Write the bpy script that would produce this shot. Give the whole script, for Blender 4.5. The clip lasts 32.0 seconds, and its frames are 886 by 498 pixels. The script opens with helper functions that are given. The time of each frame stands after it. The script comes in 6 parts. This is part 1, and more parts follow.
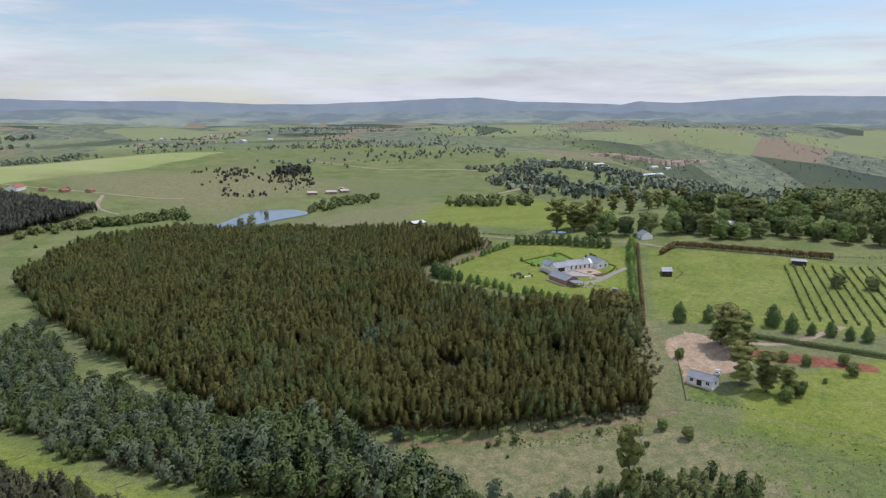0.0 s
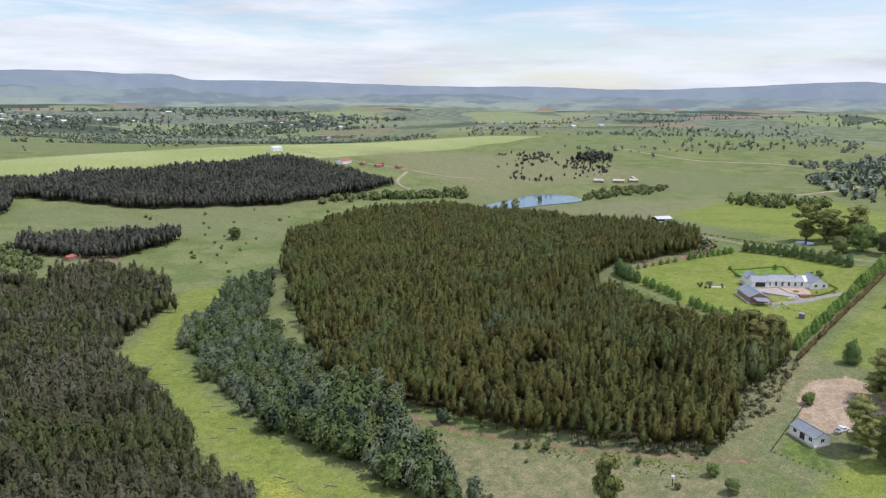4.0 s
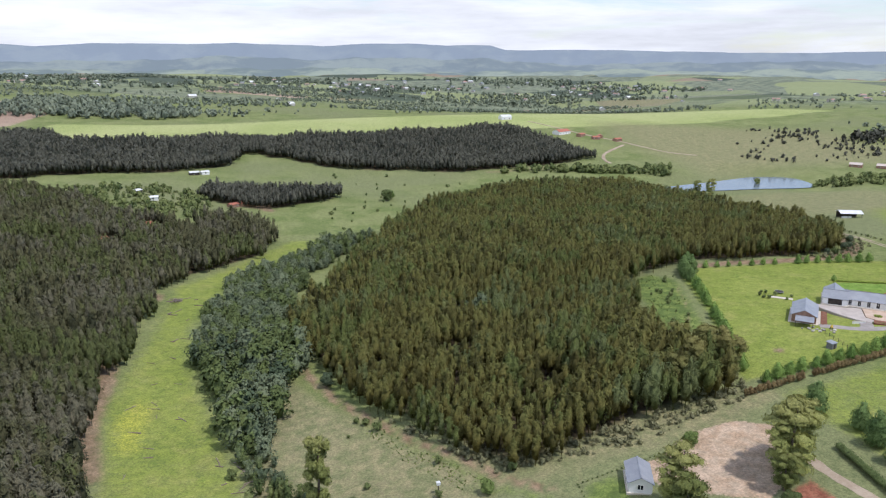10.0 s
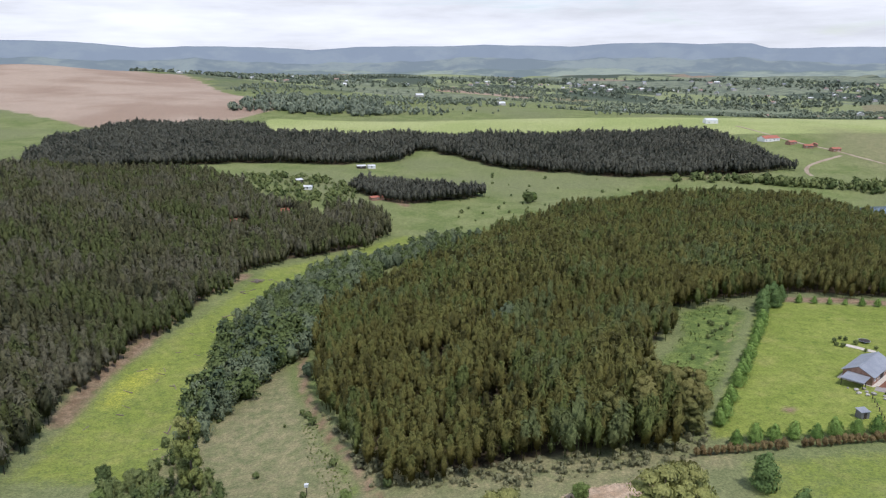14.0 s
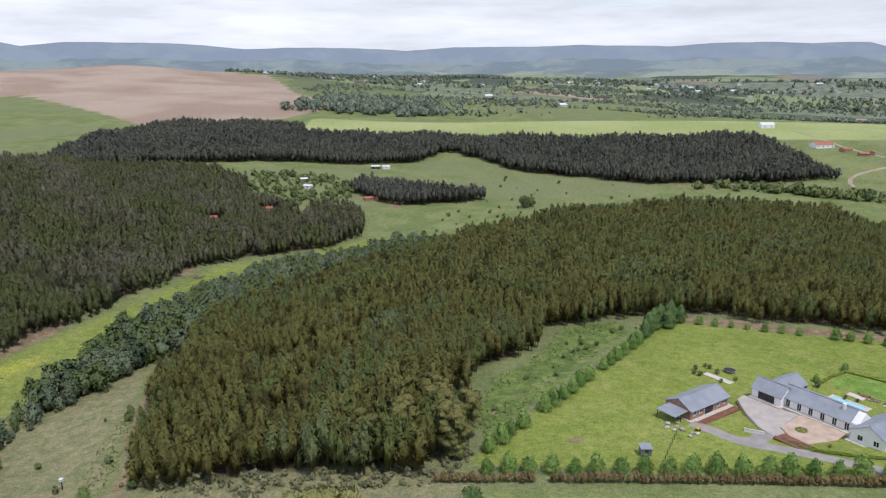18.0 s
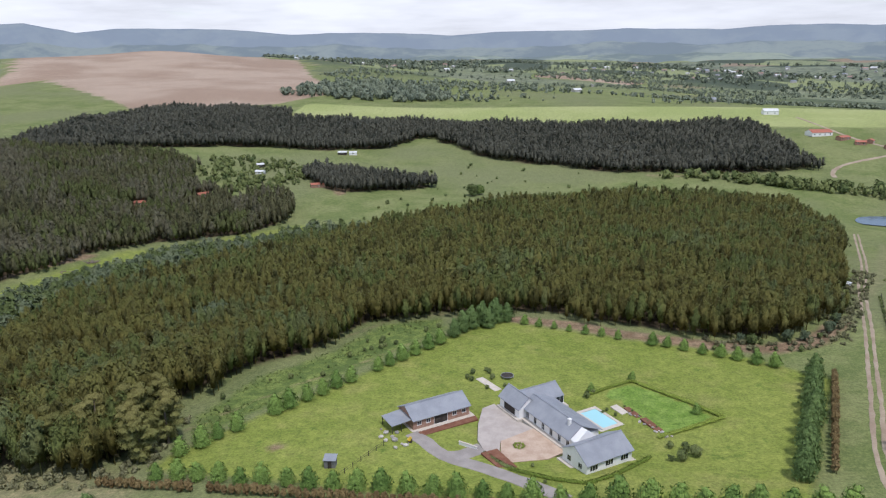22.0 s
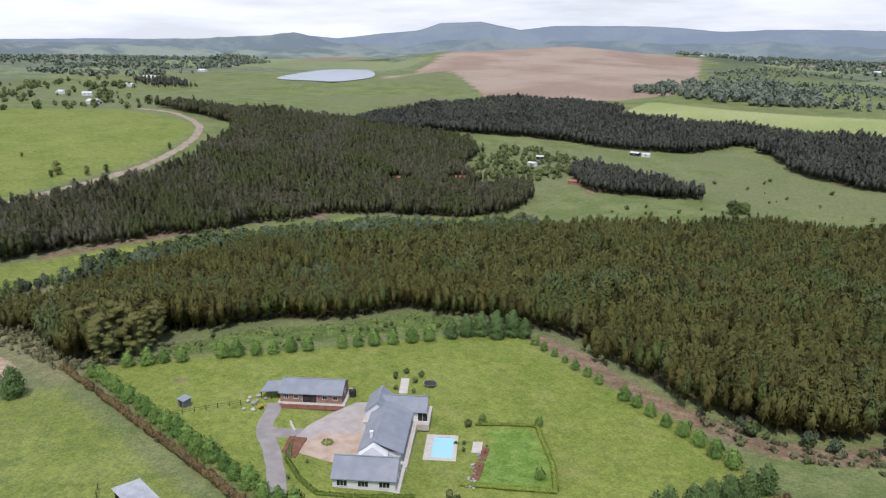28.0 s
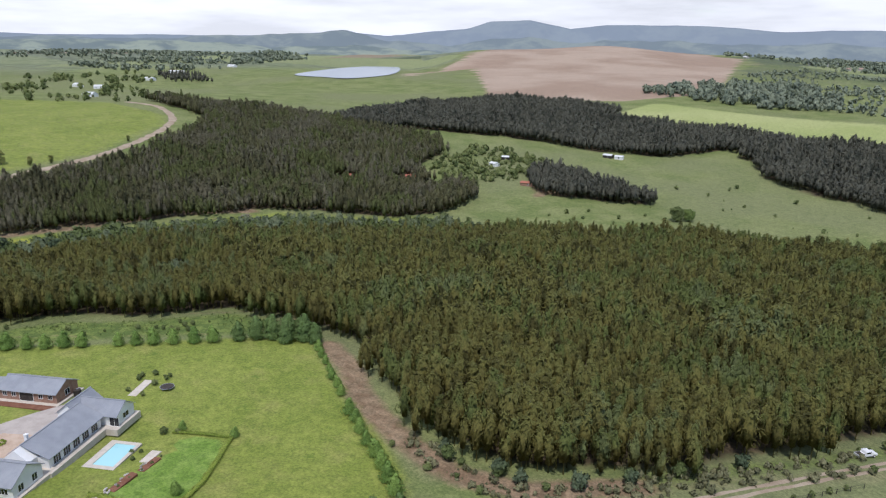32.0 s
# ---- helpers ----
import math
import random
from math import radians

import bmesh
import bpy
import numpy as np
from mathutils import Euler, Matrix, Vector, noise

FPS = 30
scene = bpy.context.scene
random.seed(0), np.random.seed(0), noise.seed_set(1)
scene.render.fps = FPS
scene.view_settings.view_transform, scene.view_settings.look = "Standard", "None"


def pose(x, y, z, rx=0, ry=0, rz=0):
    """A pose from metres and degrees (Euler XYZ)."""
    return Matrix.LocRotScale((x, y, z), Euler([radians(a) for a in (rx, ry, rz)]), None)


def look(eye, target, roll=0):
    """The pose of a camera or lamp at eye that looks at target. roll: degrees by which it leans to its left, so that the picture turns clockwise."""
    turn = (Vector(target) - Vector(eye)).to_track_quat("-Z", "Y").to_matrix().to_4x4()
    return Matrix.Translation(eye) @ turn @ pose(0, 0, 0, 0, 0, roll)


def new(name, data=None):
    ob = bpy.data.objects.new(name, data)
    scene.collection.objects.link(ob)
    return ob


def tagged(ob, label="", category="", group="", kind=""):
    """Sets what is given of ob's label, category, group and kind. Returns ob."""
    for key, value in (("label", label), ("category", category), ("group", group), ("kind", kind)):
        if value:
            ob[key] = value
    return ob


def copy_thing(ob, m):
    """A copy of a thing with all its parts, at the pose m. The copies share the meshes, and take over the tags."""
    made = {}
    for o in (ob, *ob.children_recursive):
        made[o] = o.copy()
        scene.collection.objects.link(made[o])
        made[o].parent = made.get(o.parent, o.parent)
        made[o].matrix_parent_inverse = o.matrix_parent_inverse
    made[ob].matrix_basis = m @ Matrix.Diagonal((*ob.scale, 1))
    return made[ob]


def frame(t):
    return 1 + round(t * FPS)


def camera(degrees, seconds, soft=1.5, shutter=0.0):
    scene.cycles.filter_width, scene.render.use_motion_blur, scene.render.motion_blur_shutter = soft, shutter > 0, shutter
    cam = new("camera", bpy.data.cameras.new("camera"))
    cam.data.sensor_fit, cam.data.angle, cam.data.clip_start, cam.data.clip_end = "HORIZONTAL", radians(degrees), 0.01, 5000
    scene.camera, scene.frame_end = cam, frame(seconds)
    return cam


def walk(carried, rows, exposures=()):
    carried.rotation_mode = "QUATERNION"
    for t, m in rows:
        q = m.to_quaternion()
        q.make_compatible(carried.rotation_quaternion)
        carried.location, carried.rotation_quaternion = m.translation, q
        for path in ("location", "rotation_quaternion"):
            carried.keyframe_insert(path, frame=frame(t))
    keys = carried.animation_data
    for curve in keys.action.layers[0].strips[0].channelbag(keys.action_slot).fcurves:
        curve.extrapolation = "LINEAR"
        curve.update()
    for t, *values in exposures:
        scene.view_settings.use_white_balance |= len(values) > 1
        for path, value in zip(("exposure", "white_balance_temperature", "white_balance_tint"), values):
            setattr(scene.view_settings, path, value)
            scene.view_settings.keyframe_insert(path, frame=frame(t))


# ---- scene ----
cam = camera(63.94, 32.0, 1.2)
PATH = [
    (0, (288.07, 782.75, 95.90), (383.48, 806.32, 77.39), 0.19),
    (0.5, (290.97, 772.13, 96.11), (386.25, 796.11, 77.53), 0.22),
    (1, (294.02, 761.53, 96.47), (387.95, 790.31, 77.78), 0.25),
    (1.5, (297.46, 751.06, 96.98), (388.79, 787.17, 78.10), 0.44),
    (2, (301.49, 740.84, 97.42), (387.26, 788.58, 78.34), 0.44),
    (2.5, (306.47, 730.68, 97.92), (389.05, 783.74, 78.81), 0.42),
    (3, (312.50, 721.16, 98.37), (392.05, 778.65, 79.23), 0.37),
    (3.5, (319.47, 712.19, 98.57), (395.15, 774.71, 79.48), 0.36),
    (5.5, (352.14, 679.75, 99.02), (420.19, 748.49, 73.66), 0.56),
    (6, (360.94, 672.97, 99.23), (428.89, 741.85, 73.98), 0.53),
    (6.5, (369.67, 666.31, 99.47), (436.74, 736.10, 74.32), 0.50),
    (7, (378.47, 659.90, 99.62), (441.79, 733.11, 74.53), 0.40),
    (7.5, (387.78, 653.69, 99.35), (439.82, 735.29, 74.18), 0.37),
    (8, (397.34, 647.61, 99.46), (438.88, 735.00, 74.21), 0.33),
    (8.5, (407.25, 642.86, 99.39), (448.46, 730.41, 74.18), 0.25),
    (9, (417.40, 638.91, 98.97), (458.33, 726.61, 73.81), 0.19),
    (9.5, (427.80, 635.59, 99.06), (467.39, 723.92, 73.93), 0.15),
    (10, (438.32, 632.32, 99.05), (474.68, 722.03, 73.97), 0.13),
    (10.5, (448.58, 629.47, 99.07), (481.58, 720.48, 74.03), 0.06),
    (11, (459.03, 626.89, 98.89), (487.70, 719.36, 73.87), 0.05),
    (11.5, (469.37, 624.57, 98.86), (494.71, 718.02, 73.85), -0.01),
    (12, (479.73, 622.89, 98.91), (498.83, 717.80, 73.88), -0.06),
    (12.5, (490.40, 621.66, 99.02), (496.52, 718.27, 73.96), -0.05),
    (13, (500.92, 621.26, 98.94), (505.08, 717.98, 73.88), -0.11),
    (13.5, (511.38, 621.74, 98.54), (515.09, 718.48, 73.51), -0.15),
    (14, (521.70, 622.40, 98.15), (524.93, 719.17, 73.16), -0.16),
    (14.5, (531.82, 622.87, 98.32), (534.45, 719.67, 73.38), -0.20),
    (16.5, (572.08, 626.45, 98.43), (570.95, 723.30, 73.58), -0.13),
    (17, (582.25, 627.92, 98.41), (580.60, 724.77, 73.57), -0.17),
    (17.5, (592.69, 629.35, 98.35), (588.21, 726.10, 73.50), -0.18),
    (18, (603.04, 631.13, 98.43), (592.35, 727.39, 73.54), -0.19),
    (18.5, (613.38, 633.01, 98.45), (601.48, 729.12, 73.53), -0.19),
    (19, (623.40, 635.47, 98.49), (611.47, 730.96, 71.28), -0.24),
    (19.5, (632.85, 638.44, 98.10), (620.82, 733.95, 71.04), -0.24),
    (20, (642.93, 641.76, 97.68), (630.86, 737.30, 70.74), -0.29),
    (20.5, (652.78, 644.89, 97.53), (640.13, 740.38, 70.67), -0.30),
    (21, (662.80, 648.13, 97.30), (646.50, 743.09, 70.51), -0.32),
    (21.5, (672.75, 651.40, 97.20), (655.73, 746.23, 70.41), -0.38),
    (22, (682.45, 654.71, 97.19), (664.21, 749.32, 70.42), -0.43),
    (22.5, (692.13, 658.01, 97.16), (670.62, 751.95, 70.44), -0.48),
    (23, (701.90, 661.44, 97.10), (678.40, 754.89, 70.39), -0.46),
    (23.5, (711.30, 665.40, 96.91), (684.73, 758.01, 70.11), -0.47),
    (24, (720.61, 669.39, 96.59), (688.54, 760.24, 69.81), -0.41),
    (24.5, (729.85, 673.86, 96.45), (695.14, 763.72, 69.60), -0.46),
    (26.5, (763.48, 695.01, 95.85), (718.29, 780.07, 68.97), -0.07),
    (27, (771.37, 701.05, 95.65), (718.37, 781.48, 68.79), -0.05),
    (27.5, (779.27, 707.59, 95.59), (712.59, 777.05, 68.56), 0.32),
    (28, (786.78, 714.66, 95.74), (719.35, 783.34, 68.62), 0.45),
    (28.5, (793.42, 722.39, 95.64), (725.88, 790.93, 68.45), 0.53),
    (29, (799.61, 730.39, 95.56), (731.99, 798.85, 68.34), 0.58),
    (29.5, (805.13, 738.41, 95.48), (737.53, 806.87, 68.25), 0.70),
    (30, (811.13, 746.19, 95.50), (743.45, 814.60, 68.34), 0.89),
    (30.5, (816.95, 754.30, 95.57), (749.19, 822.64, 68.40), 0.94),
    (31, (822.71, 762.59, 95.28), (754.86, 830.82, 68.04), 0.90),
    (31.5, (828.52, 770.88, 95.08), (759.86, 838.29, 67.86), 0.86),
    (32, (834.53, 779.36, 95.22), (761.76, 842.24, 67.84), 0.95),
]
walk(cam, [(t, look(eye, target, roll)) for t, eye, target, roll in PATH], exposures=[(0, -0.36, 6150, 14), (3, -0.22, 6150, 14), (5.5, 0.04, 6150, 14), (10, 0.0, 6150, 14), (13, -0.12, 6150, 14), (16, -0.14, 6150, 14), (20, -0.20, 6150, 14), (32, -0.22, 6150, 14)])

# ---------- light ----------
SUN_AZ, SUN_EL = radians(-48), radians(63)
world = bpy.data.worlds.new("sky")
scene.world = world
world.use_nodes = True
wt = world.node_tree
wt.nodes.clear()
w_out = wt.nodes.new("ShaderNodeOutputWorld")
w_bg = wt.nodes.new("ShaderNodeBackground")
w_sky = wt.nodes.new("ShaderNodeTexSky")
w_sky.sky_type = 'NISHITA'
w_sky.sun_disc = False
w_sky.sun_elevation = SUN_EL
w_sky.sun_rotation = radians(90) - SUN_AZ
w_sky.air_density, w_sky.dust_density, w_sky.ozone_density = 1.0, 0.6, 0.8
w_co = wt.nodes.new("ShaderNodeTexCoord")
# thin cirrus and a bright cloud bank, stretched along the horizon
w_map = wt.nodes.new("ShaderNodeMapping")
w_map.inputs["Scale"].default_value = (1.6, 1.6, 13.0)
w_n1 = wt.nodes.new("ShaderNodeTexNoise")
w_n1.inputs["Scale"].default_value, w_n1.inputs["Detail"].default_value, w_n1.inputs["Roughness"].default_value = 2.2, 8, 0.62
w_n1.inputs["Distortion"].default_value = 0.6
w_sep = wt.nodes.new("ShaderNodeSeparateXYZ")
w_low = wt.nodes.new("ShaderNodeMapRange")
w_low.inputs["From Min"].default_value, w_low.inputs["From Max"].default_value = 0.20, 0.0
w_low.inputs["To Min"].default_value, w_low.inputs["To Max"].default_value = 0.0, 0.42
w_add = wt.nodes.new("ShaderNodeMath")
w_add.operation = 'ADD'
w_cov = wt.nodes.new("ShaderNodeMapRange")
w_cov.interpolation_type = 'SMOOTHSTEP'
w_cov.inputs["From Min"].default_value, w_cov.inputs["From Max"].default_value = 0.46, 0.78
w_mix = wt.nodes.new("ShaderNodeMix")
w_mix.data_type = 'RGBA'
w_mix.inputs["B"].default_value = (7.2, 7.5, 7.9, 1)
# the bank is thicker towards the west
w_west = wt.nodes.new("ShaderNodeMath")
w_west.operation = 'MULTIPLY_ADD'
w_west.inputs[1].default_value, w_west.inputs[2].default_value = -0.16, 0.0
wt.links.new(w_sep.outputs["X"], w_west.inputs[0])
w_add2 = wt.nodes.new("ShaderNodeMath")
w_add2.operation = 'ADD'
wt.links.new(w_west.outputs[0], w_add2.inputs[1])
wt.links.new(w_add.outputs[0], w_add2.inputs[0])
for a, b in ((w_co.outputs["Generated"], w_map.inputs["Vector"]), (w_map.outputs[0], w_n1.inputs["Vector"]),
             (w_co.outputs["Generated"], w_sep.inputs[0]), (w_sep.outputs["Z"], w_low.inputs["Value"]),
             (w_n1.outputs["Fac"], w_add.inputs[0]), (w_low.outputs[0], w_add.inputs[1]), (w_add2.outputs[0], w_cov.inputs["Value"]),
             (w_cov.outputs[0], w_mix.inputs["Factor"]), (w_sky.outputs[0], w_mix.inputs["A"]),
             (w_mix.outputs["Result"], w_bg.inputs["Color"]), (w_bg.outputs[0], w_out.inputs["Surface"])):
    wt.links.new(a, b)
# the cloud layer is brightest overhead
w_top = wt.nodes.new("ShaderNodeMapRange")
w_top.inputs["From Min"].default_value, w_top.inputs["From Max"].default_value = 0.18, 0.75
w_top.inputs["To Min"].default_value, w_top.inputs["To Max"].default_value = 1.0, 1.9
w_gain = wt.nodes.new("ShaderNodeVectorMath")
w_gain.operation = 'SCALE'
w_gain.inputs[0].default_value = (5.66, 5.85, 6.14)
wt.links.new(w_sep.outputs["Z"], w_top.inputs["Value"])
w_side = wt.nodes.new("ShaderNodeMath")
w_side.operation = 'MULTIPLY_ADD'
w_side.inputs[1].default_value, w_side.inputs[2].default_value = -0.13, 1.04
wt.links.new(w_sep.outputs["X"], w_side.inputs[0])
w_both = wt.nodes.new("ShaderNodeMath")
w_both.operation = 'MULTIPLY'
wt.links.new(w_top.outputs[0], w_both.inputs[0])
wt.links.new(w_side.outputs[0], w_both.inputs[1])
w_n2 = wt.nodes.new("ShaderNodeTexNoise")
w_n2.inputs["Scale"].default_value, w_n2.inputs["Detail"].default_value, w_n2.inputs["Roughness"].default_value = 3.4, 7, 0.6
w_map2 = wt.nodes.new("ShaderNodeMapping")
w_map2.inputs["Scale"].default_value, w_map2.inputs["Location"].default_value = (1.2, 1.2, 9.0), (3.1, 1.7, 0.4)
wt.links.new(w_co.outputs["Generated"], w_map2.inputs["Vector"])
wt.links.new(w_map2.outputs[0], w_n2.inputs["Vector"])
w_rip = wt.nodes.new("ShaderNodeMapRange")
w_rip.inputs["From Min"].default_value, w_rip.inputs["From Max"].default_value = 0.36, 0.62
w_rip.inputs["To Min"].default_value, w_rip.inputs["To Max"].default_value = 0.90, 1.16
wt.links.new(w_n2.outputs["Fac"], w_rip.inputs["Value"])
w_all = wt.nodes.new("ShaderNodeMath")
w_all.operation = 'MULTIPLY'
wt.links.new(w_both.outputs[0], w_all.inputs[0])
wt.links.new(w_rip.outputs[0], w_all.inputs[1])
wt.links.new(w_all.outputs[0], w_gain.inputs["Scale"])
wt.links.new(w_gain.outputs[0], w_mix.inputs["B"])
w_bg.inputs["Strength"].default_value = 0.155
sun = new("sun", bpy.data.lights.new("sun", 'SUN'))
sun.data.energy, sun.data.angle, sun.data.color = 3.1, radians(0.6), (1.0, 0.955, 0.895)
sun.matrix_world = look((math.cos(SUN_AZ) * math.cos(SUN_EL) * 500 + 600, math.sin(SUN_AZ) * math.cos(SUN_EL) * 500 + 900, math.sin(SUN_EL) * 500), (600, 900, 0))


# ---------- materials ----------
def mat(name, rough=0.8, metal=0.0, spec=0.3):
    m = bpy.data.materials.new(name)
    m.use_nodes = True
    b = m.node_tree.nodes["Principled BSDF"]
    b.inputs["Roughness"].default_value, b.inputs["Metallic"].default_value = rough, metal
    b.inputs["Specular IOR Level"].default_value = spec
    return m, m.node_tree, b


def node(nt, kind, links=(), **inputs):
    n = nt.nodes.new("ShaderNode" + kind)
    for k, v in inputs.items():
        n.inputs[k.replace("_", " ")].default_value = v
    for sock, target in links:
        nt.links.new(sock, n.inputs[target])
    return n


def noise_tex(nt, coord, scale, detail=4, rough=0.55):
    return node(nt, "TexNoise", [(coord, "Vector")], Scale=scale, Detail=detail, Roughness=rough).outputs["Fac"]


def remap(nt, value, a, b, c=0.0, d=1.0, smooth=True):
    n = node(nt, "MapRange", [(value, "Value")], From_Min=a, From_Max=b, To_Min=c, To_Max=d)
    n.interpolation_type = 'SMOOTHSTEP' if smooth else 'LINEAR'
    return n.outputs[0]


def blend(nt, fac, a, b, mode='MIX'):
    n = nt.nodes.new("ShaderNodeMix")
    n.data_type, n.blend_type = 'RGBA', mode
    for value, key in ((fac, "Factor"), (a, "A"), (b, "B")):
        if isinstance(value, (int, float)):
            n.inputs[key].default_value = value
        elif isinstance(value, tuple):
            n.inputs[key].default_value = (*value, 1)
        else:
            nt.links.new(value, n.inputs[key])
    return n.outputs["Result"]


def maths(nt, op, a, b=0.0):
    n = nt.nodes.new("ShaderNodeMath")
    n.operation = op
    for k, v in enumerate((a, b)):
        if isinstance(v, (int, float)):
            n.inputs[k].default_value = v
        else:
            nt.links.new(v, n.inputs[k])
    return n.outputs[0]


def place_of(nt):
    return nt.nodes.new("ShaderNodeNewGeometry").outputs["Position"]


def bumped(nt, b, height, strength=0.4, distance=0.1):
    n = node(nt, "Bump", [(height, "Height")], Strength=strength, Distance=distance)
    nt.links.new(n.outputs[0], b.inputs["Normal"])


def plain(name, c1, c2, scale=1.5, rough=0.8, metal=0.0, fine=18.0, relief=0.02, spec=0.3, random_tone=0.0):
    """Two close tones over a coarse and a fine noise, with a slight relief."""
    m, nt, b = mat(name, rough, metal, spec)
    p = nt.nodes.new("ShaderNodeTexCoord").outputs["Object"]
    n1, n2 = noise_tex(nt, p, scale), noise_tex(nt, p, fine)
    f = remap(nt, maths(nt, 'ADD', maths(nt, 'MULTIPLY', n1, 0.65), maths(nt, 'MULTIPLY', n2, 0.35)), 0.35, 0.65)
    c = blend(nt, f, c1, c2)
    if random_tone:
        r = nt.nodes.new("ShaderNodeObjectInfo").outputs["Random"]
        c = blend(nt, 1.0, c, blend(nt, r, (1 - random_tone,) * 3, (1 + random_tone,) * 3), 'MULTIPLY')
    nt.links.new(c, b.inputs["Base Color"])
    if relief:
        bumped(nt, b, n2, 0.4, relief)
    return m


def leaf(name, dark, light, tip=None, stand=30.0, patches=(), thin=0.14):
    """Foliage: tones vary by tree, by clump and over the stand; tip colours the upper part of the crowns, a pale tip
    painting them as lit tops; patches are groups of another leaf colour.
    """
    m, nt, b = mat(name, 0.7, 0, 0.15)
    p = place_of(nt)
    big = noise_tex(nt, p, 1.0 / stand, 3)
    tint = node(nt, "Attribute")
    tint.attribute_name = "tint"
    isl = nt.nodes.new("ShaderNodeNewGeometry").outputs["Random Per Island"]
    s = maths(nt, 'ADD', maths(nt, 'MULTIPLY', tint.outputs["Fac"], 0.75), maths(nt, 'MULTIPLY', big, 0.35))
    s = maths(nt, 'ADD', s, maths(nt, 'MULTIPLY', isl, 0.14))
    rnd = nt.nodes.new("ShaderNodeObjectInfo").outputs["Random"]
    s = maths(nt, 'ADD', s, maths(nt, 'MULTIPLY', rnd, 0.25))
    c = blend(nt, remap(nt, s, 0.2, 1.05), dark, light)
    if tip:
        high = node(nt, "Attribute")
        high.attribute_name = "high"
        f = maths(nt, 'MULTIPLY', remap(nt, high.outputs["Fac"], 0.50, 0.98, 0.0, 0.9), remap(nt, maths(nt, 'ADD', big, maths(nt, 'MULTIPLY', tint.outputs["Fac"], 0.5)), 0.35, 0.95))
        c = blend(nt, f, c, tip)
    for k, (colour, size, level) in enumerate(patches):
        q = node(nt, "VectorMath", [(p, 0)])
        q.inputs[1].default_value = (371.0 * (k + 1), 113.0 * (k + 1), 0)
        spot = noise_tex(nt, q.outputs[0], 1.0 / size, 2)
        own = maths(nt, 'FRACT', maths(nt, 'MULTIPLY', tint.outputs["Fac"], 7.31 + 3.7 * k))
        f = remap(nt, maths(nt, 'ADD', spot, maths(nt, 'MULTIPLY', own, 0.22)), level, level + 0.07)
        c = blend(nt, maths(nt, 'MULTIPLY', f, 0.85), c, blend(nt, isl, tuple(0.72 * a for a in colour), tuple(1.2 * a for a in colour)))
    fine = noise_tex(nt, p, 2.6, 3, 0.7)
    c = blend(nt, 1.0, c, blend(nt, remap(nt, fine, 0.3, 0.7), (0.72, 0.72, 0.72), (1.25, 1.25, 1.22)), 'MULTIPLY')
    bumped(nt, b, fine, 0.5, 0.4)
    nt.links.new(c, b.inputs["Base Color"])
    glow = node(nt, "BsdfTranslucent", [(c, "Color")])
    mix = node(nt, "MixShader", [(b.outputs[0], 1), (glow.outputs[0], 2)])
    mix.inputs[0].default_value = thin
    nt.links.new(mix.outputs[0], nt.nodes["Material Output"].inputs["Surface"])
    return m


def attr(nt, name):
    n = nt.nodes.new("ShaderNodeAttribute")
    n.attribute_name = name
    s = nt.nodes.new("ShaderNodeSeparateColor")
    nt.links.new(n.outputs["Color"], s.inputs[0])
    return s.outputs[0], s.outputs[1], s.outputs[2]


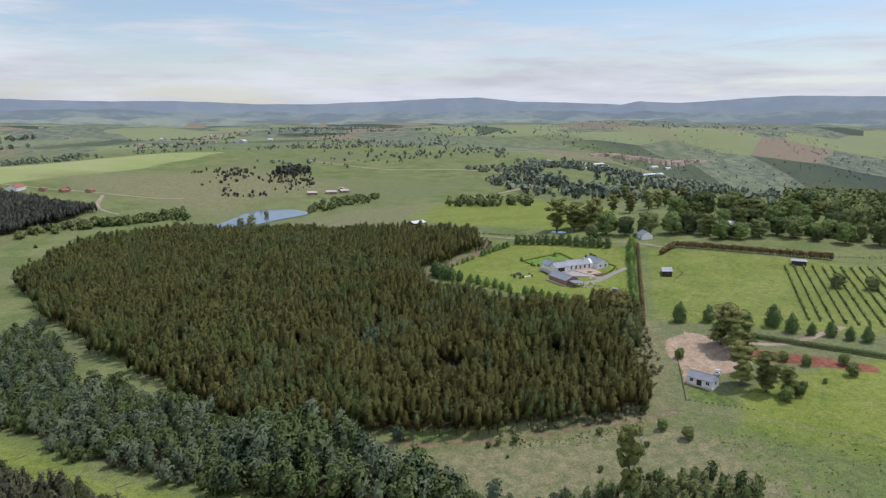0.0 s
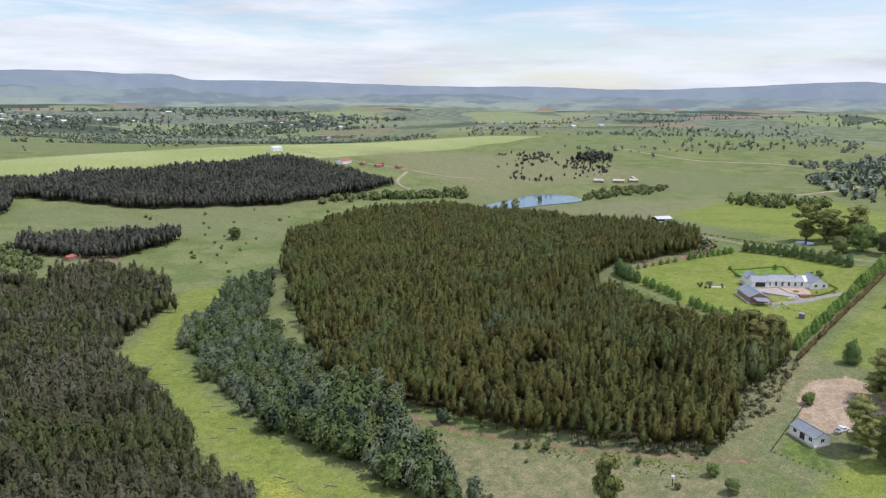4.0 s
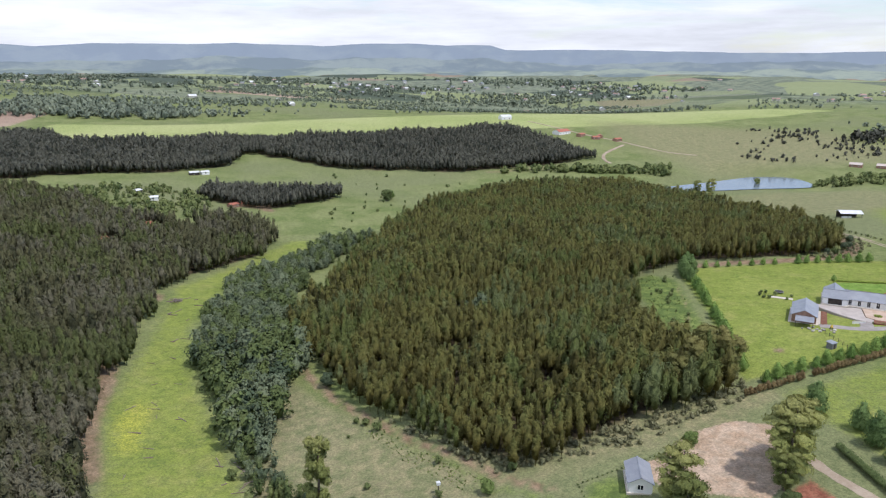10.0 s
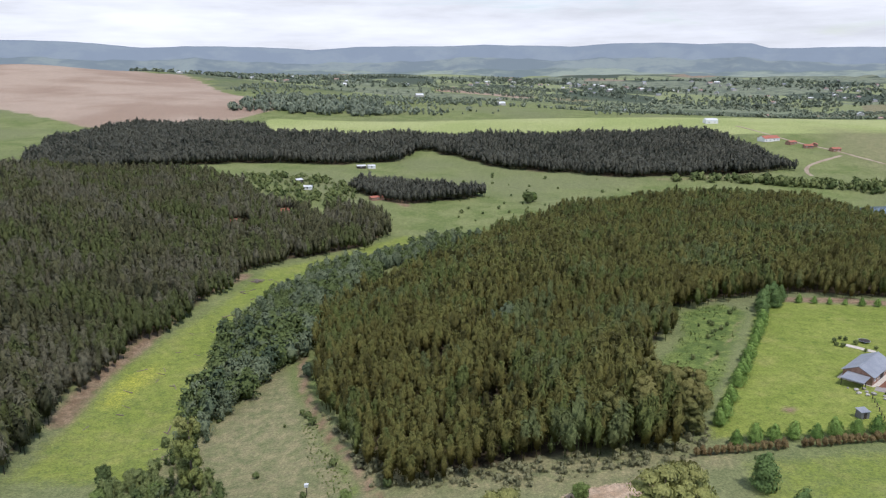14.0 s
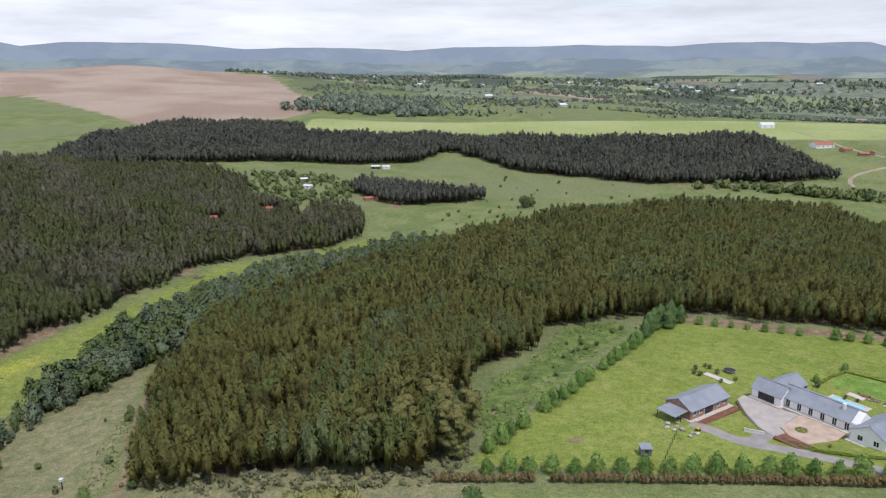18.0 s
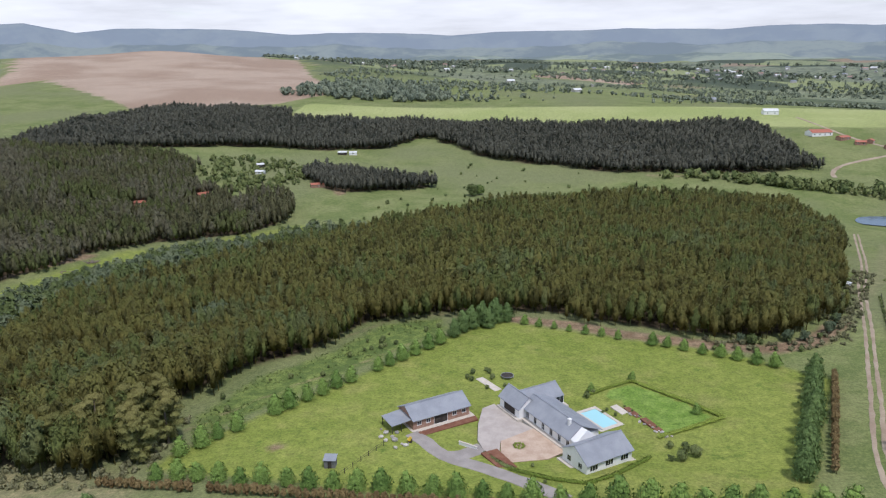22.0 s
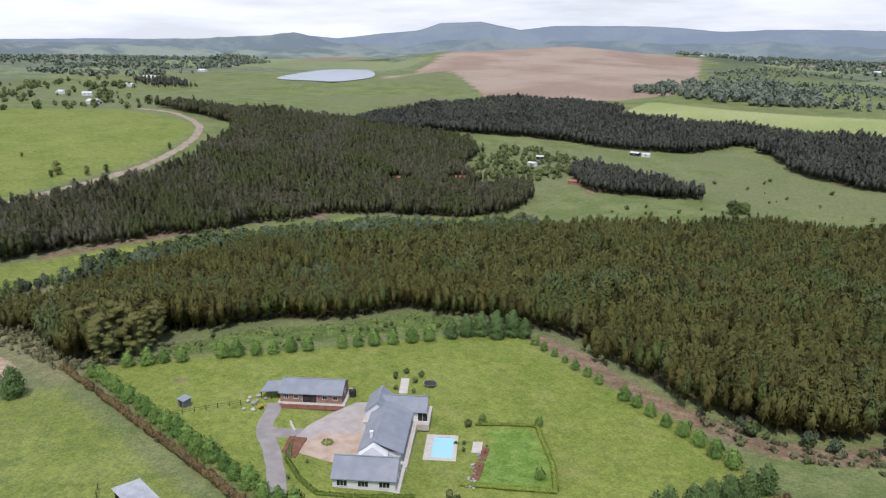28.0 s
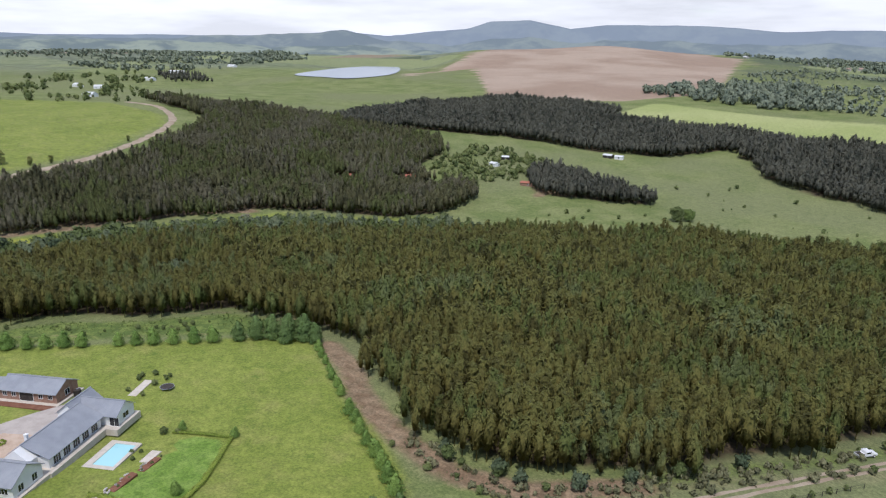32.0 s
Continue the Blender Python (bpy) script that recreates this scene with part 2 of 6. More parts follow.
def ground_material():
    m, nt, b = mat("land", 0.95, 0, 0.08)
    p = place_of(nt)
    n_far, n_mid, n_near, n_fine = noise_tex(nt, p, 0.006, 5), noise_tex(nt, p, 0.035, 6, 0.65), noise_tex(nt, p, 0.25, 5, 0.65), noise_tex(nt, p, 1.6, 4, 0.7)
    rag = maths(nt, 'MULTIPLY', maths(nt, 'SUBTRACT', maths(nt, 'ADD', maths(nt, 'MULTIPLY', n_near, 0.6), maths(nt, 'MULTIPLY', n_fine, 0.4)), 0.5), 0.9)

    def cover(w, a, bb, colour, soft=0.2):
        f = remap(nt, maths(nt, 'ADD', w, rag), 0.5 - soft, 0.5 + soft)
        return f

    def two(c1, c2, noise_value, a=0.38, bb=0.62):
        return blend(nt, remap(nt, noise_value, a, bb), c1, c2)
    meadow = two((0.150, 0.188, 0.066), (0.215, 0.238, 0.100), n_mid)
    meadow = blend(nt, remap(nt, n_far, 0.45, 0.65), meadow, (0.190, 0.208, 0.100))
    lawn_c = two((0.183, 0.230, 0.048), (0.245, 0.285, 0.068), maths(nt, 'ADD', maths(nt, 'MULTIPLY', n_mid, 0.6), maths(nt, 'MULTIPLY', n_near, 0.4)))
    lawn_c = blend(nt, remap(nt, noise_tex(nt, p, 0.09, 4, 0.6), 0.48, 0.72), lawn_c, (0.257, 0.274, 0.080))
    lawn_c = blend(nt, remap(nt, noise_tex(nt, p, 0.17, 3, 0.6), 0.60, 0.74), lawn_c, (0.145, 0.203, 0.042))
    dry_c = two((0.275, 0.250, 0.140), (0.190, 0.200, 0.098), n_near)
    soil_c = two((0.200, 0.138, 0.088), (0.285, 0.212, 0.140), n_near)
    plough_c = two((0.33, 0.24, 0.182), (0.42, 0.325, 0.255), n_far, 0.4, 0.6)
    crop_c = two((0.300, 0.345, 0.130), (0.370, 0.395, 0.175), n_far)
    cell = node(nt, "TexVoronoi", [(p, "Vector")], Scale=0.0042)
    patch = nt.nodes.new("ShaderNodeSeparateColor")
    nt.links.new(cell.outputs["Color"], patch.inputs[0])
    # scrub cover, its tones greyed and lightened to paint in distance haze
    hazed_scrub_c = two((0.136, 0.160, 0.122), (0.220, 0.244, 0.168), n_mid, 0.42, 0.58)
    hazed_scrub_c = blend(nt, remap(nt, patch.outputs[0], 0.56, 0.62), hazed_scrub_c, (0.255, 0.285, 0.150))
    hazed_scrub_c = blend(nt, remap(nt, patch.outputs[1], 0.86, 0.90), hazed_scrub_c, (0.270, 0.215, 0.160))
    hazed_scrub_c = blend(nt, remap(nt, patch.outputs[2], 0.78, 0.84), hazed_scrub_c, (0.078, 0.098, 0.074))
    red_c = two((0.235, 0.085, 0.058), (0.31, 0.140, 0.092), n_near)
    gravel_c = two((0.40, 0.29, 0.20), (0.48, 0.37, 0.275), n_near)
    c = meadow
    lawn_w, dry_w, soil_w = attr(nt, "cover_a")
    plough_w, crop_w, scrub_w = attr(nt, "cover_b")
    red_w, gravel_w, litter_w = attr(nt, "cover_c")
    fern_w, flower_w, green_w = attr(nt, "cover_d")
    litter_c = two((0.055, 0.045, 0.028), (0.105, 0.080, 0.052), n_near)
    fern_c = two((0.098, 0.145, 0.040), (0.180, 0.230, 0.066), n_near)
    flower_c = two((0.30, 0.33, 0.06), (0.40, 0.39, 0.07), n_fine)
    green_c = two((0.150, 0.245, 0.046), (0.205, 0.300, 0.070), n_near)
    for w, colour, soft in ((scrub_w, hazed_scrub_c, 0.2), (lawn_w, lawn_c, 0.25), (crop_w, crop_c, 0.12), (dry_w, dry_c, 0.25), (plough_w, plough_c, 0.1), (red_w, red_c, 0.15), (gravel_w, gravel_c, 0.1), (fern_w, fern_c, 0.25), (flower_w, flower_c, 0.25), (green_w, green_c, 0.1), (litter_w, litter_c, 0.2), (soil_w, soil_c, 0.2)):
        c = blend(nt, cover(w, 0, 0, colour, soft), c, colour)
    c = blend(nt, 1.0, c, blend(nt, remap(nt, n_fine, 0.28, 0.72), (0.72, 0.73, 0.72), (1.24, 1.22, 1.18)), 'MULTIPLY')
    c = blend(nt, 1.0, c, blend(nt, remap(nt, noise_tex(nt, p, 0.42, 5, 0.7), 0.34, 0.66), (0.84, 0.86, 0.84), (1.13, 1.10, 1.08)), 'MULTIPLY')
    nt.links.new(c, b.inputs["Base Color"])
    bumped(nt, b, maths(nt, 'ADD', n_fine, maths(nt, 'MULTIPLY', n_near, 2.0)), 0.5, 0.35)
    return m


M_LAND = ground_material()
GREEN_PATCH, PALE_PATCH, GREY_PATCH = (0.115, 0.145, 0.042), (0.140, 0.168, 0.066), (0.150, 0.140, 0.092)
# wattle, gum and dark-gum tips paint lit crown tops into the leaf colour
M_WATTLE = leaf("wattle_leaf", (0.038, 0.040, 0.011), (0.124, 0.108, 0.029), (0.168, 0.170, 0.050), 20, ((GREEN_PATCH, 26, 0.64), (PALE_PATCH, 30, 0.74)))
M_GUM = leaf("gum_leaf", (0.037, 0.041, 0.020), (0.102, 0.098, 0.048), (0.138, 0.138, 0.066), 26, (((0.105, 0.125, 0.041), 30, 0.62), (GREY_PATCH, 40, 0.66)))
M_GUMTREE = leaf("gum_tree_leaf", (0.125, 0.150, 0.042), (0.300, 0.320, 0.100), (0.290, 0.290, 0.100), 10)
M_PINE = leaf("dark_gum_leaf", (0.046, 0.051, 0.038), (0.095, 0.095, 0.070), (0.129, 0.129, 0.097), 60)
M_BELT = leaf("blue_green_leaf", (0.066, 0.094, 0.051), (0.180, 0.215, 0.123), None, 12, (((0.123, 0.160, 0.049), 14, 0.58),))
M_FIR = leaf("fir_leaf", (0.090, 0.175, 0.040), (0.225, 0.335, 0.080), None, 8)
M_OLIVE = leaf("olive_gum_leaf", (0.085, 0.100, 0.030), (0.215, 0.215, 0.072), (0.225, 0.205, 0.070), 8)
M_CONIFER = leaf("dark_conifer_leaf", (0.060, 0.115, 0.036), (0.150, 0.222, 0.072), None, 10)
M_BUSH = leaf("bush_leaf", (0.085, 0.118, 0.040), (0.200, 0.235, 0.085), None, 12)
M_FRESH = leaf("fresh_leaf", (0.130, 0.190, 0.052), (0.280, 0.345, 0.110), None, 12)
# far bushes: leaf tones paled and blued to paint in distance haze
M_FAR = leaf("hazed_bush_leaf", (0.135, 0.166, 0.122), (0.258, 0.295, 0.206), None, 60)
M_BRACKEN = leaf("bracken_leaf", (0.105, 0.150, 0.042), (0.210, 0.260, 0.078), None, 6)
M_HEDGE = leaf("brown_hedge_leaf", (0.150, 0.098, 0.044), (0.245, 0.180, 0.080), None, 6)
M_SCRUB = leaf("dull_scrub_leaf", (0.140, 0.142, 0.074), (0.255, 0.250, 0.135), None, 5)
M_BARK = plain("bark", (0.10, 0.075, 0.055), (0.20, 0.16, 0.125), 0.8, 0.9)
M_ROOF = plain("grey_sheet_roof", (0.245, 0.258, 0.282), (0.31, 0.322, 0.345), 0.35, 0.45, 0.0, 6.0, 0.005)
rt = M_ROOF.node_tree
wave = node(rt, "TexWave", [(rt.nodes.new("ShaderNodeTexCoord").outputs["Object"], "Vector")], Scale=1.6)
wave.bands_direction = 'DIAGONAL'
bumped(rt, rt.nodes["Principled BSDF"], wave.outputs["Fac"], 0.5, 0.03)
M_WHITE = plain("white_plaster", (0.77, 0.76, 0.73), (0.85, 0.84, 0.82), 0.5, 0.8, 0.0, 9.0, 0.004)
M_BRICK = plain("face_brick", (0.27, 0.15, 0.105), (0.38, 0.24, 0.175), 1.2, 0.85, 0.0, 7.0, 0.01)
M_GLASS = plain("dark_window_glass", (0.015, 0.018, 0.022), (0.03, 0.035, 0.04), 0.5, 0.08, 0.0, 3.0, 0.0, 0.6)
M_PAVE = plain("pale_paving", (0.52, 0.46, 0.38), (0.62, 0.56, 0.48), 0.8, 0.85)
M_TIMBER = plain("dark_timber", (0.035, 0.028, 0.024), (0.07, 0.058, 0.048), 1.0, 0.8)
M_PALE = plain("pale_sheet", (0.62, 0.62, 0.61), (0.74, 0.74, 0.72), 0.4, 0.5)
M_ROAD = plain("dirt_track", (0.30, 0.225, 0.155), (0.42, 0.34, 0.25), 0.15, 0.95, 0.0, 2.0, 0.05)
M_ASPHALT = plain("grey_drive", (0.275, 0.245, 0.220), (0.36, 0.325, 0.295), 0.3, 0.9, 0.0, 5.0, 0.02)
M_RED = plain("red_tile", (0.36, 0.12, 0.08), (0.46, 0.18, 0.12), 0.6, 0.8)


def water_material(name, colour, rough=0.06):
    m, nt, b = mat(name, rough, 0, 0.5)
    b.inputs["Base Color"].default_value = (*colour, 1)
    bumped(nt, b, noise_tex(nt, place_of(nt), 0.9, 3), 0.06, 0.08)
    return m


M_POND = water_material("pond_water", (0.14, 0.17, 0.20), 0.12)
# reservoir base colour is paled to stand in for reflected bright sky
M_LAKE = water_material("reservoir_water", (0.30, 0.33, 0.36), 0.25)
M_POOL = water_material("pool_water", (0.38, 0.68, 0.70), 0.2)


# ---------- land form ----------
HILL_X = np.repeat(np.linspace(150, 1150, 5)[None], 5, 0).ravel()
HILL_Y = np.repeat(np.linspace(600, 1700, 5)[:, None], 5, 1).ravel()
HILL_H = np.array([9.9, -26.2, -1.0, 4.0, -9.6, 12.2, -10.4, 7.0, 11.7, -10.7, 7.4, -6.5, -23.7, -16.6, -20.9, -7.9, 2.1, -2.4, 9.5, 6.5, 17.6, -3.2, 4.1, 2.9, -3.8])
# wide swells further out: x, y, height, radius
SWELLS = [(677, 809, -1.35, 36), (420, 780, -6.7, 62), (432, 850, -16.1, 62), (440, 920, -0.8, 62), (462, 990, -8.6, 62), (510, 1065, -2.8, 62), (490, 790, -5.9, 62), (505, 850, 8.9, 62), (400, 900, -1.5, 62), (380, 820, 10.3, 62), (470, 700, 3.3, 62), (702, 812, -2.4, 26), (548, 880, -6.5, 36), (745, 852, -2.4, 18),
          (-480, 2450, 55, 470), (1500, 2000, 8, 450), (1950, 330, -105, 330), (1600, 60, -70, 320), (2500, -100, -110, 430), (3000, 900, 28, 480), (3100, 250, 30, 400),
          (-300, 3300, 20, 700), (-1500, 1500, 20, 700), (1500, 2500, -45, 420), (1150, 2050, -22, 260), (600, -500, 10, 600)]


def ground(x, y):
    x, y = np.asarray(x, float), np.asarray(y, float)
    z = np.full(np.broadcast(x, y).shape, 25.0)
    for hx, hy, hh in zip(HILL_X, HILL_Y, HILL_H):
        z = z + hh * np.exp(-((x - hx) ** 2 + (y - hy) ** 2) / (2 * 230.0 ** 2))
    for hx, hy, hh, r in SWELLS:
        z = z + hh * np.exp(-((x - hx) ** 2 + (y - hy) ** 2) / (2.0 * r * r))
    d = np.hypot(x - 600, y - 900)
    z = z + 30 * np.clip((d - 1500) / 2200, 0, 1) ** 1.2
    z = z + np.clip((d - 700) / 1500, 0, 1) * 7 * (np.sin(x / 173 + 1.3 * np.sin(y / 240)) * np.cos(y / 211) + 0.6 * np.sin(x / 83 + y / 97))
    for px, py, pr, pz in BASINS:
        k = np.clip(1.6 - np.hypot((x - px), (y - py)) / pr, 0, 1)
        k = np.minimum(k / 0.6, 1)
        z = z * (1 - k) + pz * k
    return z


BASINS = [(-270, 1480, 120, 43.0), (-430, 1680, 130, 43.0), (-610, 1810, 120, 43.0), (900, 1146, 40, -11.0), (985, 1142, 50, -11.0), (774, 821, 6, 17.05)]


def gz(x, y):
    return float(ground(x, y))


def spread(lo, a, b, hi, step, grow=1.055):
    """Coordinates at a fixed step from a to b, widening outside."""
    out, s, v = list(np.arange(a, b + 0.1, step)), step, b
    while v < hi:
        s *= grow
        v += s
        out.append(v)
    s, v = step, a
    while v > lo:
        s *= grow
        v -= s
        out.insert(0, v)
    return np.array(out)


def mesh_from(name, verts, faces_flat, sizes, material, smooth=False, normals=None):
    me = bpy.data.meshes.new(name)
    verts = np.asarray(verts, np.float32)
    me.vertices.add(len(verts))
    me.vertices.foreach_set("co", verts.ravel())
    faces_flat, sizes = np.asarray(faces_flat, np.int32), np.asarray(sizes, np.int32)
    me.loops.add(len(faces_flat))
    me.loops.foreach_set("vertex_index", faces_flat)
    me.polygons.add(len(sizes))
    me.polygons.foreach_set("loop_start", np.concatenate([[0], np.cumsum(sizes)[:-1]]).astype(np.int32))
    me.polygons.foreach_set("use_smooth", np.full(len(sizes), smooth))
    me.update(calc_edges=True)
    if normals is not None:
        me.normals_split_custom_set_from_vertices(normals)
    if material:
        me.materials.append(material)
    return me


def inside(poly, x, y):
    """Which points lie within the polygon."""
    x, y = np.asarray(x, float), np.asarray(y, float)
    r = np.zeros(x.shape, bool)
    for (x0, y0), (x1, y1) in zip(poly, poly[1:] + poly[:1]):
        if y0 != y1:
            r ^= ((y0 > y) != (y1 > y)) & (x < (x1 - x0) * (y - y0) / (y1 - y0) + x0)
    return r


def edge_distance(poly, x, y, closed=True):
    x, y = np.asarray(x, float), np.asarray(y, float)
    d = np.full(x.shape, 1e9)
    for (x0, y0), (x1, y1) in zip(poly, poly[1:] + (poly[:1] if closed else [])):
        ex, ey = x1 - x0, y1 - y0
        t = np.clip(((x - x0) * ex + (y - y0) * ey) / (ex * ex + ey * ey + 1e-9), 0, 1)
        d = np.minimum(d, np.hypot(x - x0 - t * ex, y - y0 - t * ey))
    return d


def weight(poly, x, y, soft):
    """1 within the polygon, 0 outside, 0.5 on its edge."""
    d = edge_distance(poly, x, y)
    return np.clip(0.5 + np.where(inside(poly, x, y), d, -d) / (2 * soft), 0, 1)


def along(line, x, y, half, soft):
    return np.clip(0.5 + (half - edge_distance(line, x, y, False)) / (2 * soft), 0, 1)


MAIN_WOOD = [(482, 864), (487, 841), (492, 824), (498, 808), (503, 793), (509, 778), (518, 771), (530, 770), (543, 771), (582, 775), (588, 784), (582, 804), (592, 830), (606, 843), (616, 874),
             (638, 884), (660, 888), (672, 888), (686, 883), (696.9, 876.4), (711.7, 871.5), (723.6, 870.1), (739.6, 870.5), (751.9, 875.5), (771, 901), (782, 936), (803, 999), (830, 1080), (824, 1112), (824, 1150), (780, 1180), (700, 1168), (633, 1133), (566, 1046), (518, 968), (488, 912), (481, 888)]
LEFT_WOOD = [(502, 1062), (492, 1036), (474, 1022), (452, 1004), (437, 984), (432, 958), (427, 923), (422, 897), (416, 870), (412, 852), (412, 830), (416, 803), (414, 780), (410, 745), (368, 745), (358, 800), (360, 835), (354, 869), (336, 905), (308, 948), (254, 1006), (200, 1046),
             (150, 1046), (100, 1042), (45, 1040), (60, 1056), (124, 1088), (190, 1132), (240, 1150), (282, 1168), (347, 1190), (386, 1170), (400, 1140), (416, 1112), (436, 1106), (452, 1100), (466, 1114), (484, 1114), (497, 1090)]
FAR_WOOD = [(232, 1130), (177, 1298), (183, 1417), (218, 1458), (342, 1474), (353, 1418), (482, 1437), (651, 1441), (856, 1443), (866, 1361), (880, 1278), (801, 1268), (710, 1266), (594, 1304), (556, 1352), (525, 1376), (501, 1319), (453, 1292), (363, 1268), (300, 1215)]
ISLET = [(484, 1162), (514, 1147), (576, 1184), (571, 1196), (480, 1206), (462, 1188)]
BELT = [(556, 1055), (526, 1046), (497, 1015), (481, 1002), (466, 981), (455, 946), (447, 920), (446, 893), (446, 870), (449, 845), (452, 825), (458, 815), (465, 826), (466, 838), (474, 852), (480, 870), (481, 895), (485, 918), (492, 945), (508, 985), (530, 1012), (562, 1050)]
BELT_TAIL = [(452, 826), (462, 822), (463, 806), (462, 794), (457, 792), (453, 804)]
LAWN = [(592, 777), (599, 790), (624, 827), (644, 864), (654, 878), (666, 880), (693.8, 871.5), (737.3, 855.1), (751.7, 842.1), (734.6, 801.4), (726, 774), (650, 773)]
EAST_FIELD = [(594, 768), (650, 766), (727, 766), (712, 690), (690, 640), (600, 640), (588, 690), (592, 756)]
YARD = [(535, 757), (546, 757), (561, 762), (573, 762), (584, 752), (579, 743), (566, 736), (556, 732), (548, 738), (543, 746), (538, 751)]


PATCH = (617.4, 788)


def build_ground():
    xs = spread(-4150, 400, 860, 4300, 3.2)
    ys = spread(-3000, 660, 960, 4450, 3.2)
    gx, gy = np.meshgrid(xs, ys)
    x, y = gx.ravel(), gy.ravel()
    z = ground(x, y)
    n, k = len(xs), len(ys)
    i = (np.arange(k - 1)[:, None] * n + np.arange(n - 1)[None]).ravel()
    faces = np.stack([i, i + 1, i + 1 + n, i + n], 1)
    me = mesh_from("ground", np.stack([x, y, z], 1), faces.ravel(), np.full(len(faces), 4), M_LAND, True)
    d = np.hypot(x - 600, y - 900)
    lawn = np.maximum(weight(LAWN, x, y, 3), 0.6 * weight(EAST_FIELD, x, y, 4))
    lawn = np.maximum(lawn, 0.8 * weight([(820, 900), (900, 980), (1050, 1000), (1100, 880), (900, 780), (760, 790)], x, y, 15))
    lawn = np.maximum(lawn, 0.75 * weight([(420, 560), (502.4, 744.3), (531.9, 742.2), (560, 705), (590, 640), (560, 560)], x, y, 6))
    lawn = np.maximum(lawn, 0.66 * weight([(416, 782), (455, 782), (449, 845), (445, 890), (447, 925), (468, 982), (500, 1015), (550, 1060), (510, 1065), (440, 985), (429, 920), (414, 860)], x, y, 6))
    lawn = np.maximum(lawn, 0.62 * weight([(-200, 700), (330, 700), (345, 817), (295, 921), (212, 1003), (166, 1020), (60, 1000)], x, y, 6))
    dry = 0.85 * weight([(468.9, 872.7), (481.7, 832.1), (496.0, 797.4), (507.6, 777.6), (502.1, 738.5), (471.0, 722.6), (440.1, 747.1), (451.4, 798.0), (462.7, 831.9)], x, y, 5)
    dry = np.maximum(dry, 0.7 * weight([(503.9, 791.4), (590, 776), (600, 766), (560, 756), (522.9, 764.6), (503.7, 778.3)], x, y, 4))
    dry = np.maximum(dry, 0.66 * along([(660, 882), (699.7, 867.8), (737.3, 860.7), (762.0, 879.3), (806, 960), (842, 1050)], x, y, 4, 4))
    dry = np.maximum(dry, 0.62 * weight([(780, 950), (860, 1100), (1000, 1090), (1100, 1000), (1050, 960), (860, 940)], x, y, 30))
    dry = np.maximum(dry, 0.7 * weight([(930, 1180), (1060, 1160), (1250, 1120), (1300, 1350), (1000, 1500), (930, 1330)], x, y, 60))
    dry = np.maximum(dry, 0.72 * along([(508, 769), (524, 763.5), (548, 767), (565, 768), (592, 765)], x, y, 2.6, 2.5))
    dry = np.maximum(dry, 0.66 * along([(520, 762), (516, 750), (513, 737), (500, 700), (492, 670)], x, y, 1.8, 2.0))
    soil = 0.85 * along([(470.2, 917.1), (476.2, 880.7), (479.4, 856.5), (484.8, 831.2), (497.0, 798.3), (504.8, 784.8), (509.5, 770.7), (517.0, 759.8)], x, y, 2.0, 2.5)
    soil = np.maximum(soil, 0.5 * along([(518.5, 748.6), (528.7, 765.0), (545, 765), (580, 767)], x, y, 1.6, 3))
    soil = np.maximum(soil, 0.5 * along([(440.2, 822.6), (428.9, 839.7), (422.1, 867.3)], x, y, 2.5, 4))
    soil = np.maximum(soil, 0.80 * along([(433.1, 970.8), (417.7, 930.8), (415.5, 877.2), (412.2, 847.0), (414.6, 815.3)], x, y, 4.2, 4))
    soil = np.maximum(soil, 0.85 * weight([(498, 1150), (512, 1142), (520, 1150), (508, 1166), (492, 1166)], x, y, 3))
    soil = np.maximum(soil, 0.8 * along([(880, 1272), (801, 1262), (740, 1262)], x, y, 5, 4))
    soil = np.maximum(soil, 0.60 * along([(598, 845), (612, 862), (622, 880), (640, 886)], x, y, 2.0, 3))
    soil = np.maximum(soil, 0.66 * along([(583, 779), (594, 797), (606, 816), (623, 838), (638, 862)], x, y, 1.2, 2))
    soil = np.maximum(soil, 0.88 * along([(664, 882), (683.9, 877.2), (696.8, 870.6), (711.6, 866.3), (723.4, 864.6), (740.5, 864.4), (754.9, 871.0), (768, 890)], x, y, 3.8, 3.0))
    soil = np.maximum(soil, 0.72 * np.exp(-((x - PATCH[0]) ** 2 + (y - PATCH[1]) ** 2) / 12.0))
    plough = weight([(-130, 1500), (-330, 1770), (-260, 1800), (90, 1500), (150, 1440), (290, 1540), (330, 1700), (110, 2140), (-100, 2600), (-700, 3000), (-900, 2500), (-420, 1900), (-300, 1650)], x, y, 18)
    plough = np.maximum(plough, weight([(560, 2500), (800, 2480), (840, 2600), (600, 2640)], x, y, 15))
    crop = weight([(340, 1478), (353, 1424), (860, 1448), (1150, 1440), (1500, 1500), (1500, 1640), (785, 1600), (480, 1575), (326, 1560)], x, y, 10)
    # scrub cover grows with distance and carries the painted haze tones
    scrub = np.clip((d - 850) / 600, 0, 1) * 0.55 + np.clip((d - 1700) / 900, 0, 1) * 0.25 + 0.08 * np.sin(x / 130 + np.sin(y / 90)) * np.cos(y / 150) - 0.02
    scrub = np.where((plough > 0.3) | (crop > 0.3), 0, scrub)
    red = 0.80 * weight([(570, 734), (566, 706), (560, 690), (552, 690), (556, 715), (558, 732)], x, y, 2)
    gravel = weight(YARD, x, y, 1.5)
    litter = np.max([np.clip(weight(q, x, y, 8) * 1.6 - 0.72, 0, 1) for q in (MAIN_WOOD, LEFT_WOOD, FAR_WOOD, ISLET, BELT)], 0)
    fern = 0.72 * weight([(590, 800), (596, 826), (610, 845), (618, 872), (638, 882), (644, 868), (626, 838), (608, 806), (596, 788)], x, y, 3)
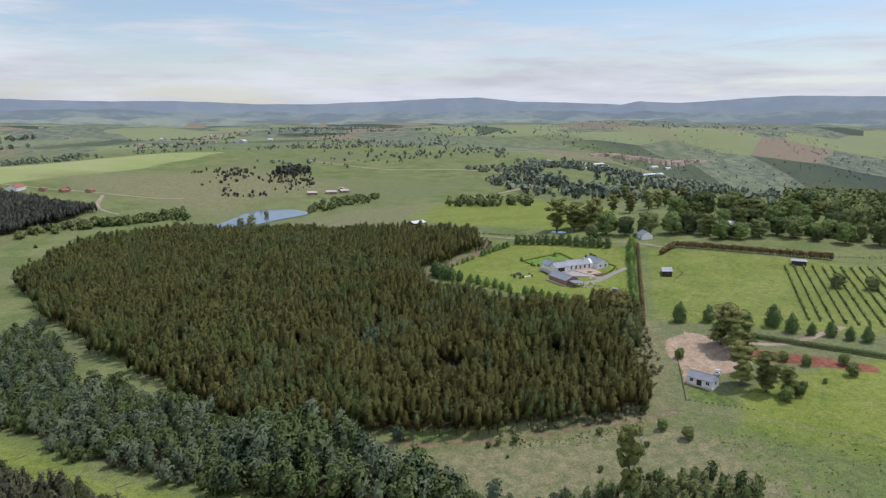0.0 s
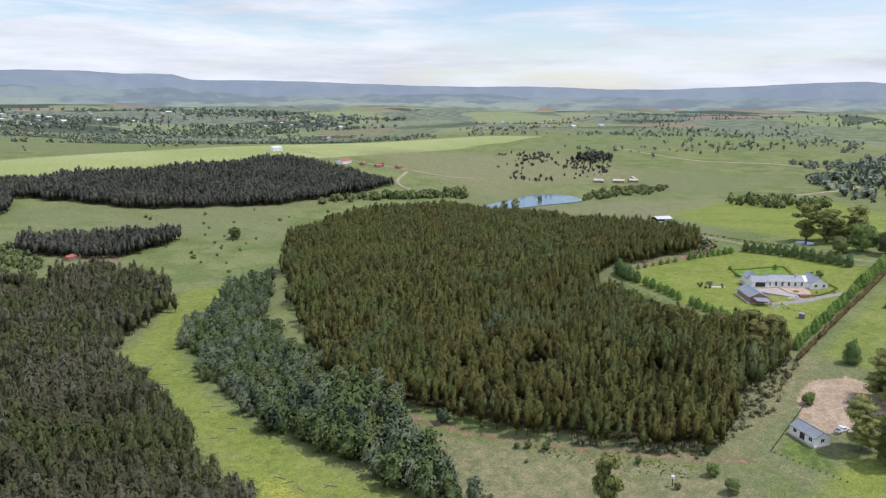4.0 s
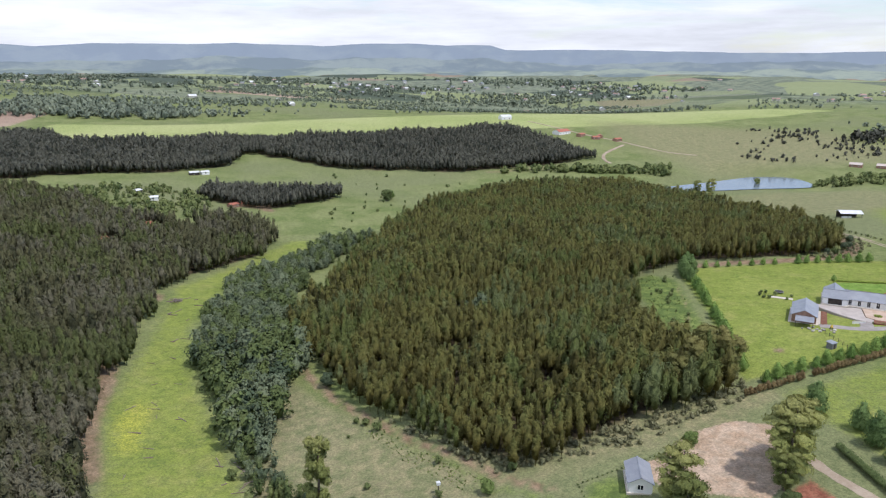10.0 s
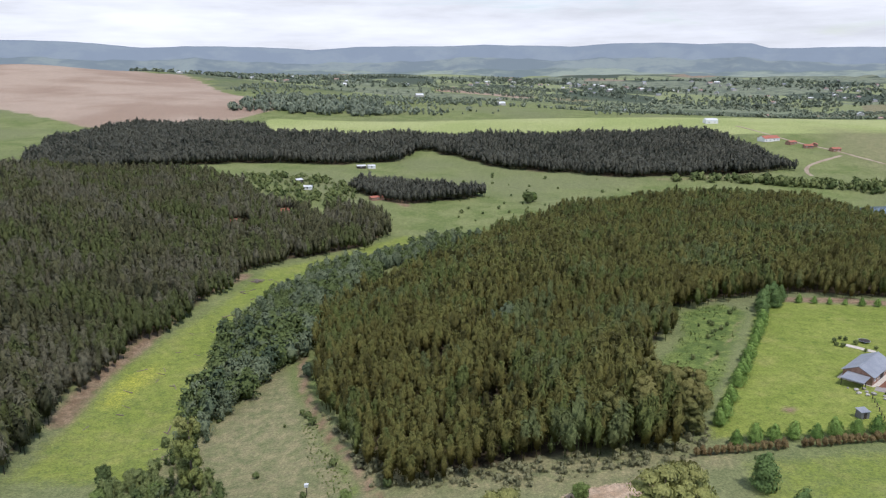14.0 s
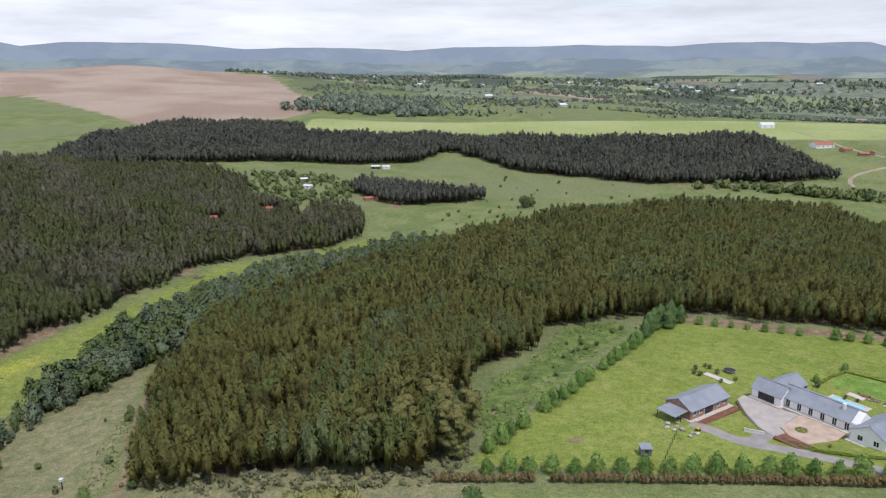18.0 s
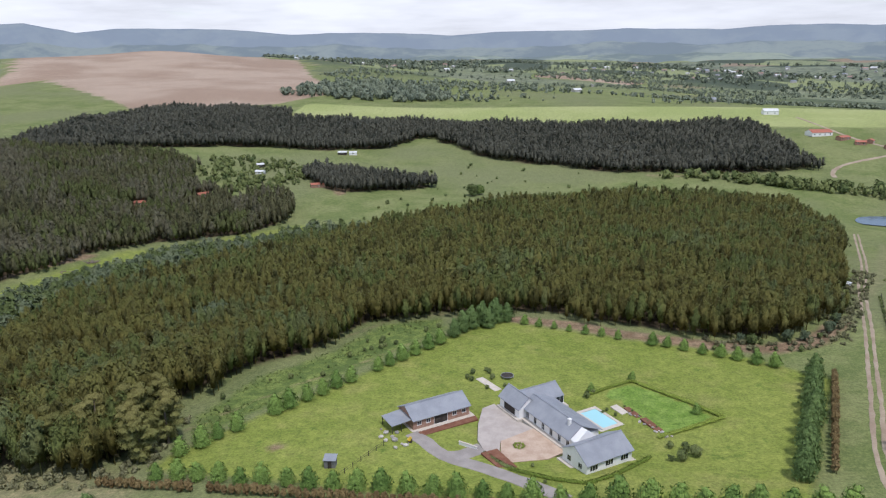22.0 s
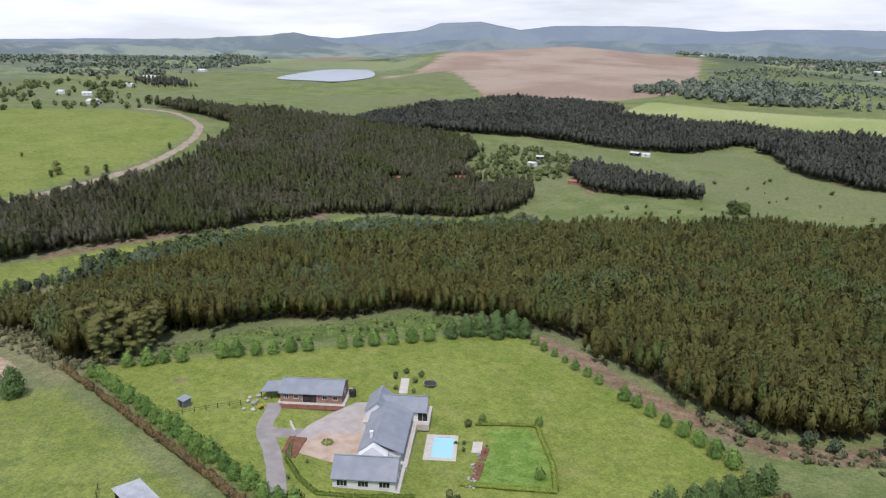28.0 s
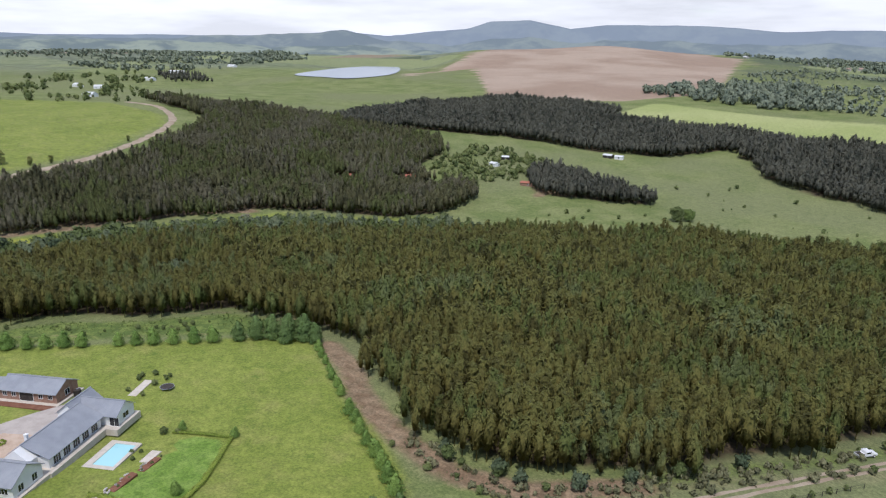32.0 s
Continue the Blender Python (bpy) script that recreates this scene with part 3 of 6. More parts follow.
    fern = np.maximum(fern, 0.62 * along([(490.0, 814.0), (500.9, 785.5), (505.5, 771.3)], x, y, 2.5, 3))
    fern = np.maximum(fern, 0.50 * weight([(508.0, 757.4), (514.6, 748.9), (505.9, 716.1), (489.5, 679.5), (450, 690), (463.1, 734.6), (492.7, 750.9)], x, y, 6))
    fern = np.maximum(fern, 0.7 * weight([(523, 756.5), (534, 757), (536, 751), (529, 744), (521, 739), (520, 748)], x, y, 1.5))
    fern = np.maximum(fern, 0.68 * along([(505, 768), (515, 757), (512, 748)], x, y, 1.8, 2))
    fern = np.maximum(fern, 0.6 * along([(741.4, 862.7), (756.9, 870.8), (775, 910), (800, 975)], x, y, 4, 4))
    flower = 0.60 * weight([(417.8, 827.0), (426.7, 826.2), (432.3, 854.9), (426.6, 865.7), (418.8, 853.1)], x, y, 5)
    green = weight([(704.2, 807.4), (717.2, 815.7), (711.6, 823.5), (699.1, 834.1), (690.3, 827.6), (696.2, 823.5)], x, y, 1.2)
    for name, chans in (("cover_a", (lawn, dry, soil)), ("cover_b", (plough, crop, scrub)), ("cover_c", (red, gravel, litter)), ("cover_d", (fern, flower, green))):
        a = me.color_attributes.new(name, 'FLOAT_COLOR', 'POINT')
        a.data.foreach_set("color", np.stack([*chans, np.ones_like(x)], 1).astype(np.float32).ravel())
    tagged(new("ground", me), "rolling green farmland with meadows and ploughed fields", "ground", kind="structure")


build_ground()


# heights of the far range by bearing from the middle of the place
RANGE = [(-44, 186), (-20.3, 202), (-14.2, 207), (-10.2, 189), (-5.9, 173), (-2.9, 185), (-1.5, 164), (3.1, 178), (6.9, 181), (10.2, 201), (13.5, 197), (20, 174), (24.3, 158), (28.9, 158), (35.4, 172), (45.1, 171), (54.8, 185), (63.4, 188), (64.7, 215), (66.8, 218), (68.4, 211), (71.5, 224), (75.3, 223), (78.5, 208),
         (85.6, 223), (90.3, 210), (95.6, 207), (99.6, 190), (104.1, 205), (109.4, 211), (112.6, 198), (116.1, 221), (120.1, 234), (125.4, 234), (128.3, 208), (131.5, 255), (134.8, 241), (136.6, 198), (143.1, 152), (146.7, 173), (154.1, 143), (166.8, 131), (213.5, 132)]


def build_backdrop():
    """Far blue hills that close the view: a rolling foreland, a middle range and a pale far range. Their haze is
    painted in by bluish tones and emission.
    """
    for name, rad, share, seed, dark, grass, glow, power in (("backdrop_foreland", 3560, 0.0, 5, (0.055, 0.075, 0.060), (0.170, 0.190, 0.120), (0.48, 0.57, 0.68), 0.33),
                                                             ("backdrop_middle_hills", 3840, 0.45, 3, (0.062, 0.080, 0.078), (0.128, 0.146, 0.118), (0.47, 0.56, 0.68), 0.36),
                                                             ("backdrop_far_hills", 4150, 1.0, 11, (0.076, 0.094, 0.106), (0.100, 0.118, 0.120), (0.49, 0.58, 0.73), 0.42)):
        m, nt, b = mat(name, 1.0, 0, 0)
        p = place_of(nt)
        flat = node(nt, "VectorMath", [(p, 0)])
        flat.operation = 'MULTIPLY'
        flat.inputs[1].default_value = (1, 1, 1.6)
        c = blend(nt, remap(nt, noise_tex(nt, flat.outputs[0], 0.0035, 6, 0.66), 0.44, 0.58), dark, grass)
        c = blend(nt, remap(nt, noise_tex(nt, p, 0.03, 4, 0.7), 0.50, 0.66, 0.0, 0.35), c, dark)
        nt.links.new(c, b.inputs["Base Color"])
        # pale blue emission stands in for the haze of distance
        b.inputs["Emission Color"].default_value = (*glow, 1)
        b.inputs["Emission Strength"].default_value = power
        deg = np.linspace(-60, 205, 1061)
        top = np.interp(deg, [a for a, _ in RANGE], [z for _, z in RANGE])
        az = np.radians(deg)
        wave = sum(amp * np.sin(k * az + seed * k) for k, amp in ((9, 0.4), (17, 0.35), (31, 0.3), (67, 0.2), (131, 0.12), (240, 0.08)))
        west = np.clip((deg - 138) / 8, 0, 1)
        if share == 1.0:
            h = top + wave * 4
        elif share:
            h = 92 + np.clip((top - 130) * 0.45, 0, 60) + wave * 15 + west * (top - 112)
        else:
            h = 74 + wave * 15 + west * 20
        verts, faces = [], []
        prof = ((-450, 0.0), (-370, 0.18), (-290, 0.36), (-200, 0.58), (-110, 0.80), (-50, 0.93), (0, 1.0), (70, 0.9))
        for a, hh in zip(az, h):
            for k, (dr, f) in enumerate(prof):
                inner = 0 < k < 6
                gully = 26 * math.sin(a * 46 + seed + 0.35 * k) + 18 * math.sin(a * 97 + 0.4 * k) + 9 * math.sin(a * 211 + 0.5 * k)
                r = rad + dr + gully * inner
                verts.append((600 + r * math.cos(a), 900 + r * math.sin(a), 20 + (hh - 20) * f + inner * 2.5 * math.sin(a * 131 + 0.8 * k)))
        k = len(prof)
        for i in range(len(az) - 1):
            for j in range(k - 1):
                faces += [i * k + j, (i + 1) * k + j, (i + 1) * k + j + 1, i * k + j + 1]
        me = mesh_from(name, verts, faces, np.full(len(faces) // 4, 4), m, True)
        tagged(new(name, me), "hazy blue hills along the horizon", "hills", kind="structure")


build_backdrop()


# ---------- trees ----------
def spray(v, f, c, out, s, rng, nn, soft):
    """A leaf spray: one bent four-sided leaf mass, taller than wide; soft is the direction in which its leaves lie on the whole."""
    out = (out + Vector((rng.uniform(-0.6, 0.6), rng.uniform(-0.6, 0.6), rng.uniform(-0.2, 0.8)))).normalized()
    side = out.cross(Vector((rng.uniform(-0.35, 0.35), rng.uniform(-0.35, 0.35), 1))).normalized()
    up = side.cross(out)
    n = len(v)
    for p, q, o in ((-0.42, -0.55, -0.3), (0.38, -0.7, -0.22), (0.48, 0.6, 0.05), (-0.36, 0.72, 0.0)):
        v.append(tuple(c + side * p * s + up * q * s + out * o * s))
    soft = (soft.normalized() + Vector((rng.uniform(-0.28, 0.28), rng.uniform(-0.28, 0.28), rng.uniform(-0.2, 0.28)))).normalized()
    nn += [tuple(soft)] * 4
    f += [(n, n + 2, n + 1), (n, n + 3, n + 2)]


def leaf_point(v, f, c, out, s, rng, nn, soft):
    """A narrow upright leaf tuft: one slim triangle."""
    out = (out + Vector((rng.uniform(-0.5, 0.5), rng.uniform(-0.5, 0.5), rng.uniform(-0.2, 0.5)))).normalized()
    side = out.cross(Vector((rng.uniform(-0.3, 0.3), rng.uniform(-0.3, 0.3), 1))).normalized()
    up = side.cross(out)
    n = len(v)
    for p, q in ((-0.27, -0.70), (0.27, -0.78), (rng.uniform(-0.15, 0.15), 1.15)):
        v.append(tuple(c + side * p * s + up * q * s))
    soft = (soft.normalized() + Vector((rng.uniform(-0.2, 0.2), rng.uniform(-0.2, 0.2), rng.uniform(-0.15, 0.25)))).normalized()
    nn += [tuple(soft)] * 3
    f.append((n, n + 2, n + 1))


def crown_template(rng, clumps, kind="gum", leafsize=0.16, core=True):
    """A unit tree, 1 high: a slim trunk, a lumpy core and many small leaf sprays in clusters. Returns vertices, faces and normals."""
    v, f, nn = [], [], []
    mid, tall, wide, power = {"gum": (0.52, 0.50, 0.160, 0.95), "plump": (0.48, 0.53, 0.25, 0.55), "ball": (0.52, 0.5, 0.42, 0.5)}[kind]
    lo = {"gum": 0.26, "ball": 0.06, "plump": 0.05}[kind]
    swing = [(rng.uniform(0, 6.283), rng.uniform(0.0, 0.3)) for _ in range(4)]

    def radius(h, a=0.0):
        lump = 1 + sum(k * math.sin((i + 2) * a + ph + 5 * h) for i, (ph, k) in enumerate(swing)) * 0.5
        return wide * max(0.03, 1 - ((h - mid) / tall) ** 2) ** power * lump

    def facing(x, y, h):
        up = (h - mid) / tall * 1.7 + 0.05 if kind == "gum" else (h - mid) / tall + 0.45
        return Vector((x / wide, y / wide, up)).normalized()
    # clusters of leaves: a leader on top and branch ends round the stem
    lobes = [(rng.uniform(-0.02, 0.02), rng.uniform(-0.02, 0.02), 0.88, wide * 0.27, 0.12)]
    turn = rng.uniform(0, 6.283)
    n_lobes = 9 if kind == "gum" else 13
    for i in range(n_lobes):
        h = lo + 0.10 + (0.82 - lo) * (i + rng.uniform(0, 0.8)) / n_lobes
        a = turn + 2.4 * i
        r = radius(h, a) * rng.uniform(0.50, 0.78)
        lobes.append((r * math.cos(a), r * math.sin(a), h, max(radius(h, a) * rng.uniform(0.45, 0.66), 0.2 * wide), (0.115 if kind == "gum" else 0.12) * rng.uniform(0.8, 1.3)))
    if core:
        rings, seg = (3, 4) if clumps < 20 else (3, 5)
        for i in range(rings + 1):
            h = lo + (0.93 - lo) * i / rings
            for j in range(seg):
                a = 2 * math.pi * (j + 0.5 * (i % 2)) / seg
                r = radius(h, a) * 0.62 * rng.uniform(0.7, 1.15)
                v.append((r * math.cos(a), r * math.sin(a), h))
                nn.append(tuple(facing(*v[-1])))
        for i in range(rings):
            for j in range(seg):
                f.append((i * seg + j, i * seg + (j + 1) % seg, (i + 1) * seg + (j + 1) % seg, (i + 1) * seg + j))
    for i in range(clumps):
        x, y, z, rx, rz = lobes[i % len(lobes)]
        u = Vector((rng.gauss(0, 1), rng.gauss(0, 1), rng.gauss(0.35, 1))).normalized()
        k = rng.uniform(0.62, 1.10)
        c = Vector((x + u.x * rx * k, y + u.y * rx * k, min(z + u.z * rz * k, 1.02)))
        soft = u * 0.45 + facing(*c) * 1.1
        make = leaf_point if kind == "gum" else spray
        make(v, f, c, (u + Vector((0, 0, 0.3))).normalized(), leafsize * rng.uniform(0.6, 1.25), rng, nn, soft)
    n = len(v)
    for h, r in ((0.0, 0.013), (lo + 0.2, 0.008)):
        for j in range(3):
            v.append((r * math.cos(j * 2.1), r * math.sin(j * 2.1), h))
            nn.append((math.cos(j * 2.1), math.sin(j * 2.1), 0))
    f += [(n + j, n + (j + 1) % 3, n + 3 + (j + 1) % 3, n + 3 + j) for j in range(3)]
    return np.array(v, np.float32), f, np.array(nn, np.float32)


def stand(name, places, heights, widths, material, templates, seed, label, category):
    """A stand of trees as one object: real trunks and crowns at every place."""
    rng = np.random.default_rng(seed)
    pick = rng.integers(0, len(templates), len(places))
    V, L, S, TI, HI, NN, off = [], [], [], [], [], [], 0
    for k, (tv, tf, tn) in enumerate(templates):
        idx = np.where(pick == k)[0]
        if not len(idx):
            continue
        a = rng.uniform(0, 6.283, len(idx))
        c, s = np.cos(a)[:, None], np.sin(a)[:, None]
        h, w = heights[idx][:, None], widths[idx][:, None]
        bend = rng.normal(0, 0.03, (len(idx), 2))
        x = (tv[None, :, 0] * c - tv[None, :, 1] * s) * h * w + bend[:, :1] * h * tv[None, :, 2] ** 2 + places[idx, 0][:, None]
        y = (tv[None, :, 0] * s + tv[None, :, 1] * c) * h * w + bend[:, 1:] * h * tv[None, :, 2] ** 2 + places[idx, 1][:, None]
        z = tv[None, :, 2] * h + places[idx, 2][:, None] - 0.15
        V.append(np.stack([x, y, z], -1).reshape(-1, 3))
        NN.append(np.stack([tn[None, :, 0] * c - tn[None, :, 1] * s, tn[None, :, 0] * s + tn[None, :, 1] * c, np.repeat(tn[None, :, 2], len(idx), 0)], -1).reshape(-1, 3))
        n = len(tv)
        flat = np.concatenate([np.array(q) for q in tf])
        L.append((flat[None] + (np.arange(len(idx)) * n)[:, None] + off).ravel())
        S.append(np.tile([len(q) for q in tf], len(idx)))
        TI.append(np.repeat(rng.random(len(idx)), n))
        HI.append(np.tile(tv[:, 2], len(idx)))
        off += n * len(idx)
    me = mesh_from(name, np.concatenate(V), np.concatenate(L), np.concatenate(S), material, True, np.concatenate(NN))
    for key, vals in (("tint", TI), ("high", HI)):
        me.attributes.new(key, 'FLOAT', 'POINT').data.foreach_set("value", np.concatenate(vals).astype(np.float32))
    return tagged(new(name, me), label, category, kind="stuff")


def scatter(poly, step, seed, jitter=0.38, margin=0.0, gaps=()):
    rng = np.random.default_rng(seed)
    p = np.array(poly)
    gx, gy = np.meshgrid(np.arange(p[:, 0].min(), p[:, 0].max(), step), np.arange(p[:, 1].min(), p[:, 1].max(), step * 0.9))
    gx = gx + (np.arange(gx.shape[0]) % 2)[:, None] * step * 0.5
    x, y = gx.ravel() + rng.normal(0, jitter * step * 0.6, gx.size), gy.ravel() + rng.normal(0, jitter * step * 0.6, gx.size)
    ok = inside(poly, x + 2.2 * np.sin(x / 6.1 + y / 9.7) + rng.normal(0, 1.0, x.size), y + 2.2 * np.sin(y / 5.3 - x / 8.3) + rng.normal(0, 1.0, x.size))
    for cx, cy, r in gaps:
        ok &= np.hypot(x - cx, y - cy) > r * (0.8 + 0.4 * rng.random(x.size))
    x, y = x[ok], y[ok]
    return np.stack([x, y, ground(x, y)], 1)


RNG = random.Random(5)
T_GUM = [crown_template(RNG, 260, "gum", 0.046) for _ in range(16)]
T_GUM_MID = [crown_template(RNG, 76, "gum", 0.078) for _ in range(12)]
T_GUM_FAR = [crown_template(RNG, 26, "gum", 0.125) for _ in range(10)]
T_PLUMP = [crown_template(RNG, 330, "plump", 0.050) for _ in range(7)]
T_BALL_MID = [crown_template(RNG, 64, "ball", 0.17) for _ in range(7)]
T_BALL_FAR = [crown_template(RNG, 14, "ball", 0.34) for _ in range(6)]


def wood(name, poly, step, h0, h1, width, material, templates, seed, label, gaps=(), tall=None, zone=None):
    """A wood over a polygon; zone keeps one part of its plan."""
    pl = scatter(poly, step, seed, gaps=gaps)
    rng = np.random.default_rng(seed + 1)
    hs = rng.uniform(h0, h1, len(pl)) * (1 + 0.12 * np.sin(pl[:, 0] / 17 + seed) * np.cos(pl[:, 1] / 23))
    if tall:
        hs = hs * (1 + tall[3] * np.exp(-((pl[:, 0] - tall[0]) ** 2 + (pl[:, 1] - tall[1]) ** 2) / (2 * tall[2] ** 2)))
    hs = hs * np.where(rng.random(len(pl)) < 0.10, rng.uniform(0.55, 0.85, len(pl)), 1) * np.where(rng.random(len(pl)) < 0.07, 1.18, 1)
    ws = rng.uniform(0.8, 1.25, len(pl)) * width
    if zone is not None:
        ok = zone(pl[:, 0], pl[:, 1])
        pl, hs, ws = pl[ok], hs[ok], ws[ok]
    return stand(name, pl, hs, ws, material, templates, seed + 2, label, "wood")


def near_side(x, y):
    """The part of the wattle plantation that faces the farm and the field track."""
    return y < 905 + np.clip(x - 670, 0, 110) * 0.95


def far_side(x, y):
    return ~near_side(x, y)


def split(poly, y, low):
    """The part of a polygon on one side of a line of constant y."""
    out = []
    for (x0, y0), (x1, y1) in zip(poly, poly[1:] + poly[:1]):
        a, b = (y0 < y) == low, (y1 < y) == low
        if a:
            out.append((x0, y0))
        if a != b:
            out.append((x0 + (x1 - x0) * (y - y0) / (y1 - y0), y))
    return out


CLUMP = (552, 877, 8.5)
GAPS = [CLUMP, (541, 872, 5), (527.8, 840.0, 6), (542.4, 802.3, 4), (690, 960, 4), (640, 1000, 4)]
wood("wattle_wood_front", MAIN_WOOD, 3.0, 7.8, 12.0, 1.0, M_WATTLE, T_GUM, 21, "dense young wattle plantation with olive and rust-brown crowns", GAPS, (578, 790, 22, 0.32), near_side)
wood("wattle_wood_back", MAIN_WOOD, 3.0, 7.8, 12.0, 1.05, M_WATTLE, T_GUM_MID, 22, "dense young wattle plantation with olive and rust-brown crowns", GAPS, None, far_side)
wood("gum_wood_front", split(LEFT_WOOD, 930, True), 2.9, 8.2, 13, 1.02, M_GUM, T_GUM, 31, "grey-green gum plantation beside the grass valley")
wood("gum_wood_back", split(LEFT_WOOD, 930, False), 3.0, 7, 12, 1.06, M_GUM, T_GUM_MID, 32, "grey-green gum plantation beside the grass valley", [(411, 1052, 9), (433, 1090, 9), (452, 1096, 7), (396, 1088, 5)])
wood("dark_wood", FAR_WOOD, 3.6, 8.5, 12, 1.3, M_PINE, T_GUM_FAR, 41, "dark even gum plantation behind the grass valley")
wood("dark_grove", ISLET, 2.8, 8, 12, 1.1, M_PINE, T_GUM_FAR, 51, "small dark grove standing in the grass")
wood("bush_belt", split(BELT, 890, True), 4.9, 7.0, 11.5, 1.35, M_BELT, T_PLUMP, 61, "belt of rounded blue-green trees along the plantation edge")
wood("bush_belt_strip", split(BELT, 890, False), 4.2, 4.8, 8.6, 1.3, M_BELT, T_PLUMP, 63, "lower strip of rounded green trees along the plantation edge")
wood("slope_thicket", [(450, 800), (460, 797), (470, 782), (476, 770), (478, 756), (472, 745), (458, 746), (447, 756), (443, 778)], 3.3, 3.0, 6.5, 1.05, M_BUSH, T_PLUMP, 81, "dense dark green thicket on the dry slope")
wood("pale_clump", [(CLUMP[0] + 8.5 * math.cos(k), CLUMP[1] + 6.5 * math.sin(k)) for k in (0, 1.05, 2.1, 3.14, 4.2, 5.2)], 3.4, 7.5, 10.5, 0.95, M_BELT, T_PLUMP, 91, "clump of pale blue-green trees in a gap of the plantation")
wood("bush_belt_end", BELT_TAIL, 4.0, 3.0, 7, 1.1, M_BELT, T_PLUMP, 71, "ragged end of the blue-green tree belt on the slope")


# ---------- building helpers ----------
def part(name, bm, material, parent, label=""):
    me = bpy.data.meshes.new(name)
    bm.to_mesh(me)
    bm.free()
    me.materials.append(material)
    ob = new(name, me)
    ob.parent = parent
    if label:
        ob["label"] = label
    return ob


def thing(name, x, y, turn, label, category, group="", z=None):
    ob = new(name)
    ob.matrix_world = pose(x, y, gz(x, y) if z is None else z, 0, 0, turn)
    return tagged(ob, label, category, group)


def box(bm, x0, x1, y0, y1, z0, z1):
    vs = [bm.verts.new(p) for p in ((x0, y0, z0), (x1, y0, z0), (x1, y1, z0), (x0, y1, z0), (x0, y0, z1), (x1, y0, z1), (x1, y1, z1), (x0, y1, z1))]
    for q in ((3, 2, 1, 0), (4, 5, 6, 7), (0, 1, 5, 4), (1, 2, 6, 5), (2, 3, 7, 6), (3, 0, 4, 7)):
        bm.faces.new([vs[k] for k in q])
    return bm


def boxes(*args):
    bm = bmesh.new()
    for a in args:
        box(bm, *a)
    return bm


def prism(bm, ring, thick):
    """A slab from a planar ring of points, thickened downwards."""
    top = [bm.verts.new(p) for p in ring]
    low = [bm.verts.new((p[0], p[1], p[2] - thick)) for p in ring]
    bm.faces.new(top)
    bm.faces.new(low[::-1])
    for i in range(len(ring)):
        j = (i + 1) % len(ring)
        bm.faces.new((top[i], low[i], low[j], top[j]))
    return bm


def gable_walls(x0, x1, y0, y1, eave, ridge, axis="x", base=-0.6):
    """Walls as one solid with gable ends; the ridge runs along the axis."""
    bm = bmesh.new()
    if axis == "x":
        ym = (y0 + y1) / 2
        prof = [(y0, base), (y1, base), (y1, eave), (ym, ridge), (y0, eave)]
        a, b = [bm.verts.new((x0, p, z)) for p, z in prof], [bm.verts.new((x1, p, z)) for p, z in prof]
    else:
        xm = (x0 + x1) / 2
        prof = [(x0, base), (x1, base), (x1, eave), (xm, ridge), (x0, eave)]
        a, b = [bm.verts.new((p, y0, z)) for p, z in prof], [bm.verts.new((p, y1, z)) for p, z in prof]
    bm.faces.new(a)
    bm.faces.new(b[::-1])
    for i in range(5):
        j = (i + 1) % 5
        bm.faces.new((a[j], a[i], b[i], b[j]))
    bmesh.ops.recalc_face_normals(bm, faces=bm.faces)
    return bm


def roof_slope(x0, x1, y0, y1, z0, z1, axis="x", thick=0.14, ribs=0.0):
    """One slope: from (y0, z0) at the eave to (y1, z1) at the ridge along x, or the same along y; ribs: spacing of the sheet's ribs."""
    bm = bmesh.new()
    if axis == "x":
        prism(bm, [(x0, y0, z0), (x1, y0, z0), (x1, y1, z1), (x0, y1, z1)], thick)
        for k in range(1, int((x1 - x0) / ribs) if ribs else 0):
            x = x0 + k * ribs
            prism(bm, [(x - 0.03, y0, z0 + 0.045), (x + 0.03, y0, z0 + 0.045), (x + 0.03, y1, z1 + 0.045), (x - 0.03, y1, z1 + 0.045)], 0.05)
    else:
        prism(bm, [(x0, y0, z0), (x0, y1, z0), (x1, y1, z1), (x1, y0, z1)], thick)
        for k in range(1, int((y1 - y0) / ribs) if ribs else 0):
            y = y0 + k * ribs
            prism(bm, [(x0, y - 0.03, z0 + 0.045), (x0, y + 0.03, z0 + 0.045), (x1, y + 0.03, z1 + 0.045), (x1, y - 0.03, z1 + 0.045)], 0.05)
    bmesh.ops.recalc_face_normals(bm, faces=bm.faces)
    return bm


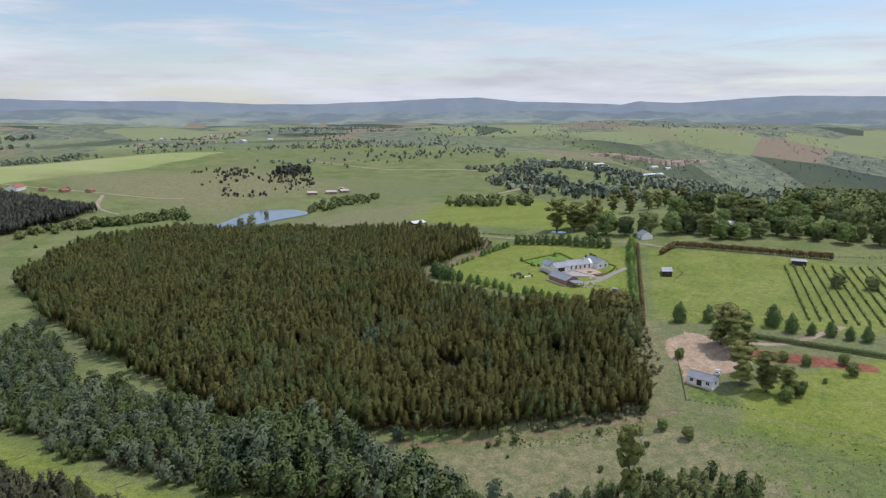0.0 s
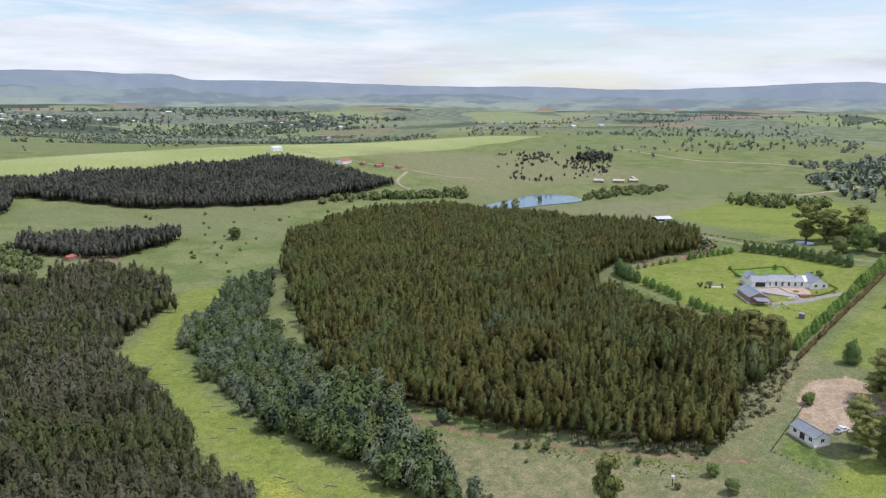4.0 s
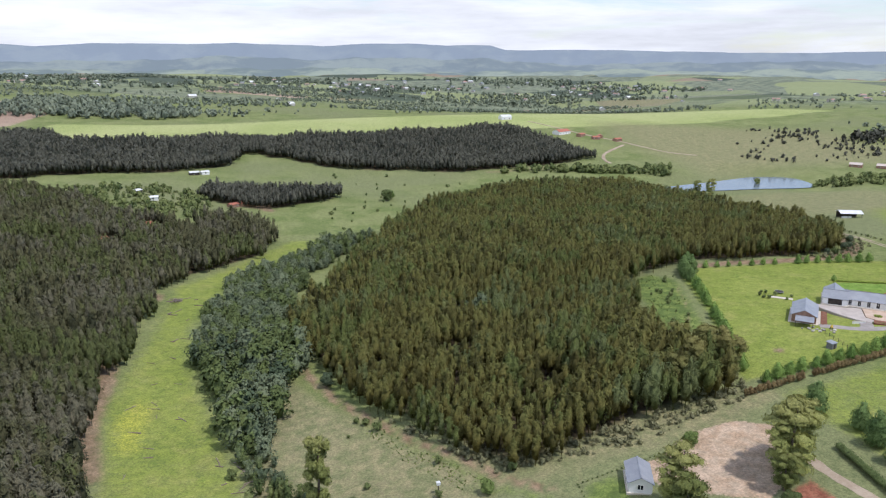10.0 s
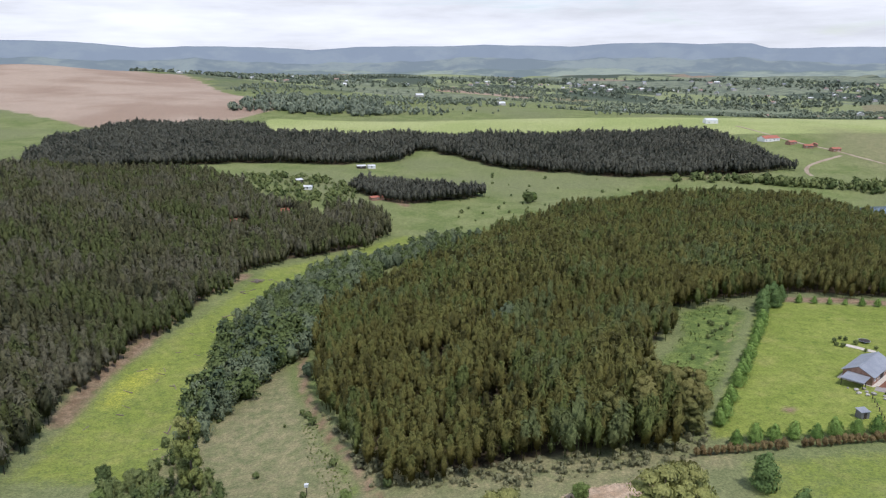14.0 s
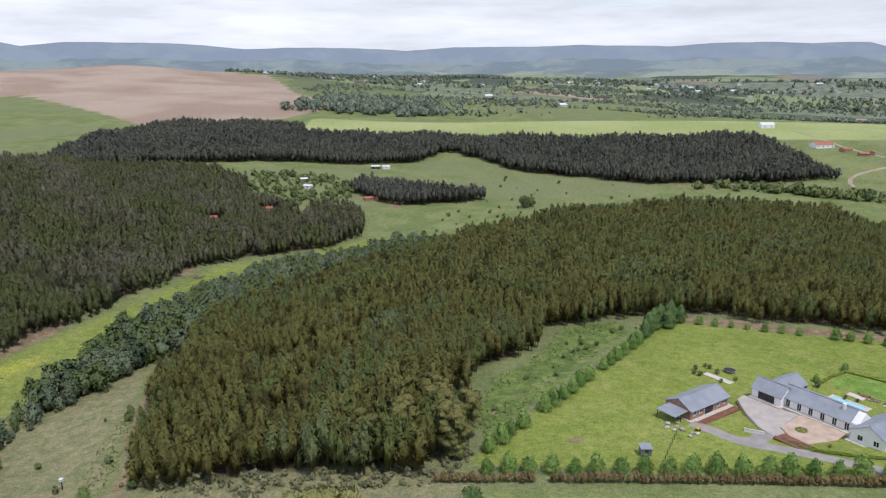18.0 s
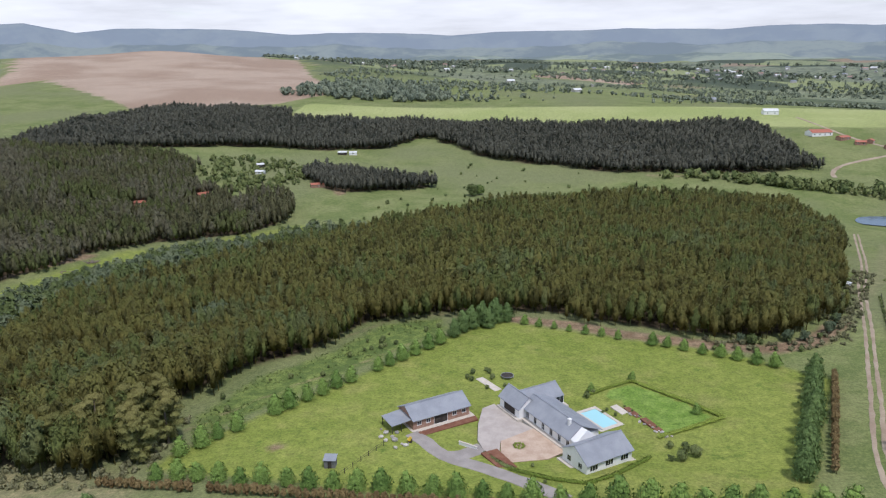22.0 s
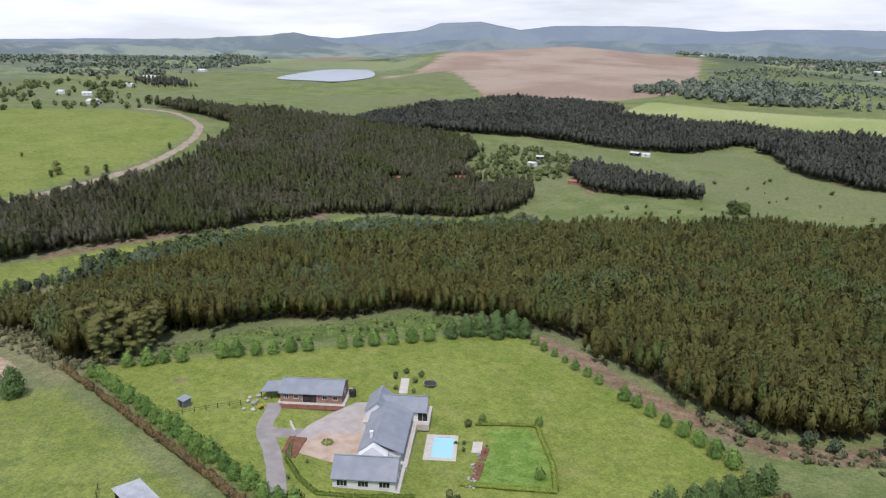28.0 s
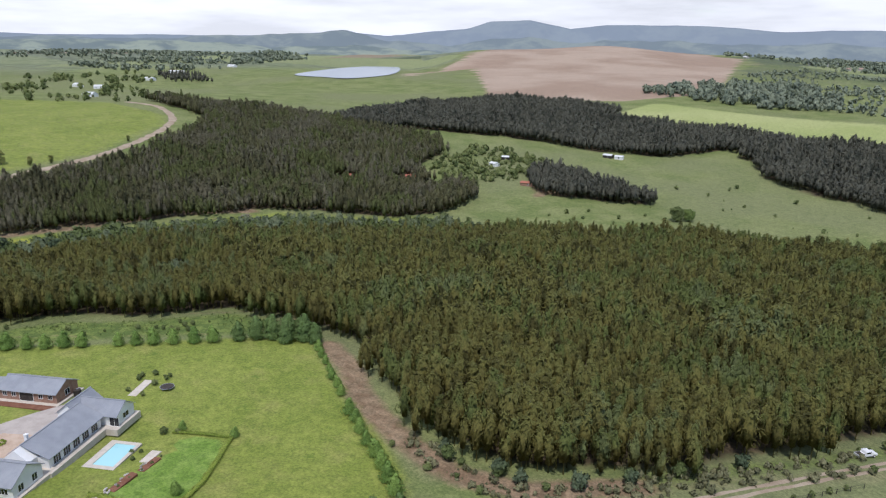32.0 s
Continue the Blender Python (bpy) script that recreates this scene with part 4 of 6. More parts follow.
def gable(par, x0, x1, y0, y1, eave, ridge, axis, wall_m, roof_m, over=0.5, ribs=0.0, name="roof_slope"):
    part("wall", gable_walls(x0, x1, y0, y1, eave - 0.06, ridge - 0.06, axis), wall_m, par)
    if axis == "x":
        ym, s = (y0 + y1) / 2, (ridge - eave) / ((y1 - y0) / 2)
        for ya in (y0 - over, y1 + over):
            part(name, roof_slope(x0 - over * 0.6, x1 + over * 0.6, ya, ym, eave - s * over + 0.12, ridge + 0.12, "x", 0.13, ribs), roof_m, par)
        part("ridge_cap", boxes((x0 - over * 0.6, x1 + over * 0.6, ym - 0.16, ym + 0.16, ridge + 0.10, ridge + 0.20)), roof_m, par)
    else:
        xm, s = (x0 + x1) / 2, (ridge - eave) / ((x1 - x0) / 2)
        for xa in (x0 - over, x1 + over):
            part(name, roof_slope(xa, xm, y0 - over * 0.6, y1 + over * 0.6, eave - s * over + 0.12, ridge + 0.12, "y", 0.13, ribs), roof_m, par)
        part("ridge_cap", boxes((xm - 0.16, xm + 0.16, y0 - over * 0.6, y1 + over * 0.6, ridge + 0.10, ridge + 0.20)), roof_m, par)


def window(par, face, along_at, at, w, h, sill, frame_m=None, glass_m=None, name="window", mullions=1):
    """A framed window on a wall face. face: 'x-' 'x+' 'y-' 'y+'; at: the wall's plane."""
    out = -1 if face[1] == "-" else 1
    fm, gm = frame_m or M_WHITE, glass_m or M_GLASS

    def bar(u0, u1, z0, z1, d0, d1):
        a, b = sorted((at + out * d0, at + out * d1))
        return (a, b, u0, u1, z0, z1) if face[0] == "x" else (u0, u1, a, b, z0, z1)
    u0, u1 = along_at - w / 2, along_at + w / 2
    win = part(name, boxes(bar(u0 - 0.07, u1 + 0.07, sill + h, sill + h + 0.08, -0.05, 0.07)), fm, par)
    part("window_sill", boxes(bar(u0 - 0.12, u1 + 0.12, sill - 0.08, sill, -0.05, 0.11)), fm, win)
    for a in (u0 - 0.07, u1):
        part("jamb", boxes(bar(a, a + 0.07, sill, sill + h, -0.05, 0.07)), fm, win)
    for k in range(mullions):
        u = u0 + w * (k + 1) / (mullions + 1)
        part("mullion", boxes(bar(u - 0.03, u + 0.03, sill, sill + h, -0.05, 0.06)), fm, win)
    part("pane", boxes(bar(u0, u1, sill, sill + h, -0.05, 0.025)), gm, win)
    return win


# ---------- homestead ----------
HZ = 12.75


def build_house():
    h = thing("farmhouse", 686.8, 786.1, 40, "white farmhouse with grey sheet-metal gable roofs in a lawn", "house", z=HZ)
    part("plinth", boxes((-0.9, 13.3, -0.9, 8.6, -1.5, 0.0), (2.4, 13.6, 8.6, 26.0, -1.5, -0.02), (1.0, 16.4, 26.0, 35.0, -1.5, 0.0)), M_PAVE, h, "pale paved plinth")
    gable(h, 0, 12.4, 0, 7.8, 2.7, 5.0, "x", M_WHITE, M_ROOF)
    # long middle block with an uneven gable
    part("wall", gable_walls(3.6, 9.6, 7.8, 27.4, 2.5, 4.75, "y"), M_WHITE, h)
    part("wall", boxes((9.6, 12.0, 10.2, 26.8, -0.6, 2.35)), M_WHITE, h)
    part("roof_slope", roof_slope(3.0, 6.6, 9.6, 27.6, 2.35, 4.95, "y", 0.13), M_ROOF, h)
    part("roof_slope", roof_slope(12.7, 6.6, 9.6, 27.6, 2.45, 4.95, "y", 0.13), M_ROOF, h)
    part("ridge_cap", boxes((6.44, 6.76, 9.6, 27.6, 4.93, 5.03)), M_ROOF, h)
    part("chimney", boxes((5.3, 5.9, 12.3, 12.9, 3.2, 5.5), (5.22, 5.98, 12.22, 12.98, 5.5, 5.62)), M_WHITE, h, "white plastered chimney")
    gable(h, 1.8, 7.0, 26.4, 34.6, 2.7, 4.9, "y", M_WHITE, M_ROOF)
    gable(h, 4.5, 15.5, 27.6, 34.0, 2.6, 4.6, "x", M_WHITE, M_ROOF)
    for u in (1.9, 6.1, 10.3):
        window(h, "y-", u, 0.0, 2.0, 1.2, 0.8, mullions=2)
    for v in (2.0, 5.6):
        window(h, "x-", v, 0.0, 1.1, 1.2, 0.8)
        window(h, "x+", v, 12.4, 1.3, 1.4, 0.6)
    for v in (10.5, 13.5, 16.5, 19.5, 22.5, 25.5):
        window(h, "x-", v, 3.6, 1.0, 1.9, 0.15)
    for v in (12.5, 15.5, 18.5, 21.5, 24.5):
        window(h, "x+", v, 12.0, 2.0, 2.0, 0.1, mullions=2)
    window(h, "x-", 30.5, 1.8, 4.6, 2.2, 0.05, M_WHITE, M_TIMBER, "garage_door", 0)
    window(h, "y-", 14.8, 27.6, 2.2, 2.0, 0.05, mullions=1)
    window(h, "x+", 30.8, 15.5, 2.0, 1.2, 0.8)


build_house()


def build_annex():
    h = thing("brick_annex", 647, 800, 40, "red brick outbuilding with a grey sheet-metal gable roof", "outbuilding", z=gz(652, 807) + 0.25)
    part("plinth", boxes((-0.6, 16.3, -1.4, 8.8, -1.5, 0.0)), M_PAVE, h)
    gable(h, 0, 15.4, 0, 7.8, 2.6, 4.5, "x", M_BRICK, M_ROOF)
    # flat dark panel fills the doorway, standing in for its shaded inside
    window(h, "y-", 7.4, 0.0, 3.6, 2.2, 0.02, M_WHITE, M_TIMBER, "dark_doorway", 0)
    for u in (1.6, 4.0, 11.2, 13.8):
        window(h, "y-", u, 0.0, 1.0, 1.0, 1.0)
    window(h, "x+", 3.9, 15.4, 1.6, 1.4, 0.7)
    part("lean_to_roof", roof_slope(-5.2, 0.2, 0.6, 6.6, 2.1, 2.5, "y", 0.1), M_ROOF, h)
    for x, y in ((-5.0, 0.9), (-5.0, 6.3), (-2.6, 0.9)):
        part("post", boxes((x - 0.07, x + 0.07, y - 0.07, y + 0.07, -0.8, 2.05)), M_TIMBER, h)


build_annex()


# ---------- water, tracks and drives ----------
def flat_water(name, ring, z, material, label, category):
    """A level sheet of water with a shallow body and a rounded shore."""
    n, pts = len(ring), []
    for i in range(n):
        p0, p1, p2, p3 = (Vector(ring[(i + k) % n]) for k in (-1, 0, 1, 2))
        for t in (0, 0.25, 0.5, 0.75):
            pts.append(0.5 * ((2 * p1) + (p2 - p0) * t + (2 * p0 - 5 * p1 + 4 * p2 - p3) * t * t + (3 * p1 - p0 - 3 * p2 + p3) * t ** 3))
    bm = bmesh.new()
    prism(bm, [(p.x, p.y, z) for p in pts], 0.4)
    bmesh.ops.triangulate(bm, faces=[f for f in bm.faces if len(f.verts) > 4])
    me = bpy.data.meshes.new(name)
    bm.to_mesh(me)
    bm.free()
    me.materials.append(material)
    return tagged(new(name, me), label, category, kind="structure")


flat_water("pond_water", [(862, 1137), (895, 1130), (946, 1122), (1000, 1110), (1022, 1130), (1030, 1160), (1000, 1178), (935, 1168), (885, 1162), (866, 1156)], -10.3, M_POND, "blue-grey farm dam behind the plantation", "pond")
flat_water("reservoir_water", [(-347, 1440), (-216, 1418), (-164, 1447), (-315, 1642), (-695, 1928), (-680, 1786)], 44.2, M_LAKE, "pale farm reservoir beside the ploughed field", "reservoir")
flat_water("garden_pond_water", [(769, 819), (774, 816), (779, 820), (778, 825), (771, 826)], 17.3, M_POND, "small round pond in the meadow", "pond")


def ribbon(name, line, width, material, label, category="track", lift=0.10, ruts=0.0, rough_edge=0.3, seed=1):
    """A track laid over the ground; ruts: leaves two wheel lines that far apart."""
    rng = random.Random(seed)
    pts, n = [], len(line)
    for i in range(n - 1):
        p0, p1, p2, p3 = (Vector(line[min(max(i + k, 0), n - 1)]) for k in (-1, 0, 1, 2))
        steps = max(2, int((p2 - p1).length / 3))
        for s in range(steps):
            t = s / steps
            pts.append(0.5 * ((2 * p1) + (p2 - p0) * t + (2 * p0 - 5 * p1 + 4 * p2 - p3) * t * t + (3 * p1 - p0 - 3 * p2 + p3) * t ** 3))
    pts.append(Vector(line[-1]))
    bm = bmesh.new()
    for off, half in (((-ruts / 2, width / 2), (ruts / 2, width / 2)) if ruts else ((0, width / 2),)):
        prev = None
        for i, p in enumerate(pts):
            d = (pts[min(i + 1, len(pts) - 1)] - pts[max(i - 1, 0)]).normalized()
            q = Vector((-d.y, d.x))
            row = []
            wl, wr = half * (1 + rng.uniform(-rough_edge, rough_edge)), half * (1 + rng.uniform(-rough_edge, rough_edge))
            for a, zz in ((-wl - 0.25, -0.15), (-wl, lift), (0, lift + 0.03), (wr, lift), (wr + 0.25, -0.15)):
                v = p + q * (off + a)
                row.append(bm.verts.new((v.x, v.y, gz(v.x, v.y) + zz)))
            if prev:
                for k in range(4):
                    bm.faces.new((prev[k], row[k], row[k + 1], prev[k + 1]))
            prev = row
    bmesh.ops.recalc_face_normals(bm, faces=bm.faces)
    me = bpy.data.meshes.new(name)
    bm.to_mesh(me)
    bm.free()
    me.materials.append(material)
    return tagged(new(name, me), label, category, kind="structure")


ribbon("road_farm", [(390, 640), (362, 760), (345, 822), (332, 858), (317, 890), (293, 928), (252, 972), (206, 1006), (164, 1022), (104, 1030), (60, 1016)], 6.0, M_ROAD, "pale gravel farm road curving round the gum plantation", "road", 0.25)
ribbon("track_field", [(840, 1085), (816, 1006), (803, 969), (793, 943), (773.0, 880.6), (756.9, 831.1), (745.9, 797.7), (740, 772), (728, 755)], 0.9, M_ROAD, "two worn wheel lines through the grass", "track", 0.06, 2.0, 0.4)
ribbon("track_cottage", [(600, 690), (578, 715), (575, 730), (576, 742)], 3.0, M_ROAD, "bare sandy lane beside the hedge", "track", 0.06)
ribbon("driveway", [(683.2, 775.7), (675.2, 780.8), (663.4, 786.6), (656.5, 789.4), (651, 795), (647, 798.5)], 3.6, M_ASPHALT, "grey gravelled driveway to the outbuilding", "driveway", 0.10, rough_edge=0.08)
ribbon("driveway_branch", [(656.5, 789.4), (660.4, 790.6), (664.1, 794.9)], 4.0, M_ASPHALT, "grey gravelled branch of the driveway", "driveway", 0.13, rough_edge=0.08)
ribbon("track_red_house", [(1000, 1262), (978, 1284), (965, 1320), (955, 1352), (934, 1400), (915, 1500)], 3.0, M_ROAD, "pale dirt path to the red-roofed farm", "track", 0.2)
ribbon("track_dam", [(881, 1256), (886, 1276), (905, 1300), (950, 1330)], 3.5, M_ROAD, "pale dirt path past the dark plantation", "track", 0.2)
ribbon("road_valley", [(1100, 960), (1180, 930), (1260, 905), (1330, 910), (1400, 960), (1420, 1040), (1380, 1150), (1420, 1300)], 6.0, M_ROAD, "pale rural road across the far pasture", "road", 0.3)


def slab(name, ring, z, thick, material, label, category="paving"):
    z = max(gz(x, y) for x, y in ring + [tuple(np.mean(ring, 0))]) + 0.06
    bm = bmesh.new()
    prism(bm, [(x, y, z) for x, y in ring], thick)
    bmesh.ops.triangulate(bm, faces=[f for f in bm.faces if len(f.verts) > 4])
    bmesh.ops.recalc_face_normals(bm, faces=bm.faces)
    me = bpy.data.meshes.new(name)
    bm.to_mesh(me)
    bm.free()
    me.materials.append(material)
    return tagged(new(name, me), label, category, kind="structure")


M_GRAVEL = plain("pink_gravel", (0.42, 0.30, 0.215), (0.54, 0.42, 0.32), 0.4, 0.95, 0.0, 5.0, 0.03)
M_PAVER = plain("grey_paving", (0.385, 0.335, 0.295), (0.48, 0.425, 0.375), 0.4, 0.9, 0.0, 5.0, 0.02)
M_EARTH = plain("red_earth", (0.17, 0.07, 0.042), (0.24, 0.115, 0.07), 0.7, 0.95, 0.0, 5.0, 0.06)


def local_ring(ox, oy, deg, pts):
    c, s = math.cos(radians(deg)), math.sin(radians(deg))
    return [(ox + u * c - v * s, oy + u * s + v * c) for u, v in pts]


def house_ring(pts):
    return local_ring(686.8, 786.1, 40, pts)


slab("pavement_court", house_ring([(-10.3, 12.3), (-2.6, 9.4), (3.0, 10.0), (3.0, 21.5), (-7.4, 20.6), (-10.4, 16)]), gz(669.8, 798.3) + 0.28, 1.6, M_GRAVEL, "pink gravel forecourt beside the farmhouse")
slab("pavement_garage", house_ring([(-7.4, 20.8), (2.6, 21.8), (1.3, 28), (1.3, 36.5), (-2.5, 36), (-7.5, 30), (-11.4, 24), (-13, 17.5), (-10.6, 16.2)]), gz(664.9, 804.2) + 0.26, 1.6, M_PAVER, "pale grey paved apron before the garage")

# ---------- trees and bushes as things ----------


def crown_part(name, clumps, spread, leafsize, material, parent, seed, lobes):
    """Leaf sprays over a set of lobes (x, y, z, rx, rz), in metres, with a lumpy core in each."""
    rng = random.Random(seed)
    v, f, nn = [], [], []
    top = max(z + rz for _, _, z, _, rz in lobes)
    low = min(z - rz for _, _, z, _, rz in lobes)
    total = sum(rx * rx * rz for *_, rx, rz in lobes)
    cx, cy = sum(q[0] for q in lobes) / len(lobes), sum(q[1] for q in lobes) / len(lobes)
    far = max(math.hypot(q[0] - cx, q[1] - cy) + q[3] for q in lobes)
    k_all = 0.6 if far < 12 else 0.0

    def facing(p, lobe):
        x, y, z, rx, rz = lobe
        own = Vector(((p[0] - x) / rx, (p[1] - y) / rx, (p[2] - z) / rz))
        whole = Vector(((p[0] - cx) / far, (p[1] - cy) / far, (p[2] - (0.6 * low + 0.4 * top)) / (top - low)))
        return (own + whole * k_all + Vector((0, 0, 0.45))).normalized()
    for lobe in lobes:
        x, y, z, rx, rz = lobe
        n0, rings, seg = len(v), 3, 6
        for i in range(rings + 1):
            e = -1.2 + 2.4 * i / rings
            for j in range(seg):
                a = 2 * math.pi * (j + 0.5 * (i % 2)) / seg
                k = 0.66 * rng.uniform(0.8, 1.15)
                v.append((x + rx * k * math.cos(a) * math.cos(e), y + rx * k * math.sin(a) * math.cos(e), z + rz * k * math.sin(e)))
                nn.append(tuple(facing(v[-1], lobe)))
        for i in range(rings):
            for j in range(seg):
                f.append((n0 + i * seg + j, n0 + i * seg + (j + 1) % seg, n0 + (i + 1) * seg + (j + 1) % seg, n0 + (i + 1) * seg + j))
        f.append(tuple(n0 + rings * seg + j for j in range(seg)))
        for _ in range(max(8, int(1.55 * clumps * rx * rx * rz / total))):
            u = Vector((rng.gauss(0, 1), rng.gauss(0, 1), rng.gauss(0.25, 1))).normalized()
            k = rng.uniform(0.68, 1.08)
            c = Vector((x + u.x * rx * k, y + u.y * rx * k, z + u.z * rz * k))
            spray(v, f, c, u, leafsize * 0.74 * rng.uniform(0.6, 1.3), rng, nn, facing(c, lobe))
    me = mesh_from(name, v, np.concatenate([np.array(q) for q in f]), [len(q) for q in f], material, True, nn)
    vals = np.clip((np.array(v)[:, 2] - low) / (top - low), 0, 1)
    me.attributes.new("high", 'FLOAT', 'POINT').data.foreach_set("value", vals.astype(np.float32))
    me.attributes.new("tint", 'FLOAT', 'POINT').data.foreach_set("value", np.full(len(v), rng.random(), np.float32))
    ob = new(name, me)
    ob.parent = parent
    return ob


def limb(bm, a, b, r0, r1, seg=6):
    a, b = Vector(a), Vector(b)
    d = (b - a).normalized()
    s = d.cross(Vector((0.3, 0.9, 0.1))).normalized()
    t = d.cross(s)
    rows = [[bm.verts.new(p + (s * math.cos(k * 6.2832 / seg) + t * math.sin(k * 6.2832 / seg)) * r) for k in range(seg)] for p, r in ((a, r0), (b, r1))]
    for k in range(seg):
        bm.faces.new((rows[0][k], rows[0][(k + 1) % seg], rows[1][(k + 1) % seg], rows[1][k]))


def make_tree(name, label, category, height, lobes, clumps, leafsize, material, seed, trunk_r=0.2, group=""):
    """A tapered trunk with limbs that reach into the lobes of its crown. Stands at the origin, to be copied."""
    rng = random.Random(seed)
    e = tagged(new(name), label, category, group)
    bm = bmesh.new()
    bend = (rng.uniform(-0.02, 0.02) * height, rng.uniform(-0.02, 0.02) * height)
    knots = [(0, 0, -0.4, trunk_r * 1.3), (bend[0] * 0.4, bend[1] * 0.4, height * 0.35, trunk_r * 0.9), (bend[0], bend[1], height * 0.65, trunk_r * 0.55), (bend[0] * 1.2, bend[1] * 1.2, height * 0.9, trunk_r * 0.15)]
    for p, q in zip(knots, knots[1:]):
        limb(bm, p[:3], q[:3], p[3], q[3], 8)
    for x, y, z, rx, rz in lobes[:12]:
        h = max(0.15 * height, min(z - 0.8 * math.hypot(x, y) - 0.3, 0.75 * height))
        limb(bm, (0, 0, h), (x, y, z), trunk_r * 0.4, trunk_r * 0.1, 5)
    part("trunk", bm, M_BARK, e)
    crown_part("crown", clumps, 1, leafsize, material, e, seed, lobes)
    return e


def lobes_cone(h, r, rng, low=0.06, n=7):
    out = []
    for i in range(n):
        z = h * (low + (0.93 - low) * i / (n - 1))
        rr = r * (1 - (i / n) ** 1.5) ** 0.75 * min(1, 0.75 + 0.25 * i) + 0.1
        out.append((rng.uniform(-0.12, 0.12) * r, rng.uniform(-0.12, 0.12) * r, z + 0.1 * h, rr * rng.uniform(0.9, 1.1), h * 0.12))
    return out


def lobes_round(h, r, rng, n=9, low=0.25):
    out = [(0, 0, h * (low + 0.98) / 2, r * 0.7, h * (0.98 - low) / 2)]
    for i in range(n):
        a, z = 6.283 * i / n * 2.4 + rng.uniform(-0.4, 0.4), h * rng.uniform(low + 0.12, 0.84)
        q = math.sqrt(max(0.1, 1 - ((z / h - 0.55) / 0.55) ** 2))
        out.append((r * 0.62 * q * math.cos(a), r * 0.62 * q * math.sin(a), z, r * rng.uniform(0.26, 0.42), h * rng.uniform(0.09, 0.14)))
    return out


def lobes_gum(h, r, rng, n=28, low=0.17):
    out = []
    for i in range(n):
        a, k = rng.uniform(0, 6.283), rng.uniform(0.2, 0.75)
        z = h * (low + (0.92 - low) * (i + 0.5) / n)
        q = 1 - 0.45 * abs((z / h - 0.6)) * 2
        out.append((r * k * q * math.cos(a), r * k * q * math.sin(a), z, r * rng.uniform(0.22, 0.38), h * rng.uniform(0.04, 0.07)))
    return out


def plant(proto, x, y, size=1.0, turn=None, sink=0.0, label=""):
    m = pose(x, y, gz(x, y) - sink, 0, 0, RNG.uniform(0, 360) if turn is None else turn) @ Matrix.Scale(size, 4)
    if "used" not in proto:
        proto["used"] = 1
        proto.matrix_basis = m
        ob = proto
    else:
        ob = copy_thing(proto, m)
        ob.matrix_basis = m
    if label:
        ob["label"] = label
    return ob


R2 = random.Random(9)
FIRS = [make_tree("fir_tree", "young bright-green conifer in a clipped lawn border row", "tree", 4.8, lobes_cone(4.4, 2.25, R2), 700, 0.30, M_FIR, 100 + k, 0.09, "young conifers round the lawn") for k in range(3)]
FIRS_DARK = [make_tree("fir_tree", "dark green pyramid-shaped conifer at the edge of the field", "tree", 8.5, lobes_cone(8.0, 3.5, R2, 0.03, 9), 1300, 0.42, M_CONIFER, 120 + k, 0.2, "dark conifers") for k in range(2)]
ROUND = [make_tree("broadleaf_tree", "rounded mid-green broadleaf tree with a short trunk", "tree", 10, lobes_round(10, 5.2, R2, 26, 0.05), 2400, 0.46, (M_BUSH, M_FRESH, M_BUSH)[k], 140 + k, 0.32, "garden trees") for k in range(3)]
GUMS = [make_tree("gum_tree", "tall gum tree with a pale trunk and ragged olive crown", "tree", 17, lobes_gum(17, 6.4, R2, 48, 0.12), 5000, 0.36, M_GUMTREE, 160 + k, 0.36, "gum trees") for k in range(3)]
GUMS_DARK = [make_tree("gum_tree", "tall olive gum tree with a lumpy crown at the plantation's corner", "tree", 16, lobes_gum(16, 5.4, R2, 52, 0.10), 5600, 0.30, M_OLIVE, 170 + k, 0.34, "corner gum trees") for k in range(2)]
SHRUBS = [make_tree("shrub", "low rounded green shrub in rough grass", "shrub", 2.2, lobes_round(2.2, 1.3, R2, 5, 0.05), 150, 0.34, M_BUSH, 180 + k, 0.05, "shrubs") for k in range(3)]
SHRUBS_BLUE = [make_tree("shrub", "silvery blue-green shrub on the dry slope", "shrub", 3.4, lobes_round(3.4, 1.9, R2, 6, 0.05), 260, 0.4, M_BELT, 190 + k, 0.07, "blue-green shrubs") for k in range(2)]
BROWN = [make_tree("hedge_shrub", "rust-brown clipped hedge shrub beside the lane", "hedge", 2.5, lobes_round(2.5, 0.95, R2, 8, 0.02), 160, 0.3, M_HEDGE, 200 + k, 0.05, "brown hedge") for k in range(3)]

# border of young conifers round the lawn
x = 597.0
while x < 733:
    plant(R2.choice(FIRS), x, 773.6 + R2.uniform(-0.5, 0.5), R2.uniform(0.8, 1.12) * (1.0 + 0.25 * (x > 690)))
    x += R2.uniform(4.4, 5.6)
for k, (x, y) in enumerate(((597, 783), (600, 787), (602, 791), (605, 795), (611, 804), (613, 807.5), (616, 812), (619, 816), (621, 820.5), (624, 824.5), (629, 833), (631.5, 837), (634, 841), (637, 846), (640, 851), (642.5, 855.5))):
    plant(FIRS[k % 3], x, y, R2.uniform(0.85, 1.1))
for k, (x, y, d) in enumerate(((667, 877, 0.72), (672, 875, 0.62), (676.9, 873.3, 0.55), (681.8, 871.4, 0.5), (686.8, 869.1, 0.66), (691.8, 867.4, 0.66), (696.7, 865.5, 0.63), (706.6, 861.5, 0.87), (710.9, 860.5, 0.74), (715.4, 858.7, 0.76), (720.3, 856.9, 0.7), (725.2, 855.6, 0.87), (729.6, 854.3, 0.85), (734.2, 852.5, 0.92), (738.6, 851.0, 0.92))):
    plant(FIRS[(k + 1) % 3], x, y, d)
